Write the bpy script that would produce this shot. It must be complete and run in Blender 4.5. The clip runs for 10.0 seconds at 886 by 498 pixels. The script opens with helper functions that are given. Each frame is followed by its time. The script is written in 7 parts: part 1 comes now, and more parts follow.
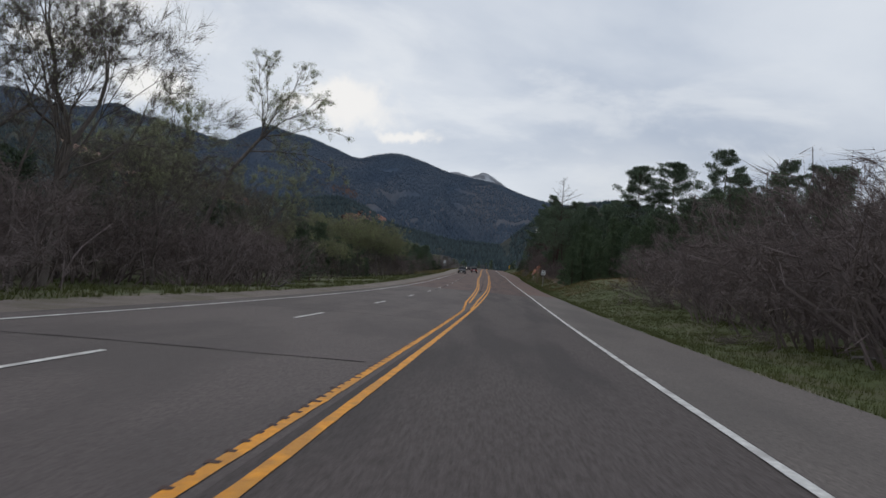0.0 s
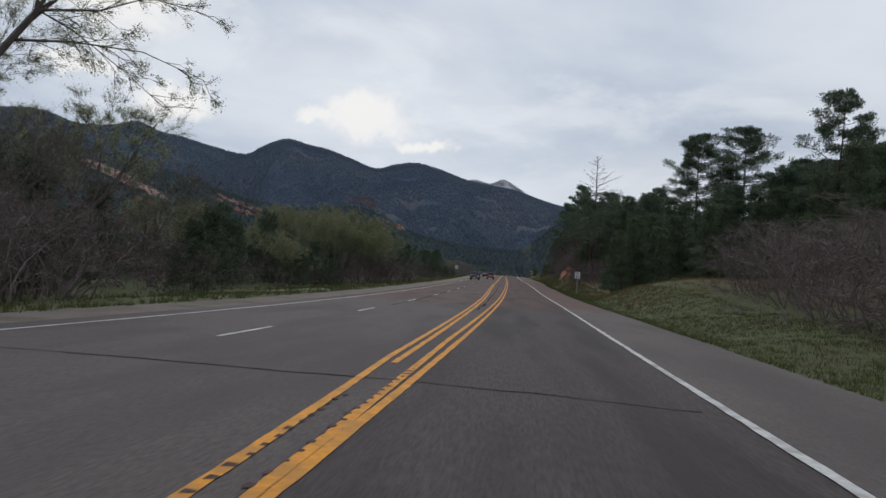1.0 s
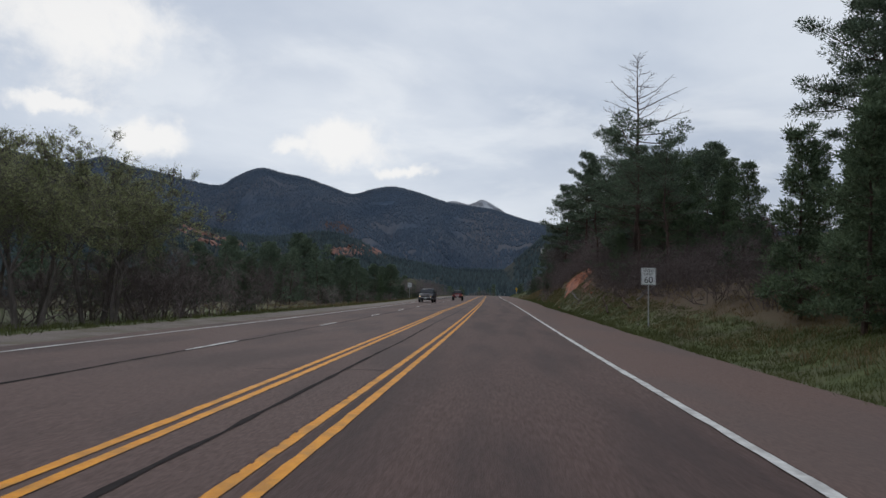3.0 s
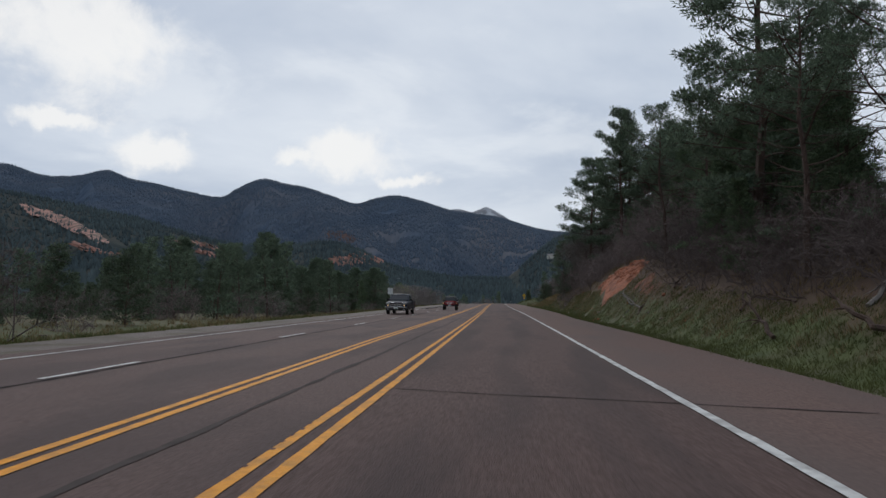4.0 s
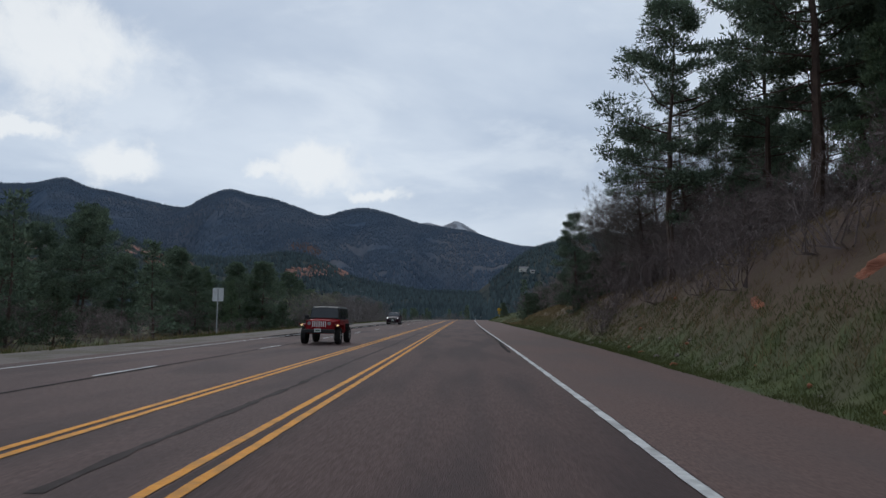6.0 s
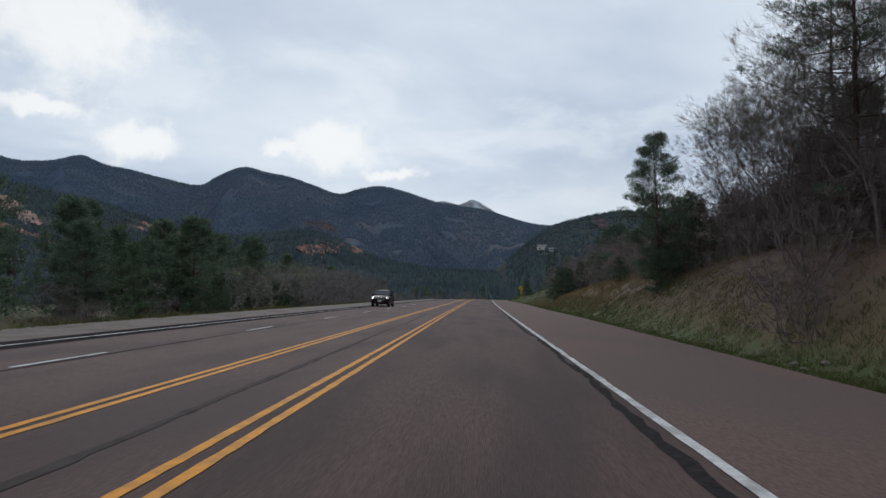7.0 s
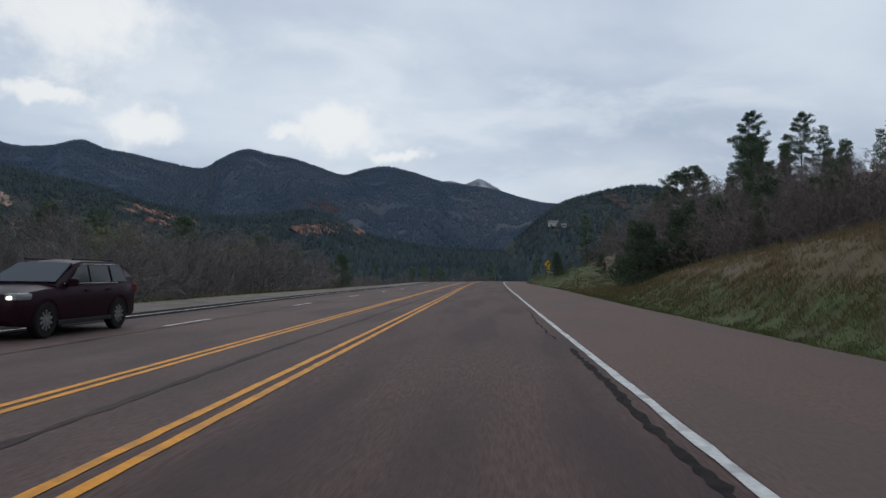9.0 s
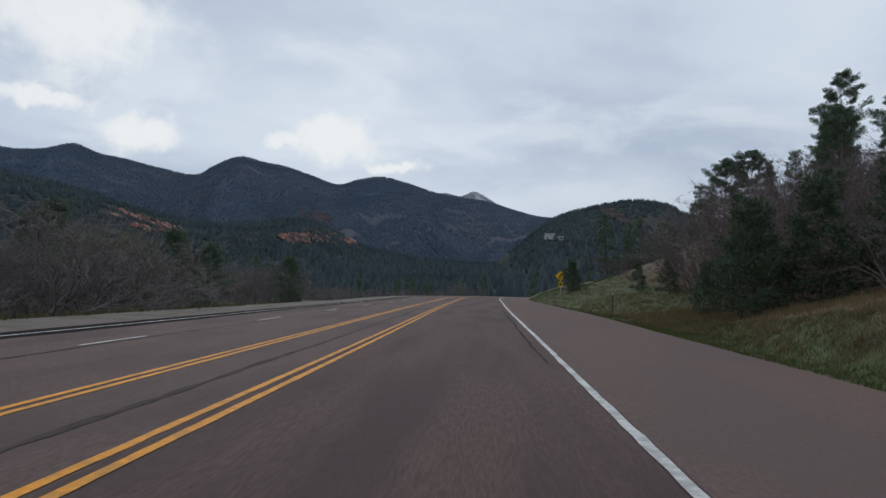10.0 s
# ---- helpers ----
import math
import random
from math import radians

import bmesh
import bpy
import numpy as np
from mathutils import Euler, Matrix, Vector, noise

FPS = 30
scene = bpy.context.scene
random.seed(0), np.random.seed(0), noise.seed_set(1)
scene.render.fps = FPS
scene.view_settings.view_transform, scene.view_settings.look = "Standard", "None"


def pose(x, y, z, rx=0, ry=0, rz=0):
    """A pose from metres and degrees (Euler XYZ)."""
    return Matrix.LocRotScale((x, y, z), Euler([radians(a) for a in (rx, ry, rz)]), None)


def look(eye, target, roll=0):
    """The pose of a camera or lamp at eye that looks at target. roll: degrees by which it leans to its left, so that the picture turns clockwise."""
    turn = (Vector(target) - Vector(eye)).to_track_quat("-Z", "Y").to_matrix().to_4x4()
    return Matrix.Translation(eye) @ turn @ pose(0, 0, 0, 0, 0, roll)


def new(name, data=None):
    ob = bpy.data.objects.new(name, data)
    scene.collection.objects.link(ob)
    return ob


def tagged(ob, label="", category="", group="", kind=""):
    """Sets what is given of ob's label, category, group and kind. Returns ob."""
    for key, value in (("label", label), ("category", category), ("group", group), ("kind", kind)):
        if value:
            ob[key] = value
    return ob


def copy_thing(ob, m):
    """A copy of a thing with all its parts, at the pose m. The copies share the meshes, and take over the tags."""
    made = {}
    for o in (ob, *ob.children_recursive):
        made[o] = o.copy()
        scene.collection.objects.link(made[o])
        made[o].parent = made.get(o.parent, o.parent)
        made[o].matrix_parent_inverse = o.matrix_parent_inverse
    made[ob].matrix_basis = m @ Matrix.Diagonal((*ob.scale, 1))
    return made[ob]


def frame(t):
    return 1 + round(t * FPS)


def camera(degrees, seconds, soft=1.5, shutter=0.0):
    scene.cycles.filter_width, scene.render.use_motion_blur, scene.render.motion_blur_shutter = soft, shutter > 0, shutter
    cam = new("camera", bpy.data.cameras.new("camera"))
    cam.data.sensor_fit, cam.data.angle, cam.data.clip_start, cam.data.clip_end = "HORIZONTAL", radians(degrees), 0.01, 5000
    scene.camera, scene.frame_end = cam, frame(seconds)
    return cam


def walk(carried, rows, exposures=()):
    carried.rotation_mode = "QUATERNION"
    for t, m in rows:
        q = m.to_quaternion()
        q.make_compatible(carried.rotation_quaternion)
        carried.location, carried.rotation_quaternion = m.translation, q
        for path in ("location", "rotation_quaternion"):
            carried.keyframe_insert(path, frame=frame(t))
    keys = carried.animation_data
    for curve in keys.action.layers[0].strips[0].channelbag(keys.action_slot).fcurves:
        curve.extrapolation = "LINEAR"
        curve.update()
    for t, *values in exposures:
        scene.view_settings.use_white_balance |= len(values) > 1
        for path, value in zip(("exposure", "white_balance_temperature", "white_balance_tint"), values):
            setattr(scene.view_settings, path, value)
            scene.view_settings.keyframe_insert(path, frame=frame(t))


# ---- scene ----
PATH = [
    (0.0, pose(-0.838, 0.287, 3.126, 90.975, -5.149, 3.632)),
    (0.5, pose(-0.270, 15.137, 2.677, 90.959, -5.156, 5.154)),
    (1.0, pose(0.152, 30.017, 2.322, 91.594, -3.766, 5.465)),
    (1.5, pose(0.580, 44.940, 2.017, 92.190, -2.671, 5.342)),
    (2.0, pose(1.015, 59.806, 1.824, 92.692, -2.507, 5.533)),
    (2.5, pose(1.419, 74.512, 1.677, 93.370, -1.847, 4.472)),
    (4.0, pose(1.927, 118.094, 1.305, 94.389, -0.081, 4.506)),
    (4.5, pose(2.244, 132.420, 1.385, 95.788, 0.058, 4.424)),
    (5.0, pose(2.543, 146.629, 1.421, 96.446, -0.481, 1.969)),
    (5.5, pose(2.749, 160.684, 1.432, 96.335, -0.145, 1.624)),
    (7.0, pose(2.704, 202.256, 1.444, 93.870, -0.731, 3.289)),
    (7.5, pose(2.691, 215.991, 1.441, 93.651, -0.046, 3.743)),
    (8.0, pose(2.667, 229.625, 1.513, 93.870, -0.524, 3.388)),
    (8.5, pose(2.783, 243.243, 1.476, 93.059, -0.054, 3.638)),
    (9.0, pose(2.937, 256.914, 1.461, 92.244, 0.078, 3.962)),
    (9.5, pose(3.005, 270.610, 1.533, 93.690, -1.429, 3.233)),
    (10.0, pose(3.168, 284.281, 1.562, 93.300, -1.034, 3.420)),
]
cam = camera(66.8, 10.0, soft=1.5, shutter=0.03)
walk(cam, PATH, exposures=[(0.0, 0.05, 6500, 10), (2.5, 0.09, 6450, 10), (4.5, 0.05, 6300, 9), (5.5, -0.05, 6000, 8), (7.0, 0.12, 6250, 8), (7.6, 0.03, 6200, 8), (10.0, 0.0, 6200, 8)])

# ---- light: high overcast, brighter breaks over the ridge ----
SUN_AZ, SUN_EL = radians(-20), radians(38)
world = bpy.data.worlds.new("sky")
scene.world = world
world.use_nodes = True


def build_sky(nt):
    nodes, links = nt.nodes, nt.links
    nodes.clear()

    def nd(kind, **kw):
        n = nodes.new(kind)
        for k, v in kw.items():
            n.inputs[k].default_value = v
        return n

    def math_n(op, a, b=None, clamp=False):
        n = nodes.new("ShaderNodeMath")
        n.operation, n.use_clamp = op, clamp
        for i, v in enumerate((a, b)):
            if v is None:
                continue
            if isinstance(v, (int, float)):
                n.inputs[i].default_value = v
            else:
                links.new(v, n.inputs[i])
        return n.outputs[0]

    def mix(fac, a, b):
        n = nodes.new("ShaderNodeMix")
        n.data_type = "RGBA"
        for sock, v in ((n.inputs[0], fac), (n.inputs[6], a), (n.inputs[7], b)):
            if isinstance(v, (tuple, float, int)):
                sock.default_value = v
            else:
                links.new(v, sock)
        return n.outputs[2]

    def ramp(v, lo, hi):
        n = nodes.new("ShaderNodeMapRange")
        n.interpolation_type = "SMOOTHSTEP"
        links.new(v, n.inputs[0])
        n.inputs[1].default_value, n.inputs[2].default_value = lo, hi
        return n.outputs[0]

    sky = nodes.new("ShaderNodeTexSky")
    sky.sky_type, sky.sun_disc = "NISHITA", False
    sky.sun_elevation, sky.sun_rotation = SUN_EL, SUN_AZ
    co = nodes.new("ShaderNodeTexCoord").outputs["Generated"]
    sep = nodes.new("ShaderNodeSeparateXYZ")
    links.new(co, sep.inputs[0])
    x, y, z = sep.outputs
    up = math_n("ADD", math_n("MAXIMUM", z, 0.0), 0.16)
    plane = nodes.new("ShaderNodeCombineXYZ")
    links.new(math_n("DIVIDE", x, up), plane.inputs[0])
    links.new(math_n("DIVIDE", y, up), plane.inputs[1])

    def cloud(scale, detail, rough, off, vec):
        n = nd("ShaderNodeTexNoise", Scale=scale, Detail=detail, Roughness=rough, Distortion=0.35)
        mp = nodes.new("ShaderNodeMapping")
        mp.inputs["Location"].default_value = off
        links.new(vec, mp.inputs[0])
        links.new(mp.outputs[0], n.inputs["Vector"])
        return n.outputs["Fac"]

    deck = cloud(0.55, 6, 0.52, (3.1, 1.7, 0), plane.outputs[0])
    fine = cloud(1.6, 7, 0.58, (8.4, 2.2, 0), plane.outputs[0])
    puff = cloud(9.0, 8, 0.62, (1.0, 4.0, 2.0), co)
    base = mix(ramp(deck, 0.34, 0.66), (0.48, 0.555, 0.68, 1), (0.78, 0.83, 0.90, 1))
    base = mix(math_n("MULTIPLY", ramp(fine, 0.46, 0.66), 0.55), base, (0.88, 0.915, 0.955, 1))

    # cumulus heads low over the range
    def head(az, el, wa, we):
        a, e = radians(az), radians(el)
        d = Vector((math.sin(a) * math.cos(e), math.cos(a) * math.cos(e), math.sin(e)))
        r = Vector((math.cos(a), -math.sin(a), 0))
        u = r.cross(d)
        out = None
        for axis, wd in ((r, wa), (u, we)):
            dt = nodes.new("ShaderNodeVectorMath")
            dt.operation = "DOT_PRODUCT"
            links.new(co, dt.inputs[0])
            dt.inputs[1].default_value = axis
            off = math_n("SUBTRACT", dt.outputs["Value"], axis.dot(d))
            q = math_n("POWER", math_n("ABSOLUTE", math_n("DIVIDE", off, radians(wd))), 2.0)
            out = q if out is None else math_n("ADD", out, q)
        dt = nodes.new("ShaderNodeVectorMath")
        dt.operation = "DOT_PRODUCT"
        links.new(co, dt.inputs[0])
        dt.inputs[1].default_value = d
        front = math_n("GREATER_THAN", dt.outputs["Value"], 0.0)
        return math_n("MULTIPLY", math_n("POWER", 2.718, math_n("MULTIPLY", out, -1.0)), front)

    warp = nodes.new("ShaderNodeTexNoise")
    warp.inputs["Scale"].default_value, warp.inputs["Detail"].default_value, warp.inputs["Roughness"].default_value = 11.0, 6.0, 0.6
    links.new(co, warp.inputs["Vector"])
    wv = nodes.new("ShaderNodeVectorMath")
    wv.operation = "MULTIPLY_ADD"
    links.new(warp.outputs["Color"], wv.inputs[0])
    wv.inputs[1].default_value = (0.10, 0.10, 0.10)
    links.new(co, wv.inputs[2])
    sh = nodes.new("ShaderNodeVectorMath")
    sh.operation = "SUBTRACT"
    links.new(wv.outputs[0], sh.inputs[0])
    sh.inputs[1].default_value = (0.05, 0.05, 0.05)
    co = sh.outputs[0]
    heads = head(-27.3, 11.4, 2.9, 1.6)
    for h in ((-13.0, 12.0, 5.6, 2.4), (-17.5, 12.0, 2.4, 1.1), (-8.0, 10.4, 3.0, 0.9), (-35, 13.2, 3.0, 1.0), (-36, 19, 9.0, 5.0)):
        heads = math_n("MAXIMUM", heads, head(*h))
    lit = ramp(math_n("ADD", math_n("MULTIPLY", heads, 0.53), puff), 0.66, 1.0)
    full = mix(math_n("MULTIPLY", lit, 0.9), base, (1.0, 0.985, 0.96, 1))
    # greyer towards the right of the range and near the skyline
    low = ramp(z, 0.32, 0.05)
    full = mix(math_n("MULTIPLY", math_n("MULTIPLY", low, ramp(x, -0.05, 0.25)), 0.45), full, (0.55, 0.585, 0.65, 1))
    bg1 = nodes.new("ShaderNodeBackground")
    links.new(sky.outputs[0], bg1.inputs[0])
    bg1.inputs[1].default_value = 0.05
    bg2 = nodes.new("ShaderNodeBackground")
    links.new(full, bg2.inputs[0])
    bg2.inputs[1].default_value = 0.90
    ms = nodes.new("ShaderNodeMixShader")
    ms.inputs[0].default_value = 0.93
    links.new(bg1.outputs[0], ms.inputs[1])
    links.new(bg2.outputs[0], ms.inputs[2])
    out = nodes.new("ShaderNodeOutputWorld")
    links.new(ms.outputs[0], out.inputs[0])


build_sky(world.node_tree)
sun = new("sun", bpy.data.lights.new("sun", "SUN"))
sun.data.energy, sun.data.angle, sun.data.color = 0.7, radians(25), (1.0, 0.96, 0.9)
sun.matrix_world = look((0, 0, 0), (-math.sin(SUN_AZ) * math.cos(SUN_EL), -math.cos(SUN_AZ) * math.cos(SUN_EL), -math.sin(SUN_EL)))


# ---- materials ----
def material(name, c1, c2=None, scale=3.0, rough=0.9, bump=0.0, bump_scale=None, c3=None, scale3=0.2, amt3=0.5, metal=0.0,
             island=0.0, obj=0.0, spec=0.25, coords="Object", stretch=(1, 1, 1), alpha_mix=None):
    m = bpy.data.materials.new(name)
    m.use_nodes = True
    nt = m.node_tree
    nodes, links = nt.nodes, nt.links
    p = nodes["Principled BSDF"]
    p.inputs["Roughness"].default_value = rough
    p.inputs["Metallic"].default_value = metal
    p.inputs["Specular IOR Level"].default_value = spec
    co = nodes.new("ShaderNodeTexCoord")
    mp = nodes.new("ShaderNodeMapping")
    mp.inputs["Scale"].default_value = stretch
    links.new(co.outputs[coords], mp.inputs[0])

    def noise_n(s, d=5):
        n = nodes.new("ShaderNodeTexNoise")
        n.inputs["Scale"].default_value, n.inputs["Detail"].default_value = s, d
        links.new(mp.outputs[0], n.inputs["Vector"])
        return n.outputs["Fac"]

    def mixc(f, a, b):
        n = nodes.new("ShaderNodeMix")
        n.data_type = "RGBA"
        for sock, v in ((n.inputs[0], f), (n.inputs[6], a), (n.inputs[7], b)):
            if isinstance(v, tuple):
                sock.default_value = (*v, 1) if len(v) == 3 else v
            elif isinstance(v, float):
                sock.default_value = v
            else:
                links.new(v, sock)
        return n.outputs[2]

    def rng(v, a, b, c=0.0, d=1.0):
        n = nodes.new("ShaderNodeMapRange")
        links.new(v, n.inputs[0])
        for i, q in enumerate((a, b, c, d)):
            n.inputs[i + 1].default_value = q
        return n.outputs[0]

    col = mixc(rng(noise_n(scale), 0.32, 0.68), c1, c2 if c2 else c1)
    if c3:
        col = mixc(rng(noise_n(scale3, 4), 0.45, 0.62, 0.0, amt3), col, c3)
    if island or obj:
        if island:
            r = nodes.new("ShaderNodeNewGeometry").outputs["Random Per Island"]
        else:
            r = nodes.new("ShaderNodeObjectInfo").outputs["Random"]
        hs = nodes.new("ShaderNodeHueSaturation")
        links.new(col, hs.inputs["Color"])
        links.new(rng(r, 0, 1, 1 - (island or obj), 1 + (island or obj)), hs.inputs["Value"])
        col = hs.outputs[0]
    links.new(col, p.inputs["Base Color"])
    if bump:
        b = nodes.new("ShaderNodeBump")
        b.inputs["Strength"].default_value = bump
        b.inputs["Distance"].default_value = 0.05
        links.new(noise_n(bump_scale or scale * 4, 6), b.inputs["Height"])
        links.new(b.outputs[0], p.inputs["Normal"])
    return m


def two_sided_leaf(name, c1, c2, vary=0.35, trans=0.3):
    m = material(name, c1, c2, scale=1.2, rough=0.85, island=vary, spec=0.05)
    nt = m.node_tree
    p = nt.nodes["Principled BSDF"]
    tr = nt.nodes.new("ShaderNodeBsdfTranslucent")
    nt.links.new(p.inputs["Base Color"].links[0].from_socket, tr.inputs[0])
    ms = nt.nodes.new("ShaderNodeMixShader")
    ms.inputs[0].default_value = trans
    nt.links.new(p.outputs[0], ms.inputs[1])
    nt.links.new(tr.outputs[0], ms.inputs[2])
    nt.links.new(ms.outputs[0], nt.nodes["Material Output"].inputs[0])
    return m


M_ROAD = material("asphalt", (0.088, 0.056, 0.049), (0.139, 0.090, 0.079), scale=30, rough=0.85, bump=0.5, bump_scale=80,
                  c3=(0.067, 0.046, 0.043), scale3=0.6, amt3=0.7, stretch=(1, 0.25, 1), spec=0.25)
M_LANE = material("worn_lane_asphalt", (0.079, 0.049, 0.043), (0.127, 0.082, 0.072), scale=30, rough=0.85, bump=0.5, bump_scale=80,
                  c3=(0.058, 0.041, 0.039), scale3=0.8, amt3=0.75, stretch=(1, 0.12, 1), spec=0.18)
M_OLDROAD = material("old_grey_asphalt", (0.086, 0.070, 0.068), (0.130, 0.108, 0.103), scale=30, rough=0.85, bump=0.5, bump_scale=80,
                     c3=(0.070, 0.059, 0.057), scale3=0.6, amt3=0.7, stretch=(1, 0.25, 1), spec=0.25)
M_OLDLANE = material("old_worn_lane_asphalt", (0.068, 0.056, 0.054), (0.109, 0.092, 0.088), scale=30, rough=0.85, bump=0.5, bump_scale=80,
                     c3=(0.052, 0.045, 0.045), scale3=0.8, amt3=0.75, stretch=(1, 0.12, 1), spec=0.15)
M_SHOULDER = material("shoulder_asphalt", (0.113, 0.072, 0.061), (0.170, 0.111, 0.095), scale=26, rough=0.95, bump=0.4, bump_scale=70,
                      c3=(0.110, 0.085, 0.078), scale3=0.3, amt3=0.6, stretch=(1, 0.3, 1))
M_OLDSHOULDER = material("old_shoulder_asphalt", (0.110, 0.094, 0.086), (0.165, 0.143, 0.132), scale=26, rough=0.95, bump=0.4, bump_scale=70,
                         c3=(0.088, 0.078, 0.073), scale3=0.3, amt3=0.6, stretch=(1, 0.3, 1))
M_GRAVEL = material("gravel", (0.15, 0.125, 0.11), (0.26, 0.22, 0.195), scale=30, rough=1.0, bump=0.8, bump_scale=60,
                    c3=(0.13, 0.115, 0.08), scale3=0.6, amt3=0.7)
M_YELLOW = material("yellow_paint", (0.62, 0.235, 0.010), (0.74, 0.31, 0.018), scale=14, rough=0.7, bump=0.2, c3=(0.30, 0.15, 0.04), scale3=3.0, amt3=0.5)
M_WHITE = material("white_paint", (0.50, 0.49, 0.47), (0.68, 0.67, 0.64), scale=12, rough=0.7, bump=0.2, c3=(0.22, 0.2, 0.19), scale3=2.5, amt3=0.55)
M_STRIP = material("fresh_asphalt", (0.030, 0.026, 0.026), (0.046, 0.040, 0.040), scale=14, rough=0.95, spec=0.0)
M_TAR = material("crack_tar", (0.022, 0.019, 0.019), (0.042, 0.036, 0.035), scale=8, rough=0.9, spec=0.03)
M_SEAL = material("faded_joint_seal", (0.048, 0.039, 0.036), (0.078, 0.062, 0.058), scale=3, rough=0.9, spec=0.08, c3=(0.075, 0.062, 0.058), scale3=1.1, amt3=0.8)
M_BARK_GREY = material("grey_bark", (0.10, 0.084, 0.076), (0.17, 0.145, 0.13), scale=6, bump=0.5, stretch=(1, 1, 0.3))
M_BARK_PINE = material("pine_bark", (0.06, 0.042, 0.035), (0.105, 0.07, 0.055), scale=7, bump=0.6, stretch=(1, 1, 0.3))
M_TWIG = material("oak_twigs", (0.140, 0.112, 0.106), (0.195, 0.155, 0.147), scale=2, island=0.25)
# oak twig colour darkened to put the shade of dense scrub into it
M_SHADESCRUB = material("shaded_scrub_twigs", (0.092, 0.072, 0.068), (0.138, 0.108, 0.100), scale=2, island=0.25)
M_TWIG2 = material("willow_twigs", (0.142, 0.123, 0.117), (0.205, 0.180, 0.172), scale=2, island=0.25)
M_DEAD = material("dead_wood", (0.14, 0.125, 0.115), (0.22, 0.2, 0.185), scale=5, bump=0.3)
M_NEEDLE = two_sided_leaf("pine_needles", (0.092, 0.126, 0.092), (0.147, 0.186, 0.124), 0.4, 0.2)
M_NEEDLE2 = two_sided_leaf("young_pine_needles", (0.086, 0.122, 0.077), (0.140, 0.182, 0.104), 0.4, 0.2)
M_JUNIPER = two_sided_leaf("juniper_foliage", (0.070, 0.094, 0.066), (0.106, 0.134, 0.084), 0.4, 0.2)
M_SPROUT = two_sided_leaf("spring_leaves", (0.26, 0.29, 0.16), (0.36, 0.39, 0.24), 0.3, 0.5)
M_WILLOWLEAF = two_sided_leaf("willow_leaves", (0.218, 0.236, 0.120), (0.310, 0.328, 0.180), 0.25, 0.45)
M_GRASS = two_sided_leaf("green_grass", (0.068, 0.080, 0.029), (0.110, 0.119, 0.047), 0.18, 0.3)
M_DRY = two_sided_leaf("dry_grass", (0.145, 0.106, 0.056), (0.215, 0.165, 0.090), 0.25, 0.3)
M_ROCK = material("red_sandstone", (0.26, 0.088, 0.046), (0.35, 0.132, 0.074), scale=1.6, bump=0.9, bump_scale=7, c3=(0.12, 0.046, 0.028), scale3=0.8,
                  amt3=0.65, stretch=(1, 0.5, 2.4))
M_SOIL = material("red_earth", (0.13, 0.052, 0.032), (0.20, 0.082, 0.048), scale=2.0, bump=0.8, bump_scale=9, c3=(0.08, 0.042, 0.03), scale3=0.9, amt3=0.8)
M_SLAB = material("far_sandstone", (0.24, 0.115, 0.088), (0.37, 0.20, 0.16), scale=0.06, bump=0.5, c3=(0.07, 0.06, 0.045), scale3=0.05, amt3=0.9)
# range slope: distance haze is painted in as a paler, bluer base colour
M_HAZEMOUNT = material("hazy_forested_slope", (0.044, 0.063, 0.094), (0.077, 0.101, 0.138), scale=0.06, bump=0.15, bump_scale=0.03, c3=(0.118, 0.116, 0.124), scale3=0.0035, amt3=0.7, spec=0.0, rough=1.0, stretch=(1, 0.09, 0.45))
# foothill ground, its colour lifted to carry painted haze
M_HAZEFOOT = material("hazy_foothill_slope", (0.031, 0.041, 0.042), (0.067, 0.074, 0.070), scale=0.07, bump=0.2, bump_scale=0.06, c3=(0.096, 0.086, 0.074), scale3=0.012, amt3=0.45, spec=0.0, rough=1.0, stretch=(1, 0.25, 1))
M_SCREE = material("brown_scree", (0.085, 0.060, 0.056), (0.12, 0.082, 0.074), scale=0.05, c3=(0.035, 0.032, 0.03), scale3=0.03, amt3=0.8, spec=0.0)
M_SNOW = material("bare_snowy_rock", (0.20, 0.21, 0.23), (0.42, 0.44, 0.47), scale=0.012, c3=(0.12, 0.125, 0.14), scale3=0.02, amt3=0.8)
# bluish haze painted in; crest trees lightened further against their own shade
M_HAZECREST = material("hazy_crest_conifers", (0.073, 0.090, 0.112), (0.105, 0.125, 0.147), scale=0.01, island=0.2, spec=0.0, rough=1.0)
M_HAZESLOPETREE = material("hazy_slope_conifers", (0.059, 0.080, 0.112), (0.088, 0.110, 0.142), scale=0.004, island=0.15, spec=0.0, rough=1.0)
# far conifers blued in the base colour to imitate aerial haze
M_HAZEFARTREE = material("hazy_far_conifers", (0.041, 0.057, 0.063), (0.062, 0.080, 0.083), scale=0.01, island=0.25, spec=0.0, rough=1.0)


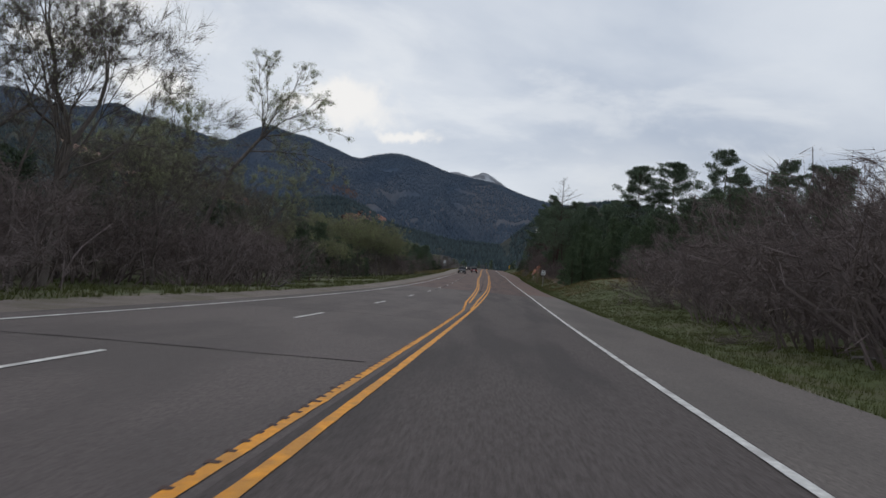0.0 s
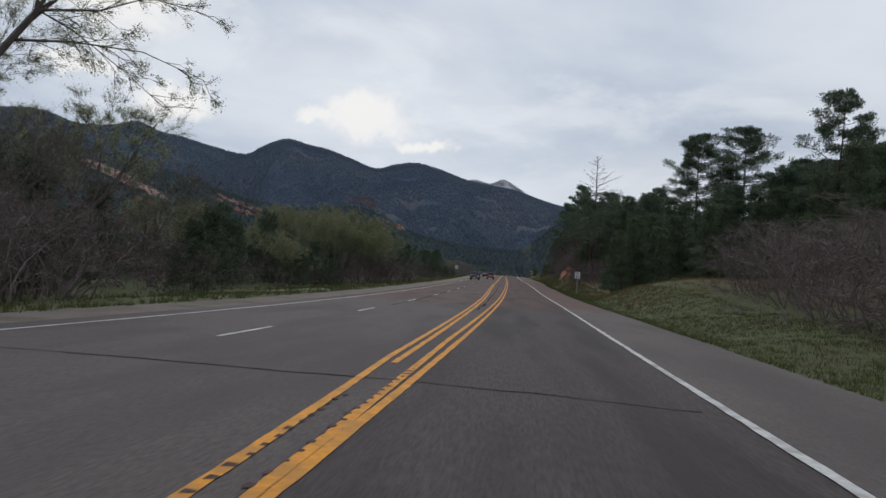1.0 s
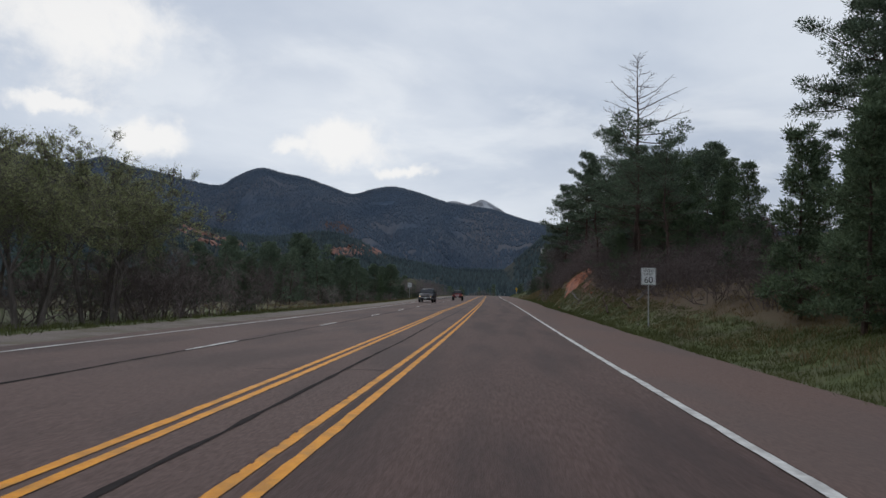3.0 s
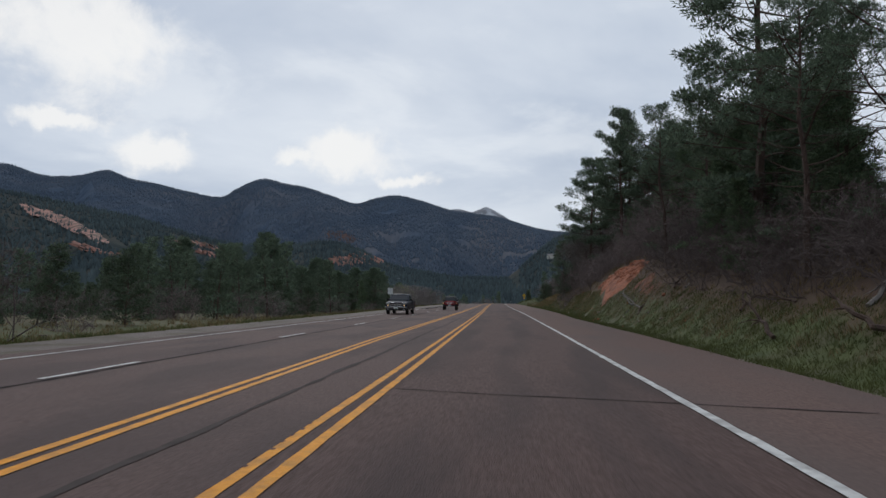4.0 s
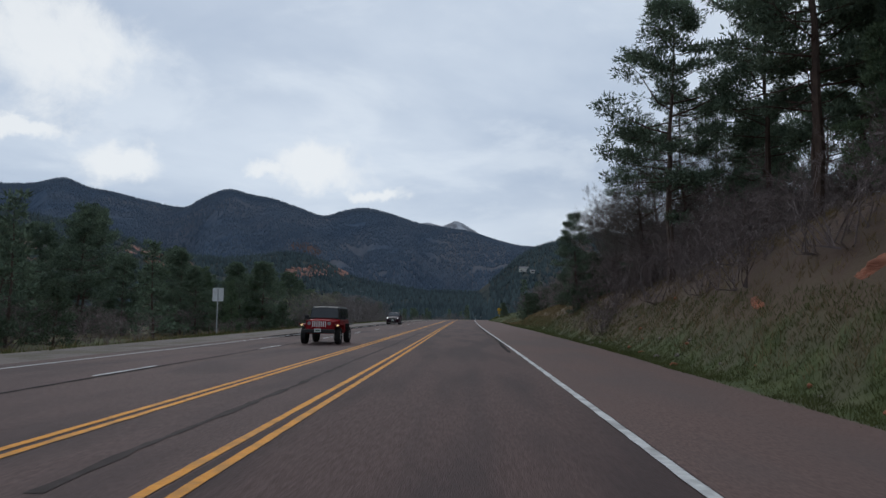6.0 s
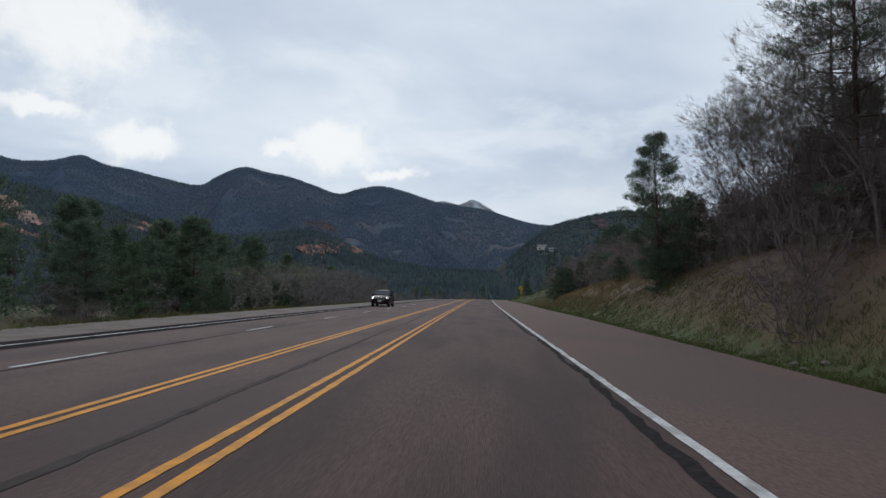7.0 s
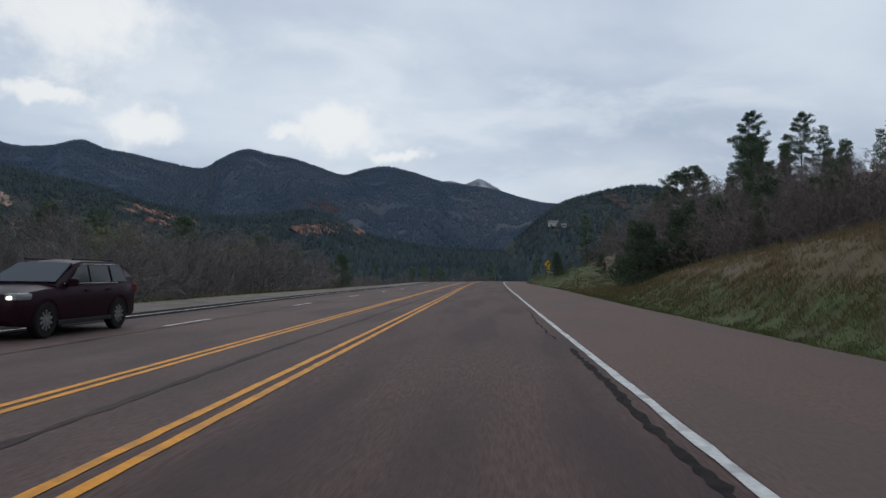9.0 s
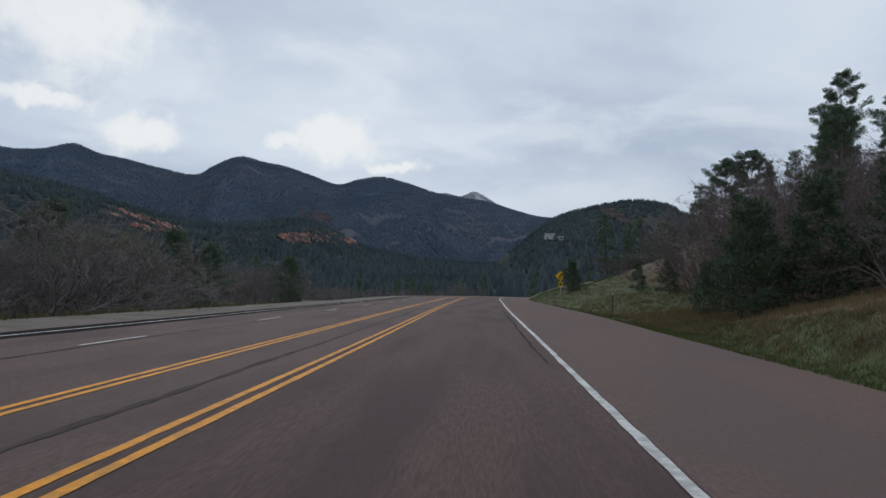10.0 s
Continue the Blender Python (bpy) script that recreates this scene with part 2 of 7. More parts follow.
# ---- mesh helpers ----
def mesh_of(name, verts, faces, mats, smooth=False, mat_index=None):
    me = bpy.data.meshes.new(name)
    verts = np.asarray(verts, dtype=np.float32).reshape(-1, 3)
    if isinstance(faces, np.ndarray):
        n, k = faces.shape
        me.vertices.add(len(verts))
        me.vertices.foreach_set("co", verts.ravel())
        me.loops.add(n * k)
        me.loops.foreach_set("vertex_index", faces.astype(np.int32).ravel())
        me.polygons.add(n)
        me.polygons.foreach_set("loop_start", np.arange(0, n * k, k, dtype=np.int32))
        me.update(calc_edges=True)
    else:
        me.from_pydata(verts.tolist(), [], faces)
    for m in mats if isinstance(mats, (list, tuple)) else [mats]:
        me.materials.append(m)
    if mat_index is not None:
        me.polygons.foreach_set("material_index", np.asarray(mat_index, dtype=np.int32))
    if smooth:
        me.polygons.foreach_set("use_smooth", np.ones(len(me.polygons), dtype=bool))
    me.update()
    return me


def part(name, me, parent, label=""):
    ob = new(name, me)
    ob.parent = parent
    return tagged(ob, label)


def thing(name, label, category, group="", kind=""):
    return tagged(new(name), label, category, group, kind)


def prisms(segs, k=3):
    """Tapered sticks from rows of p0, p1, r0, r1."""
    s = np.asarray(segs, dtype=np.float64).reshape(-1, 8)
    p0, p1, r0, r1 = s[:, 0:3], s[:, 3:6], s[:, 6], s[:, 7]
    d = p1 - p0
    d /= np.maximum(np.linalg.norm(d, axis=1), 1e-6)[:, None]
    a = np.where(np.abs(d[:, [2]]) > 0.9, np.array([[1.0, 0, 0]]), np.array([[0, 0, 1.0]]))
    u = np.cross(d, a)
    u /= np.linalg.norm(u, axis=1)[:, None]
    v = np.cross(d, u)
    ang = np.arange(k) * 2 * np.pi / k
    ring = np.cos(ang)[None, :, None] * u[:, None] + np.sin(ang)[None, :, None] * v[:, None]
    lo = p0[:, None] + ring * r0[:, None, None]
    hi = p1[:, None] + ring * r1[:, None, None]
    verts = np.concatenate([lo, hi], axis=1).reshape(-1, 3)
    base = (np.arange(len(s)) * 2 * k)[:, None]
    i = np.arange(k)
    j = (i + 1) % k
    faces = np.stack([base + i, base + j, base + j + k, base + i + k], axis=2).reshape(-1, 4)
    return verts, faces


def rand_dirs(rng, n):
    d = rng.normal(size=(n, 3))
    return d / np.linalg.norm(d, axis=1)[:, None]


def blades(rng, pts, dirs, length, width):
    """One thin triangle at each point along its direction."""
    n = len(pts)
    side = np.cross(dirs, rand_dirs(rng, n))
    side /= np.maximum(np.linalg.norm(side, axis=1), 1e-6)[:, None]
    w = (width * rng.uniform(0.6, 1.3, n))[:, None]
    ln = (length * rng.uniform(0.6, 1.25, n))[:, None]
    v = np.stack([pts - side * w, pts + side * w, pts + dirs * ln], axis=1).reshape(-1, 3)
    return v, np.arange(3 * n).reshape(-1, 3)


def leaves(rng, pts, size):
    """Small folded diamonds."""
    n = len(pts)
    a, b = rand_dirs(rng, n), rand_dirs(rng, n)
    s = (size * rng.uniform(0.6, 1.3, n))[:, None]
    v = np.stack([pts, pts + a * s * 0.5 + b * s * 0.3, pts + a * s, pts + a * s * 0.5 - b * s * 0.3], axis=1).reshape(-1, 3)
    return v, np.arange(4 * n).reshape(-1, 4)


# ---- the lie of the land ----
KY = [-60, -5, 20, 45, 75, 110, 150, 200, 250, 300, 350, 400, 450, 520, 620]
KZ = [3.6, 1.88, 1.163, 0.64, 0.264, 0.02, 0.0, 0.0, 0.0, 0.02, 0.10, 0.12, -0.35, -2.0, -5.0]
KX = [-5.3, -2.77, -1.887, -1.07, -0.37, 0.0, 0.2, 0.25, 0.0, -0.1, -0.05, 1.2, 8.0, 27.0, 75.0]
EDGE_Y, EDGE_X = [-60, 0, 60, 140, 220, 310, 400, 620], [4.45, 4.43, 4.39, 4.5, 4.82, 5.2, 5.3, 5.3]
LEFT_Y, LEFT_X = [-60, 20, 30, 36, 42, 48, 60, 85, 110, 140, 200, 250, 300, 350], [-0.3, -0.3, -0.33, -0.43, -0.55, -0.67, -0.88, -1.3, -1.78, -2.2, -2.23, -2.25, -2.25, -2.25]
DASH_Y, DASH_X = [-60, 0, 60, 140, 220, 310, 620], [-3.7, -3.73, -4.67, -5.58, -5.77, -5.83, -5.83]
WEST_Y, WEST_X = [-60, 0, 60, 140, 220, 310, 620], [-7.15, -7.22, -7.92, -8.45, -8.76, -8.7, -8.6]
VERGE_R_Y, VERGE_R_X = [-60, 40, 90, 130, 180, 215, 260, 300, 335, 365, 620], [7.8, 7.6, 7.6, 8.0, 8.5, 10.0, 11.2, 11.4, 11.0, 9.3, 8.6]
VERGE_L_Y, VERGE_L_X = [-60, 40, 90, 180, 240, 620], [-10.0, -10.2, -10.9, -11.8, -12.9, -12.6]


def smooth_interp(xs, ys, x):
    """Cubic through the knots with limited slopes."""
    xs, ys = np.asarray(xs, float), np.asarray(ys, float)
    d = np.diff(ys) / np.diff(xs)
    m = np.zeros(len(xs))
    m[1:-1] = (d[1:] + d[:-1]) / 2
    m[0], m[-1] = d[0], d[-1]
    x = np.clip(np.asarray(x, float), xs[0], xs[-1])
    i = np.clip(np.searchsorted(xs, x) - 1, 0, len(xs) - 2)
    h = xs[i + 1] - xs[i]
    t = (x - xs[i]) / h
    return ((2 * t**3 - 3 * t**2 + 1) * ys[i] + (t**3 - 2 * t**2 + t) * h * m[i] + (-2 * t**3 + 3 * t**2) * ys[i + 1] + (t**3 - t**2) * h * m[i + 1])


def axis_x(y):
    return smooth_interp(KY, KX, y)


def road_z(x, y):
    dx = x - axis_x(y)
    bank = np.interp(y, [-60, 60, 110, 150, 300, 360], [0.0, -0.005, -0.02, -0.016, -0.024, 0.0])
    return smooth_interp(KY, KZ, y) + np.where(dx < 0, 0.0086 * dx, -0.012 * dx) + bank * dx


def vnoise(x, y, s, seed=0):
    """Cheap smooth value noise on arrays, about -1 to 1."""
    x, y = np.asarray(x, float) / s + seed * 17.3, np.asarray(y, float) / s - seed * 9.1
    xi, yi = np.floor(x), np.floor(y)
    fx, fy = x - xi, y - yi
    fx, fy = fx * fx * (3 - 2 * fx), fy * fy * (3 - 2 * fy)

    def h(a, b):
        q = np.sin(a * 127.1 + b * 311.7 + seed * 74.7) * 43758.5453
        return (q - np.floor(q)) * 2 - 1

    return (h(xi, yi) * (1 - fx) + h(xi + 1, yi) * fx) * (1 - fy) + (h(xi, yi + 1) * (1 - fx) + h(xi + 1, yi + 1) * fx) * fy


def ground_z(x, y):
    x, y = np.asarray(x, float), np.asarray(y, float)
    ax = axis_x(y)
    vr = ax + np.interp(y, VERGE_R_Y, VERGE_R_X)
    vl = ax + np.interp(y, VERGE_L_Y, VERGE_L_X)
    edge_r, edge_l = road_z(vr, y), road_z(vl, y)
    u = np.maximum(x - vr, 0)
    slope = np.interp(y, [0, 40, 70, 80, 88, 94, 100, 107, 116, 130, 155, 168, 200, 225, 260, 300, 314, 322, 334, 345, 355, 370, 390, 450], [0.06, 0.10, 0.20, 0.32, 0.52, 0.60, 0.50, 0.36, 0.22, 0.65, 1.0, 1.6, 1.9, 1.3, 1.25, 1.2, 0.6, 0.25, 0.15, 0.25, 0.5, 0.6, 0.6, 0.5])
    cap = np.interp(y, [0, 40, 70, 92, 98, 107, 116, 130, 160, 185, 215, 250, 262, 274, 290, 304, 312, 322, 334, 346, 356, 375, 400, 450], [0.6, 1.0, 2.0, 4.0, 4.2, 3.5, 2.4, 5.0, 6.5, 8.0, 7.5, 5.8, 5.2, 4.8, 4.1, 3.2, 2.3, 1.0, 0.6, 1.4, 2.6, 3.0, 3.0, 3.0])
    foot = np.interp(y, [0, 90, 180, 230, 265, 305, 330, 345, 358, 450], [3.0, 1.0, 1.9, 1.8, 1.4, 1.4, 3.4, 2.0, 0.3, 0.3])
    rise = np.logaddexp(0, (u - foot) * 3.0) / 3.0 * slope * np.minimum(u / 1.0, 1)
    rise = cap * (1 - np.exp(-rise / np.maximum(cap, 0.1) * 1.15)) + np.clip(u - 16, 0, 160) * 0.13 + np.clip(u - 8, 0, 25) * 0.38 * np.interp(y, [306, 328, 370, 400], [0, 1, 1, 0.3])
    right = edge_r - 0.06 - 0.10 * np.minimum(u / 1.2, 1) + rise + vnoise(x, y, 6, 1) * 0.14 * np.minimum(u / 3, 1) + vnoise(x, y, 19, 2) * 0.5 * np.clip((u - 3) / 10, 0, 1)
    w = np.maximum(vl - x, 0)
    drop = np.interp(y, [0, 60, 150, 240, 400], [0.5, 0.6, 0.8, 1.6, 1.8])
    left = edge_l - 0.06 - drop * np.clip((w - 1.0) / 8, 0, 1) + vnoise(x, y, 7, 3) * 0.12 * np.minimum(w / 3, 1) + vnoise(x, y, 40, 4) * 0.5 * np.clip((w - 6) / 20, 0, 1)
    under = road_z(x, y) - 0.12
    z = np.where(x > vr, right, np.where(x < vl, left, under))
    # level out far from the road
    far = np.clip((np.hypot(np.minimum(np.abs(x), 1e5), np.maximum(y - 450, 0)) - 250) / 400, 0, 1)
    return z * (1 - far) + far * (-5.0 + np.where(x > 60, 6, 0))


def gz(x, y):
    return float(ground_z(np.array([x]), np.array([y]))[0])


# ---- far relief: ridges by bearing and height of their skyline ----
CENTRE = (2.0, 150.0)


class Ridge:
    def __init__(self, az, el, far, near, floor=-6.0, power=1.35, rough=0.05, seed=1):
        self.az, self.el, self.far, self.near, self.floor, self.power, self.rough, self.seed = az, el, far, near, floor, power, rough, seed

    def z(self, a, r):
        top = np.tan(np.radians(smooth_interp(self.az, self.el, a))) * self.far + 1.5
        s = np.clip((r - self.near) / (self.far - self.near), 0, 1)
        spur = sum(w * vnoise(a * 1.0 + r / self.far * 3.1, r / self.far * 9 - a * 0.31, s_, self.seed + i) for i, (w, s_) in enumerate(((1.0, 4.3), (0.6, 2.1), (0.28, 1.1))))
        front = self.floor + (top - self.floor) * (s**self.power) + spur * top * self.rough * 4 * s * (1 - s)
        back = top - (r - self.far) * 0.5
        return np.where(r <= self.far, front, back)

    def at(self, a, el):
        """The place on the slope at a bearing and height of sight."""
        r = np.linspace(self.near + 5, self.far, 400)
        e = np.degrees(np.arctan2(self.z(np.full(400, a), r), r))
        i = int(np.argmax(e >= el)) if (e >= el).any() else 399
        return self.xyz(np.array([a]), r[i:i + 1])[0]

    def xyz(self, a, r):
        q = np.radians(a)
        return np.stack([CENTRE[0] + r * np.sin(q), CENTRE[1] + r * np.cos(q), self.z(a, r)], axis=-1)

    def build(self, name, mat, label, a0, a1, na, nr):
        a, r = np.meshgrid(np.linspace(a0, a1, na), np.concatenate([np.linspace(self.near, self.far, nr), [self.far * 1.03, self.far * 1.1]]), indexing="ij")
        v = self.xyz(a.ravel(), r.ravel())
        m = r.shape[1]
        i, j = np.meshgrid(np.arange(na - 1), np.arange(m - 1), indexing="ij")
        b = (i * m + j).ravel()
        f = np.stack([b, b + 1, b + m + 1, b + m], axis=1)
        return tagged(new(name, mesh_of(name, v, f, mat, True)), label, "mountain", kind="structure")


RANGE = Ridge([-75, -60, -50, -42, -38.2, -35.8, -33.5, -31.5, -30, -28, -25.5, -22.9, -22, -19.8, -18, -16.3, -14, -12, -10.3, -8.6, -6.6, -4.2, -2.8, -0.6, 0.6, 2.1, 4, 6.1, 10, 20, 40, 75],
              [6, 7.5, 9, 9.2, 9.7, 9.1, 9.3, 9.85, 9.35, 9.05, 8.6, 8.4, 9.0, 9.95, 9.65, 9.4, 8.7, 8.15, 8.65, 8.9, 8.5, 7.75, 7.5, 7.2, 6.95, 6.45, 5.95, 5.7, 5.5, 5.3, 5, 4],
              4000, 1300, power=1.15, rough=0.09, seed=3)
PEAK = Ridge([-7, -5, -4, -3.2, -2.6, -2, -1.4, -0.9, -0.3, 0.4, 1.2, 2.5], [6.6, 7.3, 7.75, 7.85, 7.7, 7.6, 7.8, 8.0, 7.8, 7.4, 6.9, 6.0], 4600, 4150, floor=300, power=0.9, rough=0.02, seed=9)
FOOT = Ridge([-80, -60, -45, -37, -32.9, -29.8, -27, -24, -20, -17, -14.5, -12, -9.5, -6, 0, 4, 8, 20], [7, 8.3, 8.1, 7.7, 7.0, 6.5, 5.7, 4.9, 4.4, 4.7, 5.0, 4.4, 3.2, 2.4, 1.9, 1.9, 2.0, 2.0], 1500, 420, power=1.2, rough=0.10, seed=5)
HILL = Ridge([1, 3, 4.5, 6.1, 8.2, 9.6, 11.4, 13.6, 15.2, 20, 30, 50, 80], [2.0, 3.6, 4.9, 5.7, 6.2, 6.5, 6.7, 6.4, 5.6, 4.2, 3.2, 3, 3], 1500, 420, power=1.15, rough=0.08, seed=7)
RANGE.build("mountain_range", M_HAZEMOUNT, "dark forested mountain range with rounded summits", -75, 75, 900, 100)
PEAK.build("mountain_peak", M_SNOW, "distant bare grey peak dusted with snow", -7, 2.5, 90, 14)
FOOT.build("foothill", M_HAZEFOOT, "scrubby foothill with pines and red rock scars", -80, 20, 260, 60)
# unseen ridge, added to keep low sky out of the car paint reflections
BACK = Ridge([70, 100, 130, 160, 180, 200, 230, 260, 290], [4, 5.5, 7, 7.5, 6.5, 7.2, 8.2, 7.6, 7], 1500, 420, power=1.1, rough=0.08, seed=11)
BACK.build("hill_behind", M_HAZEFOOT, "unseen wooded hills added behind to block low sky reflections", 72, 288, 240, 30)
HILL.build("hill", M_HAZEFOOT, "wooded hill beside the valley mouth", 1, 80, 200, 50)


def ground_sheet():
    fine_x = np.concatenate([np.arange(-60, -14, 1.4), np.arange(-14, 6, 2.0), np.arange(6, 16, 0.2), np.arange(16, 34, 0.6), np.arange(34, 80, 2.0)])
    xs = np.concatenate([[-4800, -3000, -1800, -1000, -600, -380, -260, -180, -130, -100, -80, -68], fine_x, [84, 92, 105, 125, 160, 220, 320, 500, 900, 1700, 3000, 4800]])
    ys = np.concatenate([[-3000, -1200, -500, -200, -100], np.arange(-60, 60, 3.0), np.arange(60, 380, 1.0), np.arange(380, 520, 4.0), [540, 570, 610, 660, 730, 820, 950, 1200, 1700, 2600, 3800, 4900]])
    gx, gy = np.meshgrid(xs, ys, indexing="ij")
    v = np.stack([gx.ravel(), gy.ravel(), ground_z(gx.ravel(), gy.ravel())], axis=1)
    m = len(ys)
    i, j = np.meshgrid(np.arange(len(xs) - 1), np.arange(m - 1), indexing="ij")
    b = (i * m + j).ravel()
    me = mesh_of("ground", v, np.stack([b, b + m, b + m + 1, b + 1], axis=1), M_GROUND, True)
    # soil cover: green by the verge, dry on the banks, red earth at the cut
    x, y = v[:, 0], v[:, 1]
    u = x - (axis_x(y) + np.interp(y, VERGE_R_Y, VERGE_R_X))
    w = (axis_x(y) + np.interp(y, VERGE_L_Y, VERGE_L_X)) - x
    dry = np.where(u > 0, np.clip((u - np.interp(y, [0, 60, 90, 115, 130, 170, 220, 260, 322, 342], [14, 12, 8.0, 4.5, 2.2, 2.8, 1.3, 1.8, 2.5, 9.0])) / np.interp(y, [80, 130], [3, 1.4]), 0, 1) * np.interp(y, [40, 80], [0.5, 1]), np.clip(0.30 + (w - 12) / 60, 0.3, 0.55) * np.interp(y, [135, 165], [0.35, 1]))
    red = np.clip((u - 1.6) / 3, 0, 1) * np.interp(y, [110, 135, 170, 200, 235, 257, 266], [0, 0.72, 0.9, 0.75, 0.85, 0.8, 0.2]) * np.clip((14 - u) / 5, 0, 1)
    edge = np.clip(1 - np.where(u > -1, np.abs(u), np.abs(w)) / 0.9, 0, 1)
    col = np.stack([dry, red, edge, np.ones(len(x))], axis=1).astype(np.float32)
    att = me.attributes.new("cover", "FLOAT_COLOR", "POINT")
    att.data.foreach_set("color", col.ravel())
    return tagged(new("ground", me), "grassy valley floor and dry roadside banks", "ground", kind="structure")


def ground_material():
    m = material("turf_and_soil", (0.048, 0.062, 0.020), (0.084, 0.098, 0.034), scale=1.6, bump=0.5, bump_scale=7, c3=(0.084, 0.068, 0.042), scale3=0.45, amt3=0.6)
    nt = m.node_tree
    nodes, links = nt.nodes, nt.links
    p = nodes["Principled BSDF"]
    col = p.inputs["Base Color"].links[0].from_socket
    at = nodes.new("ShaderNodeAttribute")
    at.attribute_name = "cover"
    sep = nodes.new("ShaderNodeSeparateColor")
    links.new(at.outputs["Color"], sep.inputs[0])
    tex = nodes.new("ShaderNodeTexNoise")
    tex.inputs["Scale"].default_value, tex.inputs["Detail"].default_value = 0.9, 6
    co = nodes.new("ShaderNodeTexCoord")
    links.new(co.outputs["Object"], tex.inputs["Vector"])
    for chan, ca, cb in ((0, (0.066, 0.044, 0.027), (0.135, 0.102, 0.055)), (1, (0.046, 0.030, 0.021), (0.092, 0.054, 0.037)), (2, (0.16, 0.13, 0.105), (0.22, 0.185, 0.15))):
        two = nodes.new("ShaderNodeMix")
        two.data_type = "RGBA"
        two.inputs[6].default_value, two.inputs[7].default_value = (*ca, 1), (*cb, 1)
        links.new(tex.outputs["Fac"], two.inputs[0])
        ad = nodes.new("ShaderNodeMath")
        ad.operation = "ADD"
        links.new(sep.outputs[chan], ad.inputs[0])
        links.new(tex.outputs["Fac"], ad.inputs[1])
        rg = nodes.new("ShaderNodeMapRange")
        links.new(ad.outputs[0], rg.inputs[0])
        rg.inputs[1].default_value, rg.inputs[2].default_value = 0.75, 1.25
        mx = nodes.new("ShaderNodeMix")
        mx.data_type = "RGBA"
        links.new(rg.outputs[0], mx.inputs[0])
        links.new(col, mx.inputs[6])
        links.new(two.outputs[2], mx.inputs[7])
        col = mx.outputs[2]
    links.new(col, p.inputs["Base Color"])
    return m


M_GROUND = ground_material()
ground_sheet()


# ---- road ----
def ribbon(name, lo, hi, y0, y1, dy, lift, mat, cols=2, wobble=0.0, seed=0):
    """A strip of road between two offsets from the axis, each a number or a function of y."""
    ys = np.arange(y0, y1 + 1e-6, dy)
    a = lo(ys) if callable(lo) else np.full(len(ys), lo)
    b = hi(ys) if callable(hi) else np.full(len(ys), hi)
    if wobble:
        rg = np.random.default_rng(seed)
        a = a + rg.normal(0, wobble, len(ys))
        b = b + rg.normal(0, wobble, len(ys))
    t = np.linspace(0, 1, cols)
    off = a[:, None] * (1 - t) + b[:, None] * t
    x = axis_x(ys)[:, None] + off
    y = np.repeat(ys[:, None], cols, 1)
    v = np.stack([x.ravel(), y.ravel(), road_z(x.ravel(), y.ravel()) + lift], axis=1)
    i, j = np.meshgrid(np.arange(len(ys) - 1), np.arange(cols - 1), indexing="ij")
    q = (i * cols + j).ravel()
    return mesh_of(name, v, np.stack([q, q + 1, q + cols + 1, q + cols], axis=1), mat, True)


edge = lambda y: np.interp(y, EDGE_Y, EDGE_X)
left_pair = lambda y: np.interp(y, LEFT_Y, LEFT_X)
dash_x = lambda y: np.interp(y, DASH_Y, DASH_X)
west = lambda y: np.interp(y, WEST_Y, WEST_X)
verge_r = lambda y: np.interp(y, VERGE_R_Y, VERGE_R_X)
verge_l = lambda y: np.interp(y, VERGE_L_Y, VERGE_L_X)
plus = lambda f, d: (lambda y: f(y) + d)
ragged_verge = lambda y: verge_r(y) + 0.12 + vnoise(y * 0.0, y, 3.1, 9) * 0.10
road = tagged(new("road", ribbon("road", plus(west, -0.9), 0.0, 68, 620, 2.0, 0.0, M_ROAD, 7)), "grey-brown asphalt carriageway with tarred cracks", "road", kind="structure")
tagged(new("road_old", ribbon("road_old", plus(west, -0.9), 0.0, -60, 68, 2.0, 0.0, M_OLDROAD, 7)), "older grey asphalt carriageway", "road", kind="structure")
tagged(new("road_lane_old", ribbon("road_lane_old", 0.0, plus(edge, 0.12), -60, 68, 2.0, 0.0, M_OLDLANE, 5)), "older dark grey traffic lane", "road", kind="structure")
tagged(new("road_lane", ribbon("road_lane", 0.0, plus(edge, 0.12), 68, 620, 2.0, 0.0, M_LANE, 5)), "darker worn asphalt traffic lane", "road", kind="structure")
tagged(new("shoulder_right_old", ribbon("shoulder_right_old", plus(edge, 0.12), ragged_verge, -60, 76, 2.0, 0.0, M_OLDSHOULDER, 5)), "older pale grey paved shoulder", "road", kind="structure")
tagged(new("shoulder_right", ribbon("shoulder_right", plus(edge, 0.12), ragged_verge, 76, 620, 2.0, 0.0, M_SHOULDER, 5)), "pale reddish paved shoulder", "road", kind="structure")
tagged(new("shoulder_left", ribbon("shoulder_left", plus(verge_l, -0.3), plus(west, -0.9), -60, 620, 1.0, -0.01, M_GRAVEL, 5, 0.05, 5)), "narrow gravel shoulder beside the road", "road", kind="structure")
tagged(new("road_strip", ribbon("road_strip", plus(west, -0.75), plus(west, 0.6), 215, 620, 1.0, 0.009, M_STRIP, 4, 0.03, 6)), "dark new asphalt strip along the edge line", "road", kind="structure")
for nm, f, c, w0, mat, y0, lab in (
        ("edge_line_right", edge, 0.0, 0.075, M_WHITE, -60, "worn white edge line"),
        ("edge_line_left", west, 0.0, 0.055, M_WHITE, -60, "worn white edge line")):
    tagged(new(nm, ribbon(nm, plus(f, c - w0), plus(f, c + w0), y0, 620, 0.5, 0.014, mat, 2, 0.007, 11)), lab, "road line", kind="structure")
zero = lambda y: np.zeros(len(y))
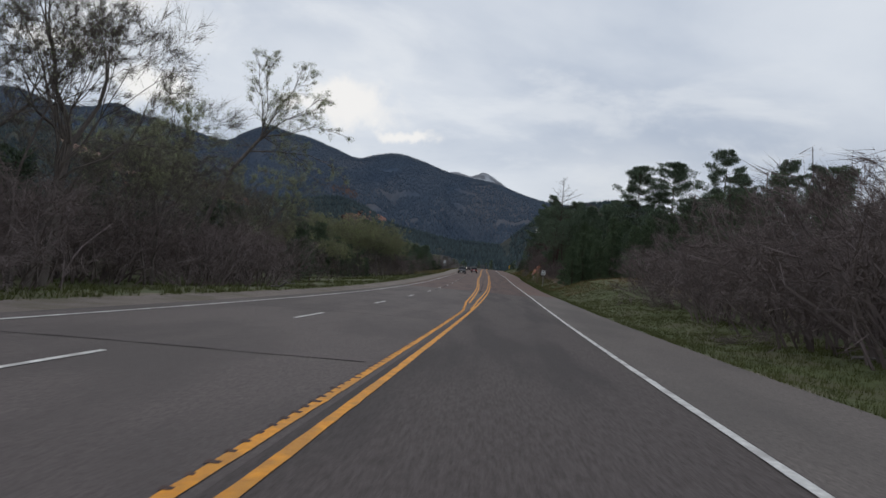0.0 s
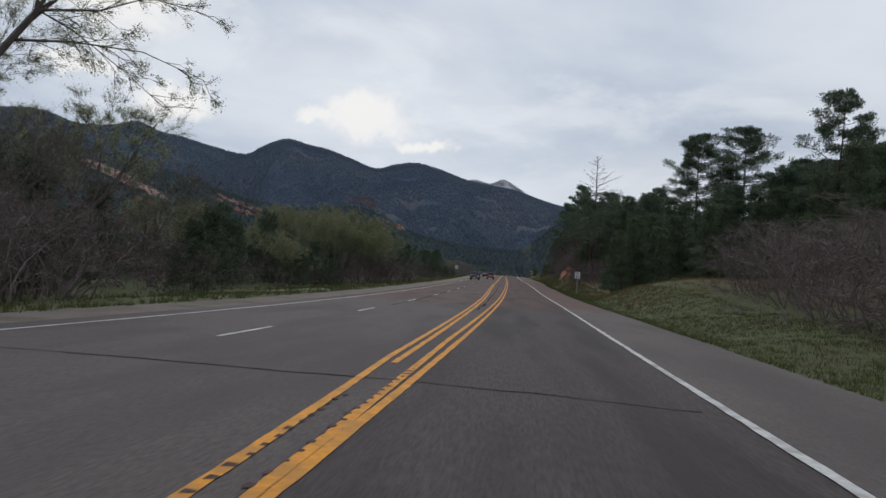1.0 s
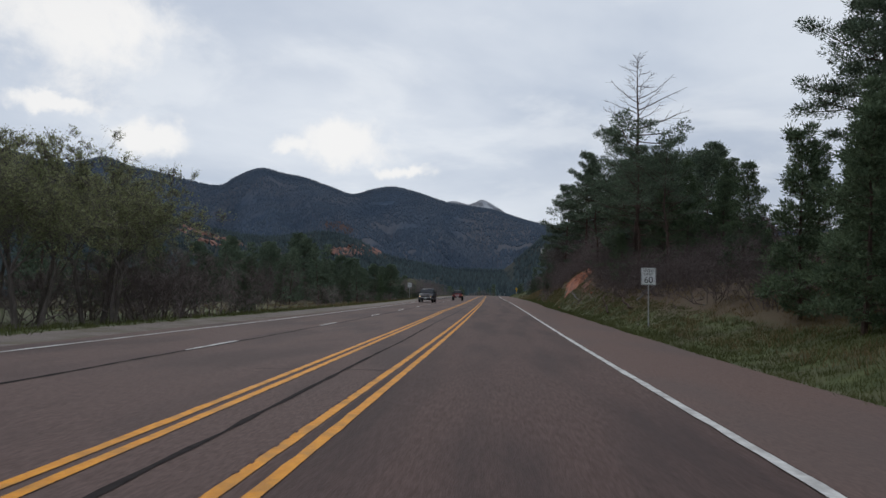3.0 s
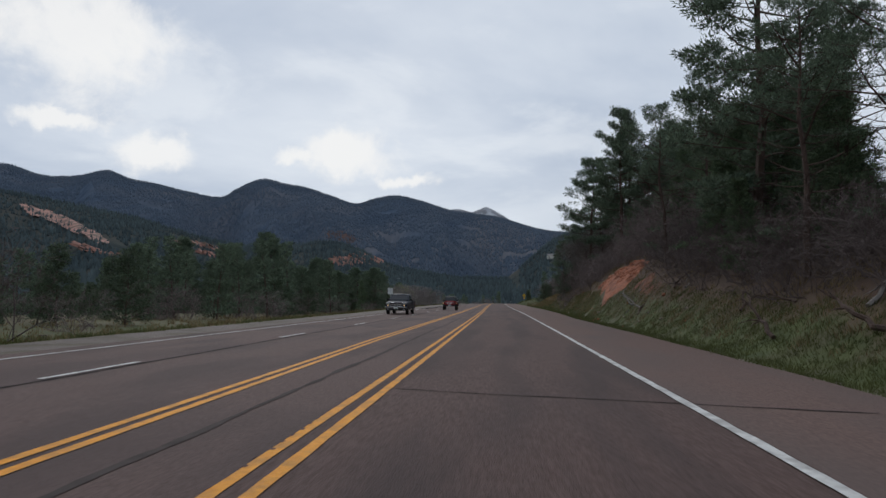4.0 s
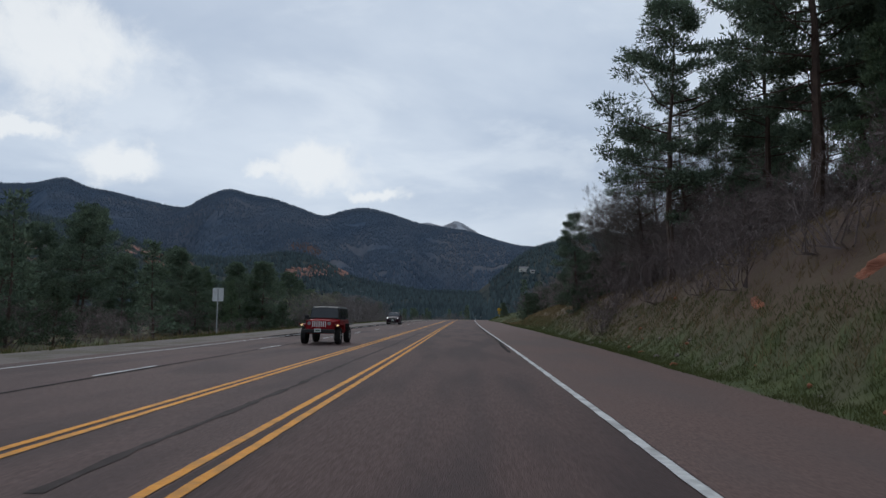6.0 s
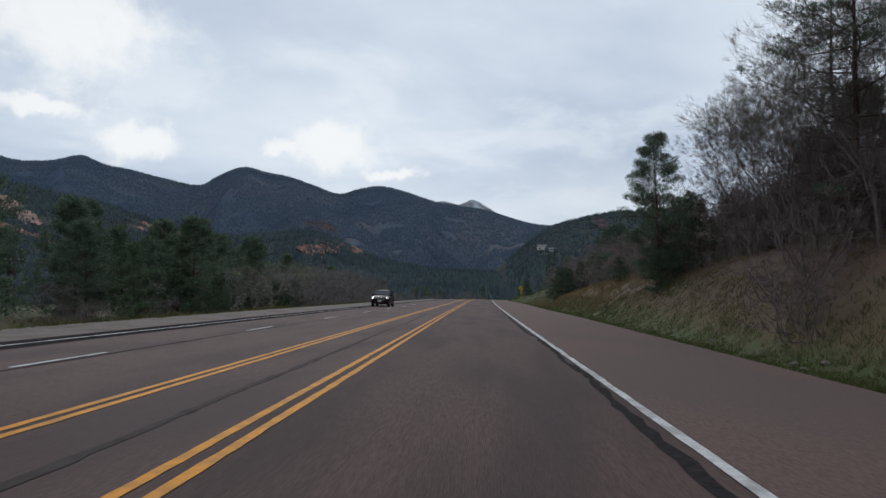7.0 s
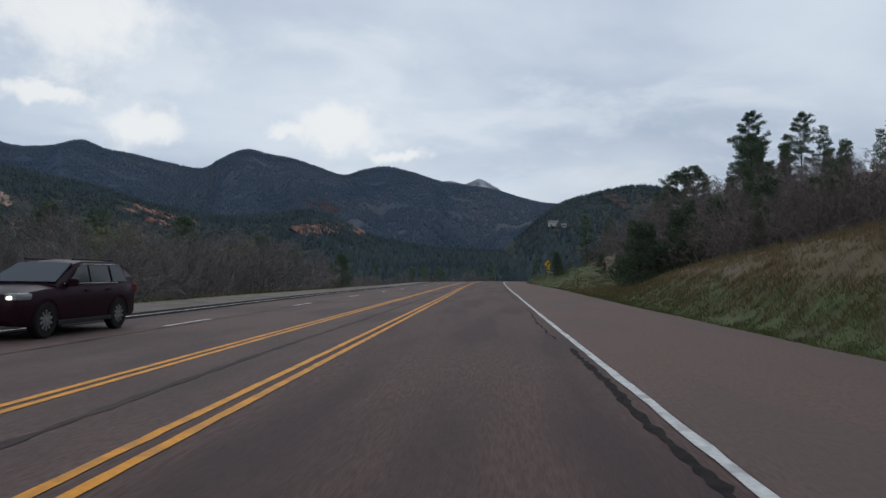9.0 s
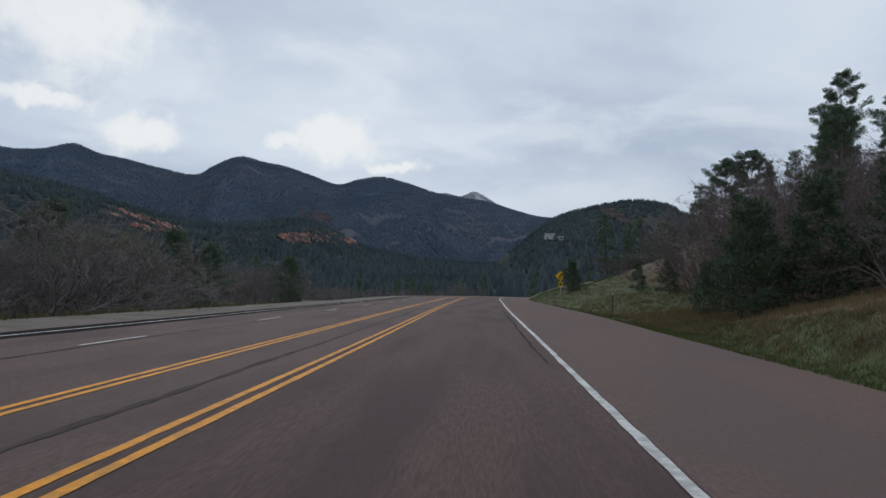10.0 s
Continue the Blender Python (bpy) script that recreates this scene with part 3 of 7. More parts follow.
for nm, f, c, y0 in (("yellow_line_inner", zero, 0.18, -60), ("yellow_line_outer", left_pair, lambda y: np.interp(y, [32, 42], [0.15, -0.115]), -60),
                     ("yellow_line_inner_left", zero, lambda y: np.interp(y, [33, 46], [0.10, -0.09]), 33), ("yellow_line_outer_right", left_pair, 0.115, 41)):
    mid = (lambda y, f=f, c=c: f(y) + (c(y) if callable(c) else c))
    tagged(new(nm, ribbon(nm, plus(mid, -0.06), plus(mid, 0.06), y0, 620, 0.3, 0.008, M_YELLOW, 2, 0.004, 21)), "solid yellow centre line", "road line", kind="structure")


def crack_mesh(name, pts, width, seed, mat=None):
    rg = np.random.default_rng(seed)
    p = np.array(pts, float)
    n = max(int(np.linalg.norm(np.diff(p, axis=0), axis=1).sum() / 0.35), 4)
    s = np.linspace(0, 1, n)
    base = np.linspace(0, 1, len(p))
    off, y = np.interp(s, base, p[:, 0]), np.interp(s, base, p[:, 1])
    wander = np.cumsum(rg.normal(0, 0.03 if n < 90 else 0.011, n))
    wander -= np.linspace(wander[0], wander[-1], n)
    along_y = abs(p[-1, 1] - p[0, 1]) > abs(p[-1, 0] - p[0, 0])
    off, y = (off + wander, y) if along_y else (off, y + wander)
    w = width * rg.uniform(0.35, 1.25, n)
    x = axis_x(y) + off
    nx, ny = (1, 0) if along_y else (0, 1)
    a = np.stack([x - nx * w, y - ny * w, road_z(x - nx * w, y - ny * w) + 0.006], 1)
    b = np.stack([x + nx * w, y + ny * w, road_z(x + nx * w, y + ny * w) + 0.006], 1)
    v = np.concatenate([a, b])
    i = np.arange(n - 1)
    return mesh_of(name, v, np.stack([i, i + n, i + n + 1, i + 1], 1), mat or M_TAR)


CRACKS = [([(-8, 10.2), (-0.4, 10.9)], 0.025), ([(-8, 22.6), (-0.4, 23.4)], 0.025), ([(-7, 27.8), (-0.5, 28)], 0.02), ([(-8.5, 39.4), (4, 39.0)], 0.022), ([(-8, 54.6), (6.6, 55.2)], 0.022),
          ([(-8.3, 67.6), (6.8, 68.2)], 0.025), ([(-5, 88), (7, 88.6)], 0.022), ([(-2.5, 101), (0, 101.4)], 0.02), ([(0.3, 128.2), (7, 127.8)], 0.03), ([(-8, 169.4), (7.3, 168.6)], 0.035),
          ([(-8, 205), (-2, 205.3)], 0.02), ([(-8, 236), (3, 236.5)], 0.008), ([(1, 226), (5, 226.4)], 0.008), ([(-8, 291), (-2, 291.4)], 0.018),
          ([(-0.5, 62), (-0.62, 70), (-0.95, 84), (-1.1, 120)], 0.035), ([(-1.1, 120), (-1.0, 170)], 0.05), ([(-0.95, 180), (-1.0, 330)], 0.06),
          ([(-4.6, 62), (-5.35, 140)], 0.05), ([(-5.35, 140), (-5.6, 230)], 0.05), ([(-5.6, 230), (-5.65, 380)], 0.028),
          ([(4.42, 204), (4.5, 222), (4.55, 232)], 0.075), ([(4.56, 232), (4.72, 262), (4.8, 272)], 0.07), ([(4.66, 274), (4.76, 288)], 0.03), ([(4.78, 300), (4.86, 340)], 0.03),
          ([(0.7, 82.0), (1.1, 84.6)], 0.022), ([(-0.48, 66.5), (-0.62, 70.5)], 0.07)]
for n, (pts, wd) in enumerate(CRACKS):
    part("crack", crack_mesh("crack", pts, wd * 1.2, 50 + n, M_SEAL if -1.2 < pts[0][0] < -0.9 else None), road, "dark tar-filled crack")
for k in range(-3, 34):
    y1 = 9.53 + 12.19 * k
    part("lane_dash", ribbon("lane_dash", plus(dash_x, -0.055), plus(dash_x, 0.055), y1 - 3.05, y1, 0.61, 0.01, M_WHITE, 2, 0.006, 100 + k), road, "white lane dash")


def rumble_notches(name, line, off, y0, y1, seed, wide):
    """Short worn grooves milled across the edge of a painted line."""
    rg = np.random.default_rng(seed)
    v, f = [], []
    for y in np.arange(y0, y1, 0.31):
        c = float(line(np.array([y]))[0]) + off + rg.normal(0, 0.012)
        hw, hl = rg.uniform(0.3, 1.0) * wide, rg.uniform(0.04, 0.075)
        b = len(v)
        for dx, dy in ((-hw, -hl), (hw, -hl * 0.7), (hw, hl * 0.7), (-hw, hl)):
            x = float(axis_x(np.array([y + dy]))[0]) + c + dx
            v.append((x, y + dy, float(road_z(np.array([x]), np.array([y + dy]))[0]) + 0.0105))
        f.append((b, b + 1, b + 2, b + 3))
    ob = part(name, mesh_of(name, v, f, M_LANE), road, "worn grooves across the centre line")
    return tagged(ob, kind="stuff")


rumble_notches("rumble_grooves", left_pair, 0.10, -10, 38, 1, 0.065)
rumble_notches("rumble_grooves", zero, -0.16, 44, 135, 2, 0.03)
rumble_notches("rumble_grooves", zero, 0.0, 33, 41, 3, 0.05)


# ---- plants ----
def grow(rng, p, d, length, radius, depth, segs, twigs, spread=0.6, ratio=0.72, kids=(2, 3), wig=0.16, up=0.08, fine=5):
    """A limb of bent pieces that forks into thinner ones and ends in sprays of twigs."""
    q, r = np.array(p, float), radius
    if depth == 0:
        for _ in range(fine):
            t = d + rand_dirs(rng, 1)[0] * 0.55
            t[2] += up
            b = q - d * length * rng.uniform(0.0, 0.9)
            twigs.append((*b, *(t / np.linalg.norm(t)), length * rng.uniform(0.7, 1.3)))
        return
    steps = 3 if depth > 2 else 2 if depth > 1 else 1
    for s in range(steps):
        d = d + rng.normal(0, wig, 3)
        d[2] += up
        d /= np.linalg.norm(d)
        n = q + d * length / steps
        r2 = r * 0.84
        segs.append((*q, *n, r, r2))
        if rng.random() < 0.5:
            side = d + rand_dirs(rng, 1)[0] * spread * 1.2
            grow(rng, n, side / np.linalg.norm(side), length * ratio * 0.75, r2 * 0.5, depth - 1, segs, twigs, spread, ratio, kids, wig, up, fine)
        q, r = n, r2
    for _ in range(rng.integers(kids[0], kids[1] + 1)):
        side = d + rand_dirs(rng, 1)[0] * spread
        grow(rng, q, side / np.linalg.norm(side), length * ratio * rng.uniform(0.8, 1.15), r * 0.66, depth - 1, segs, twigs, spread, ratio, kids, wig, up, fine)


def fit_height(segs, twigs, height, share=99.2):
    """Scale limbs and twigs so that the plant is this high."""
    segs, twigs = np.array(segs), np.array(twigs)
    k = height / np.percentile(twigs[:, 2] + twigs[:, 5] * twigs[:, 6], share)
    segs[:, :6] *= k
    twigs[:, :3] *= k
    twigs[:, 6] *= k
    top = height * 1.02
    return segs[segs[:, 5] < top], twigs[twigs[:, 2] + twigs[:, 5] * twigs[:, 6] < top]


def wood_mesh(name, segs, mat, twigs=None, rng=None, twig=0.012):
    """Limbs as tapered sticks; the thinnest pieces and the twigs as slivers."""
    s = np.array(segs)
    rng = rng or np.random.default_rng(3)
    thick, mid = s[:, 6] > 0.05, (s[:, 6] <= 0.05) & (s[:, 6] > 0.013)
    thin = s[s[:, 6] <= 0.013]
    v, f = np.zeros((0, 3)), []
    for rows, k in ((s[thick], 5), (s[mid], 3)):
        if len(rows):
            pv, pf = prisms(rows, k)
            f += (pf + len(v)).tolist()
            v = np.concatenate([v, pv])
    if len(thin):
        d = thin[:, 3:6] - thin[:, :3]
        side = np.cross(d, rand_dirs(rng, len(thin)))
        side /= np.maximum(np.linalg.norm(side, axis=1), 1e-6)[:, None]
        a, b = side * thin[:, [6]], side * thin[:, [7]]
        tv = np.stack([thin[:, :3] - a, thin[:, :3] + a, thin[:, 3:6] + b, thin[:, 3:6] - b], axis=1).reshape(-1, 3)
        f += (np.arange(len(tv)).reshape(-1, 4) + len(v)).tolist()
        v = np.concatenate([v, tv])
    slivers = []
    if twigs is not None:
        slivers.append((twigs[:, :3], twigs[:, 3:6] * twigs[:, [6]], twig))
    for p, d, w in slivers:
        tv, tf = blades(rng, p, d / np.maximum(np.linalg.norm(d, axis=1), 1e-6)[:, None], 1.0, w)
        tv = tv.reshape(-1, 3, 3)
        tv[:, 2] = p + d
        f += (tf + len(v)).tolist()
        v = np.concatenate([v, tv.reshape(-1, 3)])
    return mesh_of(name, v, f, mat)


def make_cottonwood(seed, height, lean, leafy, mat_leaf, name, label, stems=1, depth=4, leaf=0.16, low=0.42, twig=0.012, fine=5, spread=0.6, trunk_r=0.02):
    rng = np.random.default_rng(seed)
    segs, twigs = [], []
    for s in range(stems):
        a = rng.uniform(0, 2 * math.pi)
        d = np.array([lean[0] + 0.16 * math.cos(a) * (stems > 1), lean[1] + 0.16 * math.sin(a) * (stems > 1), 1.0])
        d /= np.linalg.norm(d)
        r = height * trunk_r * (1.0 if stems == 1 else 0.6)
        q = np.array([0.5 * math.cos(a), 0.5 * math.sin(a), -0.3]) if stems > 1 else np.array([0, 0, -0.3])
        trunk = height * low
        for _ in range(4):
            n = q + (d + rng.normal(0, 0.07, 3)) * trunk / 4
            segs.append((*q, *n, r, r * 0.88))
            if rng.random() < 0.55:
                side = d + rand_dirs(rng, 1)[0] * 0.9
                grow(rng, n, side / np.linalg.norm(side), height * 0.15, r * 0.35, 2, segs, twigs, 0.7, 0.75, (2, 3), 0.2, 0.02, fine)
            q, r = n, r * 0.88
        for _ in range(3):
            side = d + rand_dirs(rng, 1)[0] * spread
            grow(rng, q, side / np.linalg.norm(side), height * 0.24, r * 0.68, depth, segs, twigs, spread, 0.7, (2, 3), 0.14, 0.05, fine)
    segs, twigs = fit_height(segs, twigs, height)
    t = thing(name, label, "tree")
    part("trunk", wood_mesh("trunk", segs, M_BARK_GREY, twigs, rng, twig), t)
    if leafy > 0:
        k = rng.integers(0, len(twigs), int(len(twigs) * leafy))
        pts = twigs[k, :3] + twigs[k, 3:6] * twigs[k, 6:] * rng.uniform(0.3, 1.1, (len(k), 1)) + rng.normal(0, 0.08, (len(k), 3))
        v, f = leaves(rng, pts, leaf)
        part("crown", mesh_of("crown", v, f, mat_leaf), t, "sparse fresh spring leaves")
    return t


def make_bush(seed, height, width, stems, name, label, mat, depth=3, twig=0.012, leaf_mat=None, fine=5, short=0.75):
    rng = np.random.default_rng(seed)
    segs, twigs = [], []
    for s in range(stems):
        a = rng.uniform(0, 2 * math.pi)
        tilt = rng.uniform(0.05, 0.8)
        d = np.array([math.cos(a) * tilt, math.sin(a) * tilt, 1.0])
        d /= np.linalg.norm(d)
        p = np.array([math.cos(a), math.sin(a), 0]) * width * 0.3 * rng.random() ** 0.5 + np.array([0, 0, -0.15])
        segs.append((0, 0, -0.3, *p, 0.05, 0.03))
        grow(rng, p, d, height * rng.uniform(0.26, 0.42), 0.02 + height * 0.006, depth, segs, twigs, 0.8, 0.74, (1, 3), 0.22, 0.03, fine)
    segs, twigs = fit_height(segs, twigs, height, 94)
    twigs[:, 6] *= short
    t = thing(name, label, "shrub")
    part("stem", wood_mesh("stem", segs, mat), t)
    v, f = blades(rng, twigs[:, :3], twigs[:, 3:6], 1.0, twig)
    v = v.reshape(-1, 3, 3)
    v[:, 2] = twigs[:, :3] + twigs[:, 3:6] * twigs[:, [6]]
    part("twig_crown", mesh_of("twig_crown", v.reshape(-1, 3), f, mat), t)
    if leaf_mat:
        k = rng.integers(0, len(twigs), len(twigs) // 2)
        v, f = leaves(rng, twigs[k, :3] + twigs[k, 3:6] * twigs[k, 6:], 0.13)
        part("foliage", mesh_of("foliage", v, f, leaf_mat), t)
    return t


def make_pine(seed, height, bare, spread, name, label, needle, limbs=40, subs=5, tuft=11, lean=0.0, dead_top=0.0, blade=0.34, wide=0.036, dead_low=0.0, cone=False, droop=0.35, clump=0.36):
    """A conifer: bent trunk, crooked limbs with side branches, and a tuft of needles at each branch end."""
    rng = np.random.default_rng(seed)
    segs, shoots, tuft_p, tuft_d = [], [], [], []
    n = 12
    zs = np.linspace(-0.5, height, n)
    off = np.cumsum(rng.normal(0, height * 0.005, (n, 2)), axis=0)
    off[:, 0] += lean * zs
    trunk = np.column_stack([off, zs])
    rad = (height * 0.0125 + 0.03) * (1 - np.linspace(0, 0.93, n))
    tseg = [(*trunk[i], *trunk[i + 1], rad[i], rad[i + 1]) for i in range(n - 1)]
    sector = rng.uniform(0.6, 1.2, 10)
    for k in range(limbs):
        h = bare + (1 - bare) * ((k + rng.random()) / limbs) ** 0.95
        z = height * min(h, 0.985)
        base = np.array([np.interp(z, zs, trunk[:, 0]), np.interp(z, zs, trunk[:, 1]), z])
        rel = (h - bare) / (1 - bare)
        a = k * 2.4 + rng.normal(0, 0.5)
        w = (1 - rel) ** 0.8 * min(1.0, 0.65 + rel * 3) if cone else min(1.0, 0.6 + rel * 2.2) * max(1 - rel**3.2, 0.0) ** 0.7
        ln = max(spread * w * rng.uniform(0.5, 1.15) * sector[int((a % 6.2832) / 6.2832 * 10) % 10], 0.07 * spread + 0.35)
        d = np.array([math.cos(a), math.sin(a), (rel - droop) * 0.6 + rng.normal(0, 0.16)])
        d /= np.linalg.norm(d)
        q, m = base, 4
        lr = 0.012 + ln * 0.011
        joints = [q]
        for s in range(m):
            d = d + np.array([0, 0, 0.09]) + rng.normal(0, 0.13, 3)
            d /= np.linalg.norm(d)
            e = q + d * ln / m
            segs.append((*q, *e, lr * (1 - s / m * 0.8), lr * (1 - (s + 1) / m * 0.8)))
            joints.append(e)
            q = e
        dead = h > 1 - dead_top or (rel < dead_low and rng.random() < 0.75)
        if not dead:
            tuft_p.append(q)
            tuft_d.append(d)
        for s in range(subs):
            t = 0.3 + 0.65 * (s + rng.random()) / subs
            u = min(int(t * m), m - 1)
            b = joints[u] + (joints[u + 1] - joints[u]) * (t * m - u)
            ax = joints[u + 1] - joints[u]
            ax = ax / np.linalg.norm(ax)
            turn = (1 if s % 2 else -1) * rng.uniform(0.5, 1.15)
            side = np.array([ax[0] * math.cos(turn) - ax[1] * math.sin(turn), ax[0] * math.sin(turn) + ax[1] * math.cos(turn), ax[2] * 0.4 + rng.normal(0.12, 0.22)])
            side /= np.linalg.norm(side)
            bl = ln * (0.14 + 0.30 * (1 - t)) + 0.22
            shoots.append((*b, *side, bl))
            if dead:
                continue
            for f in ((1.0,) if bl < 0.55 else (0.55, 1.0)):
                tuft_p.append(b + side * bl * f)
                tuft_d.append(side)
    t = thing(name, label, "tree")
    part("trunk", wood_mesh("trunk", tseg + segs, M_BARK_PINE, np.array(shoots), rng, 0.02), t)
    # each shoot ends in a rounded clump of needles that point outwards and up
    tp, td = np.repeat(np.array(tuft_p), tuft, 0), np.repeat(np.array(tuft_d), tuft, 0)
    off = rand_dirs(rng, len(tp)) * rng.uniform(0.2, 1.0, (len(tp), 1)) ** 0.6
    dirs = off * 0.9 + rand_dirs(rng, len(tp)) * 0.45 + td * 0.3 + np.array([0, 0, 0.35])
    dirs /= np.linalg.norm(dirs, axis=1)[:, None]
    size = np.repeat(rng.uniform(0.7, 1.3, len(tuft_p)), tuft)[:, None] * clump
    v, f = blades(rng, tp + off * size * np.array([1, 1, 0.75]) + np.array([0, 0, clump * 0.2]), dirs, blade, wide)
    part("crown", mesh_of("crown", v, f, needle), t)
    return t


def place(proto, spots, seed, group, label=None, smin=0.85, smax=1.15, sink=0.0, lean=2.5):
    """Copies of a plant at (x, y) or (x, y, size), turned at random."""
    rng = np.random.default_rng(seed)
    made = []
    for spot in spots:
        x, y = spot[0], spot[1]
        s = spot[2] if len(spot) > 2 else rng.uniform(smin, smax)
        m = pose(x, y, gz(x, y) - sink, rng.normal(0, lean), rng.normal(0, lean), rng.uniform(0, 360)) @ Matrix.Diagonal((s, s, s * rng.uniform(0.92, 1.08), 1))
        ob = copy_thing(proto, Matrix())
        ob.matrix_basis = m
        tagged(ob, label or "", "", group)
        made.append(ob)
    return made


def drop(proto):
    for o in list(proto.children_recursive) + [proto]:
        bpy.data.objects.remove(o)


def scatter(seed, n, x0, x1, y0, y1, keep=None, gap=1.2):
    rng = np.random.default_rng(seed)
    out = []
    for _ in range(n * 12):
        if len(out) >= n:
            break
        x, y = rng.uniform(x0, x1), rng.uniform(y0, y1)
        if keep and not keep(x, y):
            continue
        if any((x - a) ** 2 + (y - b) ** 2 < gap * gap for a, b in out):
            continue
        out.append((x, y))
    return out


# prototypes
PT = "tall dark ponderosa pine with clumped needles"
pine_a = make_pine(11, 19, 0.38, 5.4, "pine_tree", PT, M_NEEDLE, 66, 9, 32, blade=0.26, wide=0.045, clump=0.46)
pine_b = make_pine(12, 18, 0.22, 4.6, "pine_tree", "tall ponderosa pine with open ragged crown", M_NEEDLE, 46, 9, 34, dead_low=0.12, blade=0.26, wide=0.046, droop=0.42, clump=0.42)
pine_s = make_pine(17, 21, 0.12, 6.0, "pine_tree", "thin old pine with many bare lower limbs", M_NEEDLE, 58, 8, 22, dead_low=0.5, blade=0.26, wide=0.036, droop=0.3, clump=0.36)
pine_c = make_pine(13, 12, 0.03, 3.9, "pine_tree", "young dense pine with needles near the ground", M_NEEDLE2, 52, 7, 24, cone=True, blade=0.28, wide=0.050, clump=0.42)
pine_l = make_pine(18, 12, 0.10, 3.0, "pine_tree", "young roadside pine with clumped open limbs", M_NEEDLE, 58, 7, 70, blade=0.20, wide=0.015, droop=0.2, clump=0.36)
pine_r = make_pine(19, 10, 0.12, 3.8, "pine_tree", "rounded dense pine on the ridge", M_NEEDLE, 50, 8, 32, blade=0.24, wide=0.042, clump=0.38)
pine_f = make_pine(20, 13, 0.04, 4.6, "pine_tree", "broad dense dark pine with limbs to the ground", M_NEEDLE, 60, 8, 26, blade=0.28, wide=0.050, droop=0.25, clump=0.46)
pine_d = make_pine(14, 6, 0.02, 2.7, "juniper_shrub", "low bushy juniper with dark green foliage", M_JUNIPER, 40, 6, 14, cone=True, blade=0.26, wide=0.052, droop=0.1, clump=0.34)
pine_dead = make_pine(15, 20.5, 0.10, 6.4, "pine_tree", "pine with a bare dead top above green limbs", M_NEEDLE, 80, 8, 28, dead_top=0.34, blade=0.26, wide=0.044, droop=0.3, clump=0.40)
pine_e = make_pine(16, 12, 0.05, 3.6, "conifer_tree", "dark slender conifer standing in the flats", M_NEEDLE, 32, 5, 8, cone=True, blade=0.48, wide=0.10, clump=0.45)
oak_a = make_bush(21, 5.2, 4.8, 15, "oak_shrub", "leafless grey-purple scrub oak thicket", M_TWIG, twig=0.013, fine=5)
oak_b = make_bush(22, 4.6, 4.6, 14, "scrub_bush", "low leafless grey-brown scrub bush", M_SHADESCRUB, twig=0.013, fine=5)
oak_c = make_bush(23, 6.6, 4.8, 16, "oak_shrub", "tall leafless scrub oak with fine twigs", M_TWIG, twig=0.013, fine=5)
oak_w = make_bush(27, 5.0, 9.0, 30, "oak_shrub", "wide leafless scrub oak stand", M_SHADESCRUB, depth=3, twig=0.024, fine=4)
oak_n = make_bush(28, 4.9, 5.0, 22, "oak_thicket", "big leafless scrub oak with a haze of fine twigs", M_TWIG, twig=0.007, fine=14, short=0.7)
wil_a = make_bush(24, 5.0, 4.4, 15, "willow_shrub", "bare greyish-tan willow thicket", M_TWIG2, twig=0.009, fine=9, short=0.8)
wil_b = make_bush(25, 6.0, 3.8, 11, "willow_shrub", "bare pale willow with a hint of leaf", M_TWIG2, twig=0.009, fine=8, leaf_mat=M_WILLOWLEAF)
cot_a = make_cottonwood(31, 17, (0.1, 0.05), 0.3, M_SPROUT, "cottonwood_tree", "big nearly bare cottonwood with grey bark", depth=5, leaf=0.085, twig=0.008, fine=6)
cot_c = make_cottonwood(38, 16, (-0.05, 0.0), 0.35, M_SPROUT, "cottonwood_tree", "nearly bare many-stemmed cottonwood with grey bark", stems=3, depth=4, leaf=0.085, twig=0.008, low=0.3, fine=9)
cot_b = make_cottonwood(32, 15, (-0.15, 0.1), 2.6, M_SPROUT, "cottonwood_tree", "cottonwood just coming into pale green leaf", depth=4, leaf=0.10, twig=0.008, fine=8)
cot_d = make_cottonwood(34, 11, (0.0, 0.0), 1.5, M_WILLOWLEAF, "cottonwood_tree", "many-stemmed cottonwood in yellow-green spring leaf", stems=4, depth=4, leaf=0.15, low=0.40, fine=4, trunk_r=0.016)
cot_e = make_cottonwood(35, 10, (0.05, 0.0), 1.5, M_WILLOWLEAF, "cottonwood_tree", "slender cottonwood in yellow-green spring leaf", stems=3, depth=4, leaf=0.15, low=0.42, fine=4, trunk_r=0.016)
cot_g = make_cottonwood(37, 9.6, (0.02, 0.0), 1.3, M_WILLOWLEAF, "cottonwood_tree", "tall cottonwood with bare trunks and a yellow-green leafy top", stems=2, depth=5, leaf=0.12, low=0.36, fine=3, spread=0.55, trunk_r=0.030)
bare_t = make_cottonwood(36, 9.5, (-0.05, -0.05), 0.0, M_SPROUT, "oak_tree", "bare oak tree with a fine twiggy crown", stems=3, depth=5, low=0.22, twig=0.0045, fine=3, spread=0.5)

# left bank, start of the walk
place(cot_a, [(-20.5, 29, 0.95), (-26, 30, 0.9)], 1, "roadside cottonwoods")
place(cot_c, [(-20, 27, 0.85), (-24, 42, 0.6), (-19, 36, 0.5), (-29, 42, 0.7), (-24, 18, 0.9), (-27, 54, 0.6)], 101, "roadside cottonwoods")
place(cot_b, [(-35.5, 64, 1.3), (-31, 66, 1.1), (-24, 40, 0.7), (-29, 60, 0.7), (-25.5, 49, 0.7)], 2, "roadside cottonwoods")


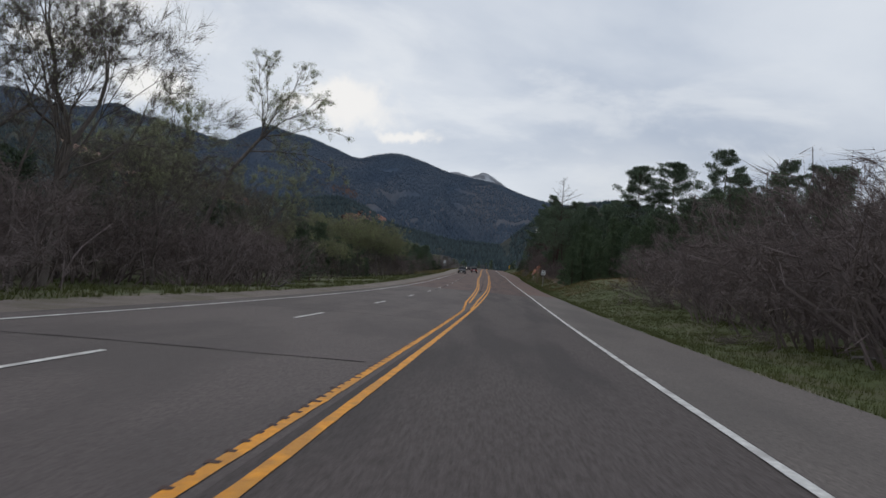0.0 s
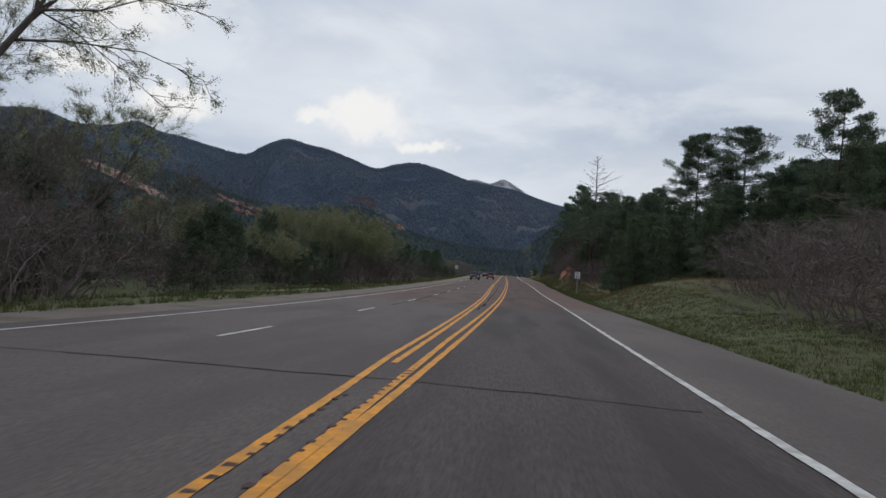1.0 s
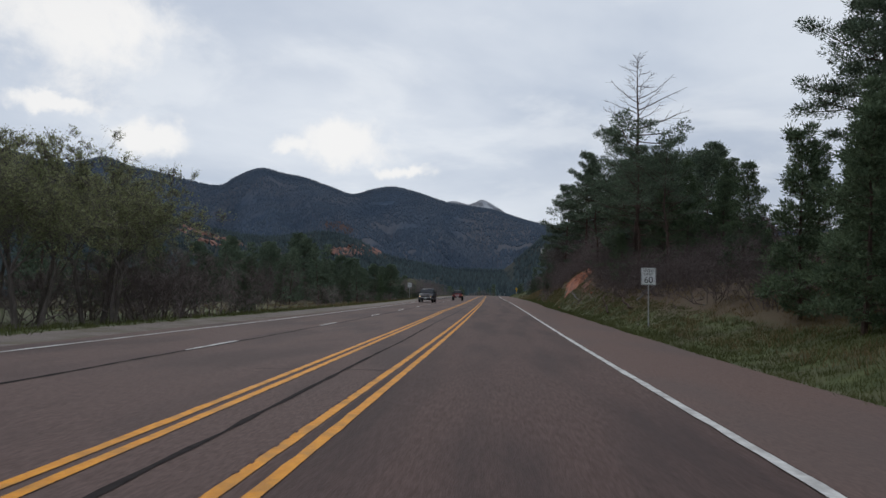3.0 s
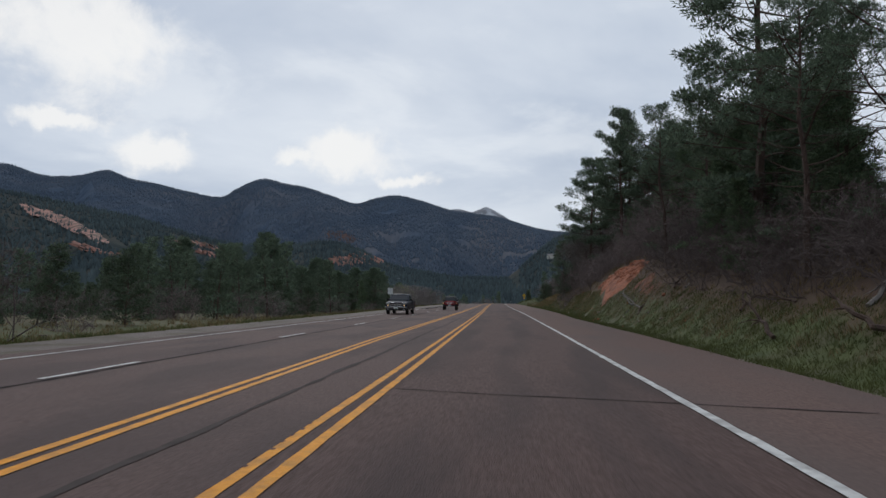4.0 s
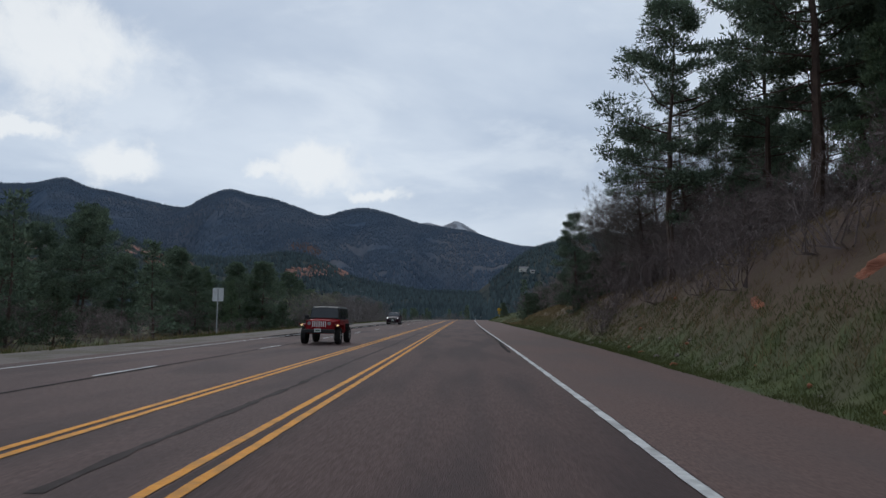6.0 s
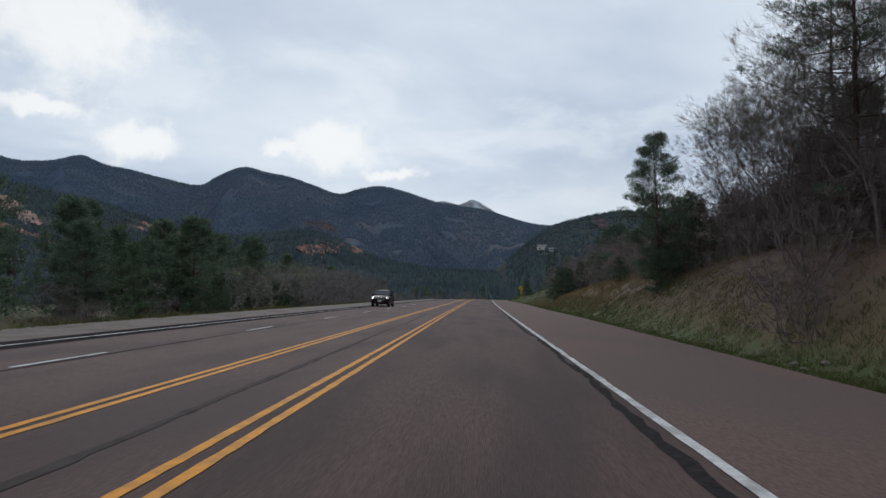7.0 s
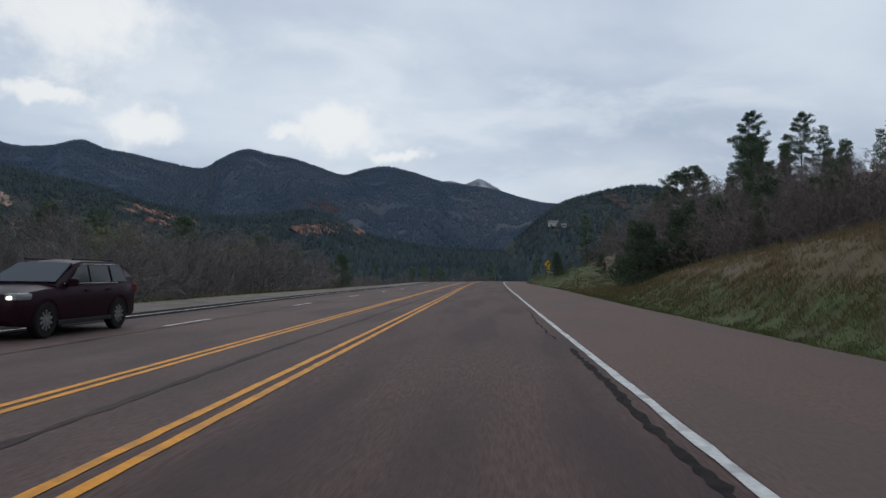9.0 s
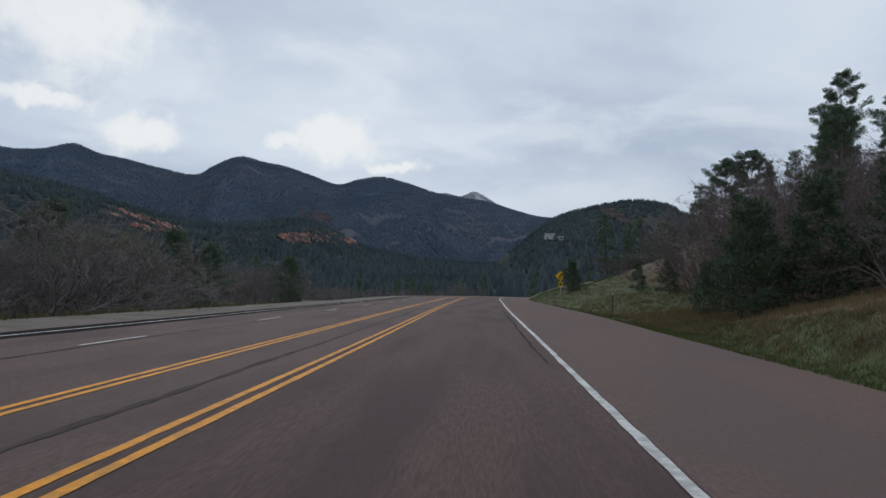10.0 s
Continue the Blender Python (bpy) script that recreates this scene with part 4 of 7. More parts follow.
def leaning_cottonwood(x, y, seed):
    """A trunk that bends over the road, forked into three leafy limbs."""
    rng = np.random.default_rng(seed)
    segs, twigs = [], []
    bole = np.array([(0, 0, -0.4), (0.5, 0, 2.8), (1.5, 0.2, 6.2), (2.9, 0.1, 9.4), (5.3, 0.4, 12.6)])
    rad = [0.30, 0.26, 0.22, 0.18, 0.14]
    for i in range(4):
        segs.append((*bole[i], *bole[i + 1], rad[i], rad[i + 1]))
    tip = bole[4]
    for k, deg in enumerate(np.linspace(98, -8, 9)):
        a = radians(deg + rng.normal(0, 4))
        out = max(math.cos(a), 0.0)
        run = rng.uniform(5.6, 7.2)
        end = tip + np.array([math.cos(a) * run, out * rng.uniform(1.0, 5.5) + rng.normal(0, 0.5), math.sin(a) * run])
        if k == 7:
            end = tip + np.array([6.4, 3.2, -1.8])
        if k == 8:
            end = tip + np.array([4.6, 2.4, -3.6])
        b0 = tip - (bole[4] - bole[3]) * (0.5 * k / 8 if k % 2 else 0.0)
        q, r = b0, rng.uniform(0.05, 0.085)
        for t in (0.33, 0.66, 1.0):
            e = b0 + (end - b0) * t + rng.normal(0, 0.18, 3) + np.array([0, 0, 0.5 * math.sin(t * math.pi)])
            segs.append((*q, *e, r, r * 0.62))
            d = (e - q) / np.linalg.norm(e - q)
            for _ in range(5):
                b = q + (e - q) * rng.uniform(0.1, 1.0)
                side = d + rand_dirs(rng, 1)[0] * 0.7
                grow(rng, b, side / np.linalg.norm(side), rng.uniform(0.8, 1.4) * (1.2 - 0.5 * t), 0.022, 2, segs, twigs, 0.55, 0.75, (2, 3), 0.14, 0.02, 4)
            q, r = e, r * 0.62
    for z in (1.2, 2.8, 3.6, 5.0, 6.2):
        b = np.array([np.interp(z, bole[:, 2], bole[:, 0]), 0, z])
        side = rand_dirs(rng, 1)[0] * np.array([1, 1, 0.4]) + np.array([0.3, 0, 0.3])
        grow(rng, b, side / np.linalg.norm(side), 1.1, 0.06, 3, segs, twigs, 0.8, 0.72, (1, 3), 0.25, 0.0, 3)
    twigs = np.array(twigs)
    t = thing("cottonwood_tree", "leaning cottonwood with pale green leaves at its tip", "tree", "roadside cottonwoods")
    t.location = (x, y, gz(x, y))
    part("trunk", wood_mesh("trunk", segs, M_BARK_GREY, twigs, rng, 0.008), t)
    k = np.flatnonzero(twigs[:, 2] > 9.5)
    k = k[rng.integers(0, len(k), int(len(k) * 2.6))]
    pts = twigs[k, :3] + twigs[k, 3:6] * twigs[k, 6:] * rng.uniform(0.3, 1.1, (len(k), 1)) + rng.normal(0, 0.06, (len(k), 3))
    v, f = leaves(rng, pts, 0.10)
    part("crown", mesh_of("crown", v, f, M_SPROUT), t, "sparse fresh spring leaves")


leaning_cottonwood(-26.4, 57, 39)
left_low = lambda x, y: x < float(axis_x(np.array([y]))[0]) - 13.0
place(oak_n, scatter(40, 30, -34, -15.5, 8, 62, left_low, 2.2), 103, "thicket by the road", smin=0.75, smax=1.25)
place(oak_a, scatter(41, 16, -34, -15, 6, 56, left_low, 2.0), 3, "thicket by the road", smin=0.7, smax=1.1)
place(oak_b, scatter(42, 16, -46, -18, 12, 76, left_low, 2.2), 4, "thicket by the road", smin=0.6, smax=1.1)
place(pine_d, [(-26, 64, 1.1), (-30, 76, 1.2), (-15.5, 135.5, 0.42), (-27, 90, 1.1), (-34, 100, 1.3), (-40, 84, 1.4), (-33, 52, 1.3), (-29, 38, 1.2), (-24, 112, 0.8), (-31, 122, 1.0), (-36, 64, 1.4), (-22, 76, 0.8)], 5, "junipers")
place(cot_b, [(-24, 64, 0.72), (-28, 71, 0.8), (-34, 77, 0.85), (-39, 70, 0.9)], 151, "roadside cottonwoods")
place(cot_c, [(-22.5, 59, 0.55), (-31, 67, 0.7), (-26, 78, 0.6)], 152, "roadside cottonwoods")
place(cot_d, [(-27, 84, 0.7), (-33, 90, 0.75), (-24, 98, 0.5), (-29, 108, 0.6), (-36, 118, 0.6), (-23, 130, 0.85)], 6, "cottonwood grove")
place(cot_e, [(-21, 93, 0.5), (-26, 104, 0.55), (-30, 94, 0.55), (-38, 104, 0.6), (-28, 127, 0.95)], 7, "cottonwood grove")
place(cot_g, [(-19.5, 118.5, 0.80), (-22.5, 115, 0.92), (-25.5, 119, 0.82), (-24, 125, 1.06), (-30, 122, 0.95), (-20.5, 125.5, 0.98), (-18.4, 124, 0.72), (-33, 127, 1.1)], 157, "cottonwood grove")
place(pine_d, [(-21.5, 99, 0.62), (-24.5, 103, 0.85), (-28, 110, 0.95), (-22, 107, 0.62), (-32, 114, 1.1), (-25.5, 111, 0.8), (-21, 112.5, 0.5), (-19.8, 105, 0.45), (-30, 102, 1.0), (-24, 119.5, 0.6)], 158, "junipers")
place(oak_n, [(-17.6, 127, 0.85), (-19.2, 130, 0.9), (-16.8, 131.5, 0.7)], 159, "thicket by the grove")
place(oak_b, [(-15.6, 138.5, 0.8), (-17.5, 134, 0.9), (-19, 128, 0.7), (-21.5, 132, 0.85), (-24, 128, 0.8), (-27, 134, 0.9), (-18.5, 112, 0.5), (-21, 107, 0.6), (-23, 122, 0.7), (-20, 98, 0.6)], 8, "thicket by the grove")
place(oak_a, scatter(70, 16, -48, -22, 84, 136, lambda x, y: x < -22, 2.2), 108, "thicket by the grove", smin=0.4, smax=0.65)

place(pine_d, scatter(73, 18, -50, -22, 56, 104, lambda x, y: x < -21.5, 3.0), 149, "junipers", smin=0.6, smax=1.2)
place(oak_n, scatter(74, 12, -52, -26, 62, 104, None, 3.5), 150, "thicket by the grove", smin=0.5, smax=0.85)

# left flats: pines and thickets further along
far_left = lambda x, y: x < -26 - max(0, 220 - y) * 0.06
place(pine_e, scatter(43, 66, -95, -26, 130, 256, far_left, 3.6), 9, "valley pines", smin=0.3, smax=0.95)
place(pine_f, [(-46.4, 258, 1.22), (-50.7, 267, 1.25), (-52, 250, 1.0), (-34, 302, 0.7), (-58, 270, 1.1), (-66, 262, 1.15), (-35, 263, 0.82), (-24.8, 264.6, 0.76), (-29.5, 271, 0.8), (-39, 271, 0.9), (-56, 258, 1.1), (-38, 254, 0.7), (-31, 258, 0.62), (-62, 248, 0.95), (-47, 244, 0.75), (-27.5, 290, 0.72), (-31, 286, 0.78), (-70, 250, 1.1)], 10, "valley pines")
place(pine_e, scatter(44, 40, -110, -42, 258, 440, None, 4.5), 11, "valley pines", smin=0.6, smax=1.1)
place(wil_a, scatter(45, 62, -40, -18.5, 256, 400, lambda x, y: 4 - (y - 240) * 0.6 < x < -17.5 - (y - 258) * 0.01 - (10 if y > 338 else 0), 2.0), 12, "willow thicket", smin=1.0, smax=1.45)
place(pine_c, [(-27, 266, 0.7), (-33, 268, 0.8), (-25.5, 256, 0.55), (-30, 294, 0.75)], 113, "valley pines")
place(wil_a, [(-20.5, 316, 1.5), (-22, 321, 1.5), (-20.8, 326, 1.35), (-24, 314, 1.5), (-19.8, 310, 1.2), (-23, 306, 1.4)], 112, "willow thicket")
place(wil_b, scatter(46, 16, -46, -21, 268, 400, lambda x, y: y < 335 or x < -31, 3.0), 13, "willow thicket", smin=0.85, smax=1.25)
place(pine_f, [(-47, 318, 0.85), (-42, 308, 0.8), (-52, 315, 0.9), (-44, 325, 0.8), (-50, 306, 0.85), (-57, 322, 0.95), (-38, 300, 0.65), (-60, 310, 0.95)], 153, "valley pines")
place(pine_f, [(-30, 346, 0.65), (-26, 354, 0.55), (-35, 340, 0.72), (-41, 352, 0.85), (-23, 374, 0.5), (-33, 362, 0.7), (-46, 338, 0.85)], 156, "valley pines")
place(pine_d, scatter(75, 10, -33, -19.5, 262, 286, None, 2.6), 154, "junipers on the flats", smin=0.4, smax=0.75)
place(pine_d, scatter(69, 34, -62, -23, 138, 256, far_left, 3.0), 114, "junipers on the flats", smin=0.5, smax=1.05)
place(oak_a, scatter(47, 34, -60, -22, 136, 262, lambda x, y: x < -22 - max(0, 200 - y) * 0.06, 2.4), 14, "scattered scrub", smin=0.45, smax=0.85)
place(cot_e, [(-24.5, 304, 0.75), (-27, 336, 0.7), (-30, 318, 0.6)], 15, "willow thicket")
place(pine_e, scatter(58, 40, -60, 60, 520, 640, None, 5.0), 16, "valley mouth pines", smin=0.6, smax=1.0)
place(wil_a, scatter(59, 26, -45, 20, 440, 500, lambda x, y: x < 2, 3.0), 17, "valley mouth thicket", smin=0.6, smax=0.9)

# right bank, start of the walk
place(oak_n, [(13.8, 27, 1.39), (15, 34, 1.48), (15, 43, 1.23), (17, 25, 1.48), (19, 44, 1.36), (17, 52, 1.23), (21, 34, 1.68), (13.6, 21, 1.28), (23, 50, 1.36)], 18, "scrub oaks along the verge")
place(oak_n, [(15, 22, 1.44), (17.5, 40, 1.30), (20, 54, 1.34), (22, 28, 1.63), (18, 31, 1.51), (25, 42, 1.51), (16.5, 47, 1.18)], 19, "scrub oaks along the verge")
place(oak_n, [(17, 64, 1.02), (18.5, 72, 1.02), (16.5, 58, 0.96), (21, 62, 1.16), (22, 78, 1.02), (20, 84, 0.92), (25, 70, 1.23), (17.8, 79, 0.75), (24, 58, 1.23), (26, 84, 1.02)], 20, "scrub oaks along the verge")
place(pine_a, [(28.8, 137, 1.12), (34.5, 133, 1.1), (40.5, 128, 0.72), (47, 136, 0.72), (37, 124, 0.7)], 21, "hillside pines", lean=1.0)
place(pine_c, [(12.8, 107, 0.5), (15, 110, 0.65), (17, 106, 0.5), (13.8, 112, 0.59), (14, 117, 0.59), (16, 115, 0.7), (16.5, 108, 0.56), (20, 114, 0.72), (24, 110, 0.72), (28, 106, 0.7), (27, 116, 0.84), (33, 112, 0.88), (22.5, 122, 0.82), (18, 119, 0.7), (30, 124, 0.82), (25, 128, 0.82), (21.5, 106, 0.73), (34, 96, 0.88), (31, 117, 0.88), (29, 96, 0.76), (38, 118, 0.93), (36, 106, 0.93), (44, 112, 0.99), (12.2, 109, 0.55), (26, 112, 0.8), (30, 108, 0.85), (23, 107.5, 0.6), (26.5, 107, 0.7), (33, 104, 0.85), (21, 118, 0.8), (35, 120, 0.95), (40, 106, 0.95)], 22, "hillside pines")
place(pine_f, [(27, 118, 0.9), (31.5, 114, 0.95), (36, 117, 1.0), (24, 115, 0.72), (41, 112, 1.05), (31, 106, 0.72), (35.5, 109, 0.85), (45, 118, 1.1)], 155, "hillside pines")
place(pine_c, scatter(48, 12, 30, 60, 56, 110, None, 5.0), 23, "hillside pines", smin=0.6, smax=0.85)
place(pine_b, [(32.7, 101.6, 0.95), (41, 98, 0.86), (37.5, 106, 0.8), (47, 104, 0.9)], 142, "hillside pines", lean=1.0)
place(pine_c, [(29, 88, 0.85), (33, 92, 0.95), (37, 90, 1.0), (42, 88, 1.0), (31, 82, 0.75), (36, 82, 0.85), (46, 94, 1.1)], 143, "hillside pines")
place(pine_dead, [(14.9, 152, 1.0)], 24, "hillside pines", lean=0.5)
place(pine_c, [(14.6, 157, 0.55), (17, 150, 0.75), (18, 157, 0.8), (16.5, 142, 0.5), (21, 146, 0.7), (20, 138, 0.6), (13.4, 150, 0.4), (15.8, 146, 0.55), (19.5, 143, 0.6), (22.5, 134, 0.6), (17, 160, 0.7), (19.5, 154, 0.7), (16, 154, 0.6), (22, 158, 0.75), (16, 170, 0.6), (19, 174, 0.65), (18.5, 164, 0.7)], 25, "hillside pines")
on_bank = lambda x, y: x > np.interp(y, [112, 126, 140, 158, 168, 174, 184, 193, 200, 226], [15.0, 12.8, 12.4, 12.6, 13.8, 14.6, 14.8, 14.0, 13.0, 12.4])
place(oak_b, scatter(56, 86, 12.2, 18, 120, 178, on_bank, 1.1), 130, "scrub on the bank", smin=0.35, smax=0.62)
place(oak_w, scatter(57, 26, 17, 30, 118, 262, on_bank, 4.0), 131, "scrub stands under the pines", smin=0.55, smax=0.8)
place(pine_d, scatter(68, 12, 14, 22, 126, 172, on_bank, 3.0), 132, "low pines on the bank", smin=0.35, smax=0.6)

# right bank above the rock cut
place(oak_c, [(14.6, 168, 0.55), (15.8, 172, 0.6), (16, 163, 0.6), (17.5, 170, 0.7), (18.5, 166, 0.7), (20, 172, 0.75), (16.5, 176, 0.6), (18, 179, 0.65), (20, 183, 0.7), (15.4, 175, 0.45), (14.2, 161, 0.5), (16.8, 185, 0.55)], 129, "scrub on the bank")
place(pine_s, [(13.4, 144, 0.55), (14.8, 140, 0.5), (16.2, 147, 0.5), (15.4, 160, 0.62), (17.5, 168, 0.55), (13.6, 165, 0.55)], 27, "pines above the rock cut", lean=1.0)
place(pine_b, [(15.7, 218, 1.10), (17.4, 203, 1.0), (19.2, 206, 0.92), (24.5, 205, 0.95), (28, 200, 0.75), (21.5, 194, 0.7), (23, 198, 0.8), (26.5, 210, 0.9), (20.5, 199, 0.6), (25.5, 198, 0.55), (22.5, 208, 0.75), (19.8, 213, 0.85)], 28, "pines above the rock cut", lean=1.0)
place(pine_c, [(22, 184, 0.75), (25, 194, 0.8), (19.5, 190, 0.5), (27, 186, 0.8), (20, 180, 0.5), (26, 176, 0.7), (18, 199, 0.5), (21, 201, 0.55), (24, 178, 0.7)], 29, "pines above the rock cut")
place(pine_f, [(24, 186, 0.9), (28, 192, 1.0), (31, 182, 1.0), (27, 202, 0.9), (32, 196, 1.05), (31, 208, 1.0), (34, 188, 1.1), (31, 217, 0.8)], 146, "pines above the rock cut")
place(oak_a, scatter(49, 54, 11.5, 21, 168, 228, on_bank, 1.25), 30, "scrub on the bank", smin=0.40, smax=0.66)
place(pine_e, scatter(67, 14, 44, 80, 285, 380, None, 5.0), 134, "pines on the upper slope", smin=0.6, smax=0.9)

# right bank with the lone pine and bare oaks
place(pine_l, [(15.2, 250, 0.9)], 32, "roadside pines", lean=0.5)
place(pine_d, [(14.4, 248, 0.4), (15.6, 251, 0.6), (16.6, 252, 0.8), (17.0, 247, 0.75), (18.2, 254, 0.8)], 135, "roadside pines")
place(bare_t, [(18, 240, 0.9), (17.4, 235, 0.85), (19.5, 249, 0.75), (16.2, 231, 0.8), (18.2, 236, 0.85), (18, 230, 1.0), (16.4, 225, 0.95), (21, 240, 0.9), (20, 226, 1.1), (20.5, 245, 0.7), (22, 234, 1.1)], 33, "bare oaks on the bank")
place(pine_s, [(16.4, 228, 0.58), (20.5, 236, 0.62), (18.5, 222, 0.6), (24, 230, 0.6)], 34, "pines above the bank")
place(oak_n, [(17.6, 228, 0.75), (19, 233, 0.85), (18.6, 239, 0.8), (20.5, 229, 1.0), (22.5, 238, 1.0), (20, 244, 0.8), (24.5, 232, 1.2), (26, 240, 1.2), (23, 247, 0.95), (27, 248, 1.1), (22, 223, 1.0), (25, 225, 1.2), (29, 234, 1.3), (30, 243, 1.3), (18, 224, 0.7), (20.5, 251, 0.75), (25, 254, 0.9)], 147, "thicket above the bank")
place(pine_f, [(27, 229, 0.85), (30, 238, 0.9), (26, 246, 0.7), (33, 232, 1.0), (24, 222, 0.8)], 148, "pines above the bank")
place(pine_c, scatter(50, 5, 19, 30, 222, 250, None, 2.6), 35, "pines above the bank", smin=0.45, smax=0.7)
place(oak_a, scatter(51, 22, 17, 32, 236, 268, None, 2.2), 36, "scrub above the bank", smin=0.6, smax=0.95)

# right hillside at the end of the walk
place(pine_b, [(40.7, 356.5, 0.64), (52, 366, 0.66)], 37, "ridge pines", lean=1.0)
place(pine_r, [(34.7, 375, 0.98), (37, 371, 0.8), (46, 370, 0.8), (29.5, 366, 0.5), (43, 362, 0.85)], 141, "ridge pines")
place(pine_c, [(36, 352, 0.45), (44, 352, 0.5), (30, 372, 0.4), (38, 368, 0.45), (47, 360, 0.5)], 38, "ridge pines")
place(pine_d, [(15.8, 318, 0.85), (17.6, 321, 0.95), (20, 319, 1.0), (23, 317, 1.0), (26, 315, 1.05), (18.6, 325, 0.8), (22, 324, 1.0), (29, 312, 1.0), (16.4, 325, 0.5)], 138, "low pines in the draw")
place(oak_a, scatter(52, 40, 20, 46, 285, 352, lambda x, y: np.interp(y, [285, 315, 322, 352], [27, 26, 21, 21]) < x < 39, 2.0), 39, "scrub along the ridge", smin=0.7, smax=1.0)
bench = lambda x, y: x > 19.6 + (y - 262) * 0.02
place(oak_n, scatter(71, 40, 20.5, 38, 264, 322, bench, 2.4), 144, "scrub on the bench", smin=0.65, smax=1.1)
place(pine_c, scatter(72, 24, 21.5, 40, 284, 334, bench, 2.8), 145, "pines on the bench", smin=0.35, smax=0.58)
place(oak_c, scatter(53, 34, 22, 38, 318, 352, None, 2.6), 40, "scrub along the ridge", smin=0.8, smax=1.1)
bush = place(pine_d, [(16.6, 271, 0.7)], 140, "small junipers on the slope", "wide low juniper on the grassy slope")[0]
bush.matrix_basis = bush.matrix_basis @ Matrix.Diagonal((1.0, 1.0, 0.58, 1))
place(pine_d, [(13.3, 361.5, 0.55), (13.9, 364, 0.4), (20.9, 300, 0.16), (22, 352, 0.5), (20, 346, 0.5), (24, 360, 0.6), (18.5, 352, 0.42)], 41, "small junipers on the slope")
place(pine_e, scatter(54, 30, 18, 70, 372, 470, lambda x, y: x > 16 + max(0, (y - 372)) * 0.35, 4.0), 42, "far bank pines", smin=0.45, smax=0.85)
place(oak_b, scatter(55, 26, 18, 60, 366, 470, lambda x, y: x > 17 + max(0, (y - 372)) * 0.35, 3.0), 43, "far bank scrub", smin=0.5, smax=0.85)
for p_ in (pine_a, pine_b, pine_c, pine_d, pine_dead, pine_e, pine_s, pine_l, pine_r, oak_n, pine_f, oak_a, oak_b, oak_c, wil_a, wil_b, cot_a, cot_b, cot_c, cot_d, cot_e, cot_g, bare_t, oak_w):
    drop(p_)


# far woods: one mass of small conifers on each relief
def far_wood(name, label, pts, hmin, hmax, seed, mat=None):
    rng = np.random.default_rng(seed)
    n, k = len(pts), 5
    h = rng.uniform(hmin, hmax, n)
    r = h * rng.uniform(0.20, 0.32, n)
    ang = np.arange(k) * 2 * np.pi / k
    turn = rng.uniform(0, 6.28, n)
    rr = r[:, None] * rng.uniform(0.6, 1.3, (n, k))
    ring = np.stack([pts[:, None, 0] + np.cos(ang + turn[:, None]) * rr, pts[:, None, 1] + np.sin(ang + turn[:, None]) * rr, pts[:, None, 2] + h[:, None] * rng.uniform(-0.08, 0.16, (n, k))], axis=2)
    top = np.stack([pts[:, 0] + rng.normal(0, 0.3, n), pts[:, 1], pts[:, 2] + h], axis=1)
    v = np.concatenate([ring, top[:, None]], axis=1).reshape(-1, 3)
    b = (np.arange(n) * (k + 1))[:, None]
    i = np.arange(k)
    f = np.stack([b + i, b + (i + 1) % k, np.repeat(b + k, k, 1)], axis=2).reshape(-1, 3)
    return tagged(new(name, mesh_of(name, v, f, mat or M_HAZEFARTREE)), label, "forest", kind="stuff")


def on_ridge(rg, seed, n, a0, a1, crest=0.3, density=0.0, lo=0.0):
    rng = np.random.default_rng(seed)
    a = rng.uniform(a0, a1, n)
    s = np.where(rng.random(n) < crest, rng.uniform(0.95, 1.003, n), rng.uniform(lo, 1, n))
    r = rg.near + (rg.far - rg.near) * s
    keep = vnoise(a, s * 30, 2.0, seed) > density - 1
    return rg.xyz(a[keep], r[keep])


far_wood("range_forest", "dark conifer forest covering the mountain range", on_ridge(RANGE, 61, 7000, -52, 20, 1.0, 0.1, 0.3), 7, 14, 71, M_HAZECREST)
far_wood("slope_forest", "dark conifer stands on the mountain slopes", on_ridge(RANGE, 65, 60000, -46, 14, 0.12, 0.35), 7, 13, 75, M_HAZESLOPETREE)
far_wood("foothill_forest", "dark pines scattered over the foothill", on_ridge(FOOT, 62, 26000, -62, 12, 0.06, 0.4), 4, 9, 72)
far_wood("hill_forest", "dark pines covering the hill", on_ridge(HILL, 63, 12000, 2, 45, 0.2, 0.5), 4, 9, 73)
rng_v = np.random.default_rng(64)
vx, vy = rng_v.uniform(-420, 160, 3600), rng_v.uniform(560, 900, 3600)
vx2, vy2 = rng_v.uniform(-420, -95, 2200), rng_v.uniform(230, 620, 2200)
vx, vy = np.concatenate([vx, vx2]), np.concatenate([vy, vy2])
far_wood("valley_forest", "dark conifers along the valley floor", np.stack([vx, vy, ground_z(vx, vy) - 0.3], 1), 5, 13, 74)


# grass along the verges, none on the bare rock
ROCK_Y = [173, 175.5, 178, 181, 184, 187, 190, 193, 196, 200]
ROCK_LOW, ROCK_HIGH = [3.5, 3.0, 2.7, 2.6, 3.1, 3.6, 3.6, 3.5, 3.4, 3.3], [4.2, 5.6, 6.4, 6.6, 6.2, 5.3, 4.4, 3.9, 3.6, 3.3]


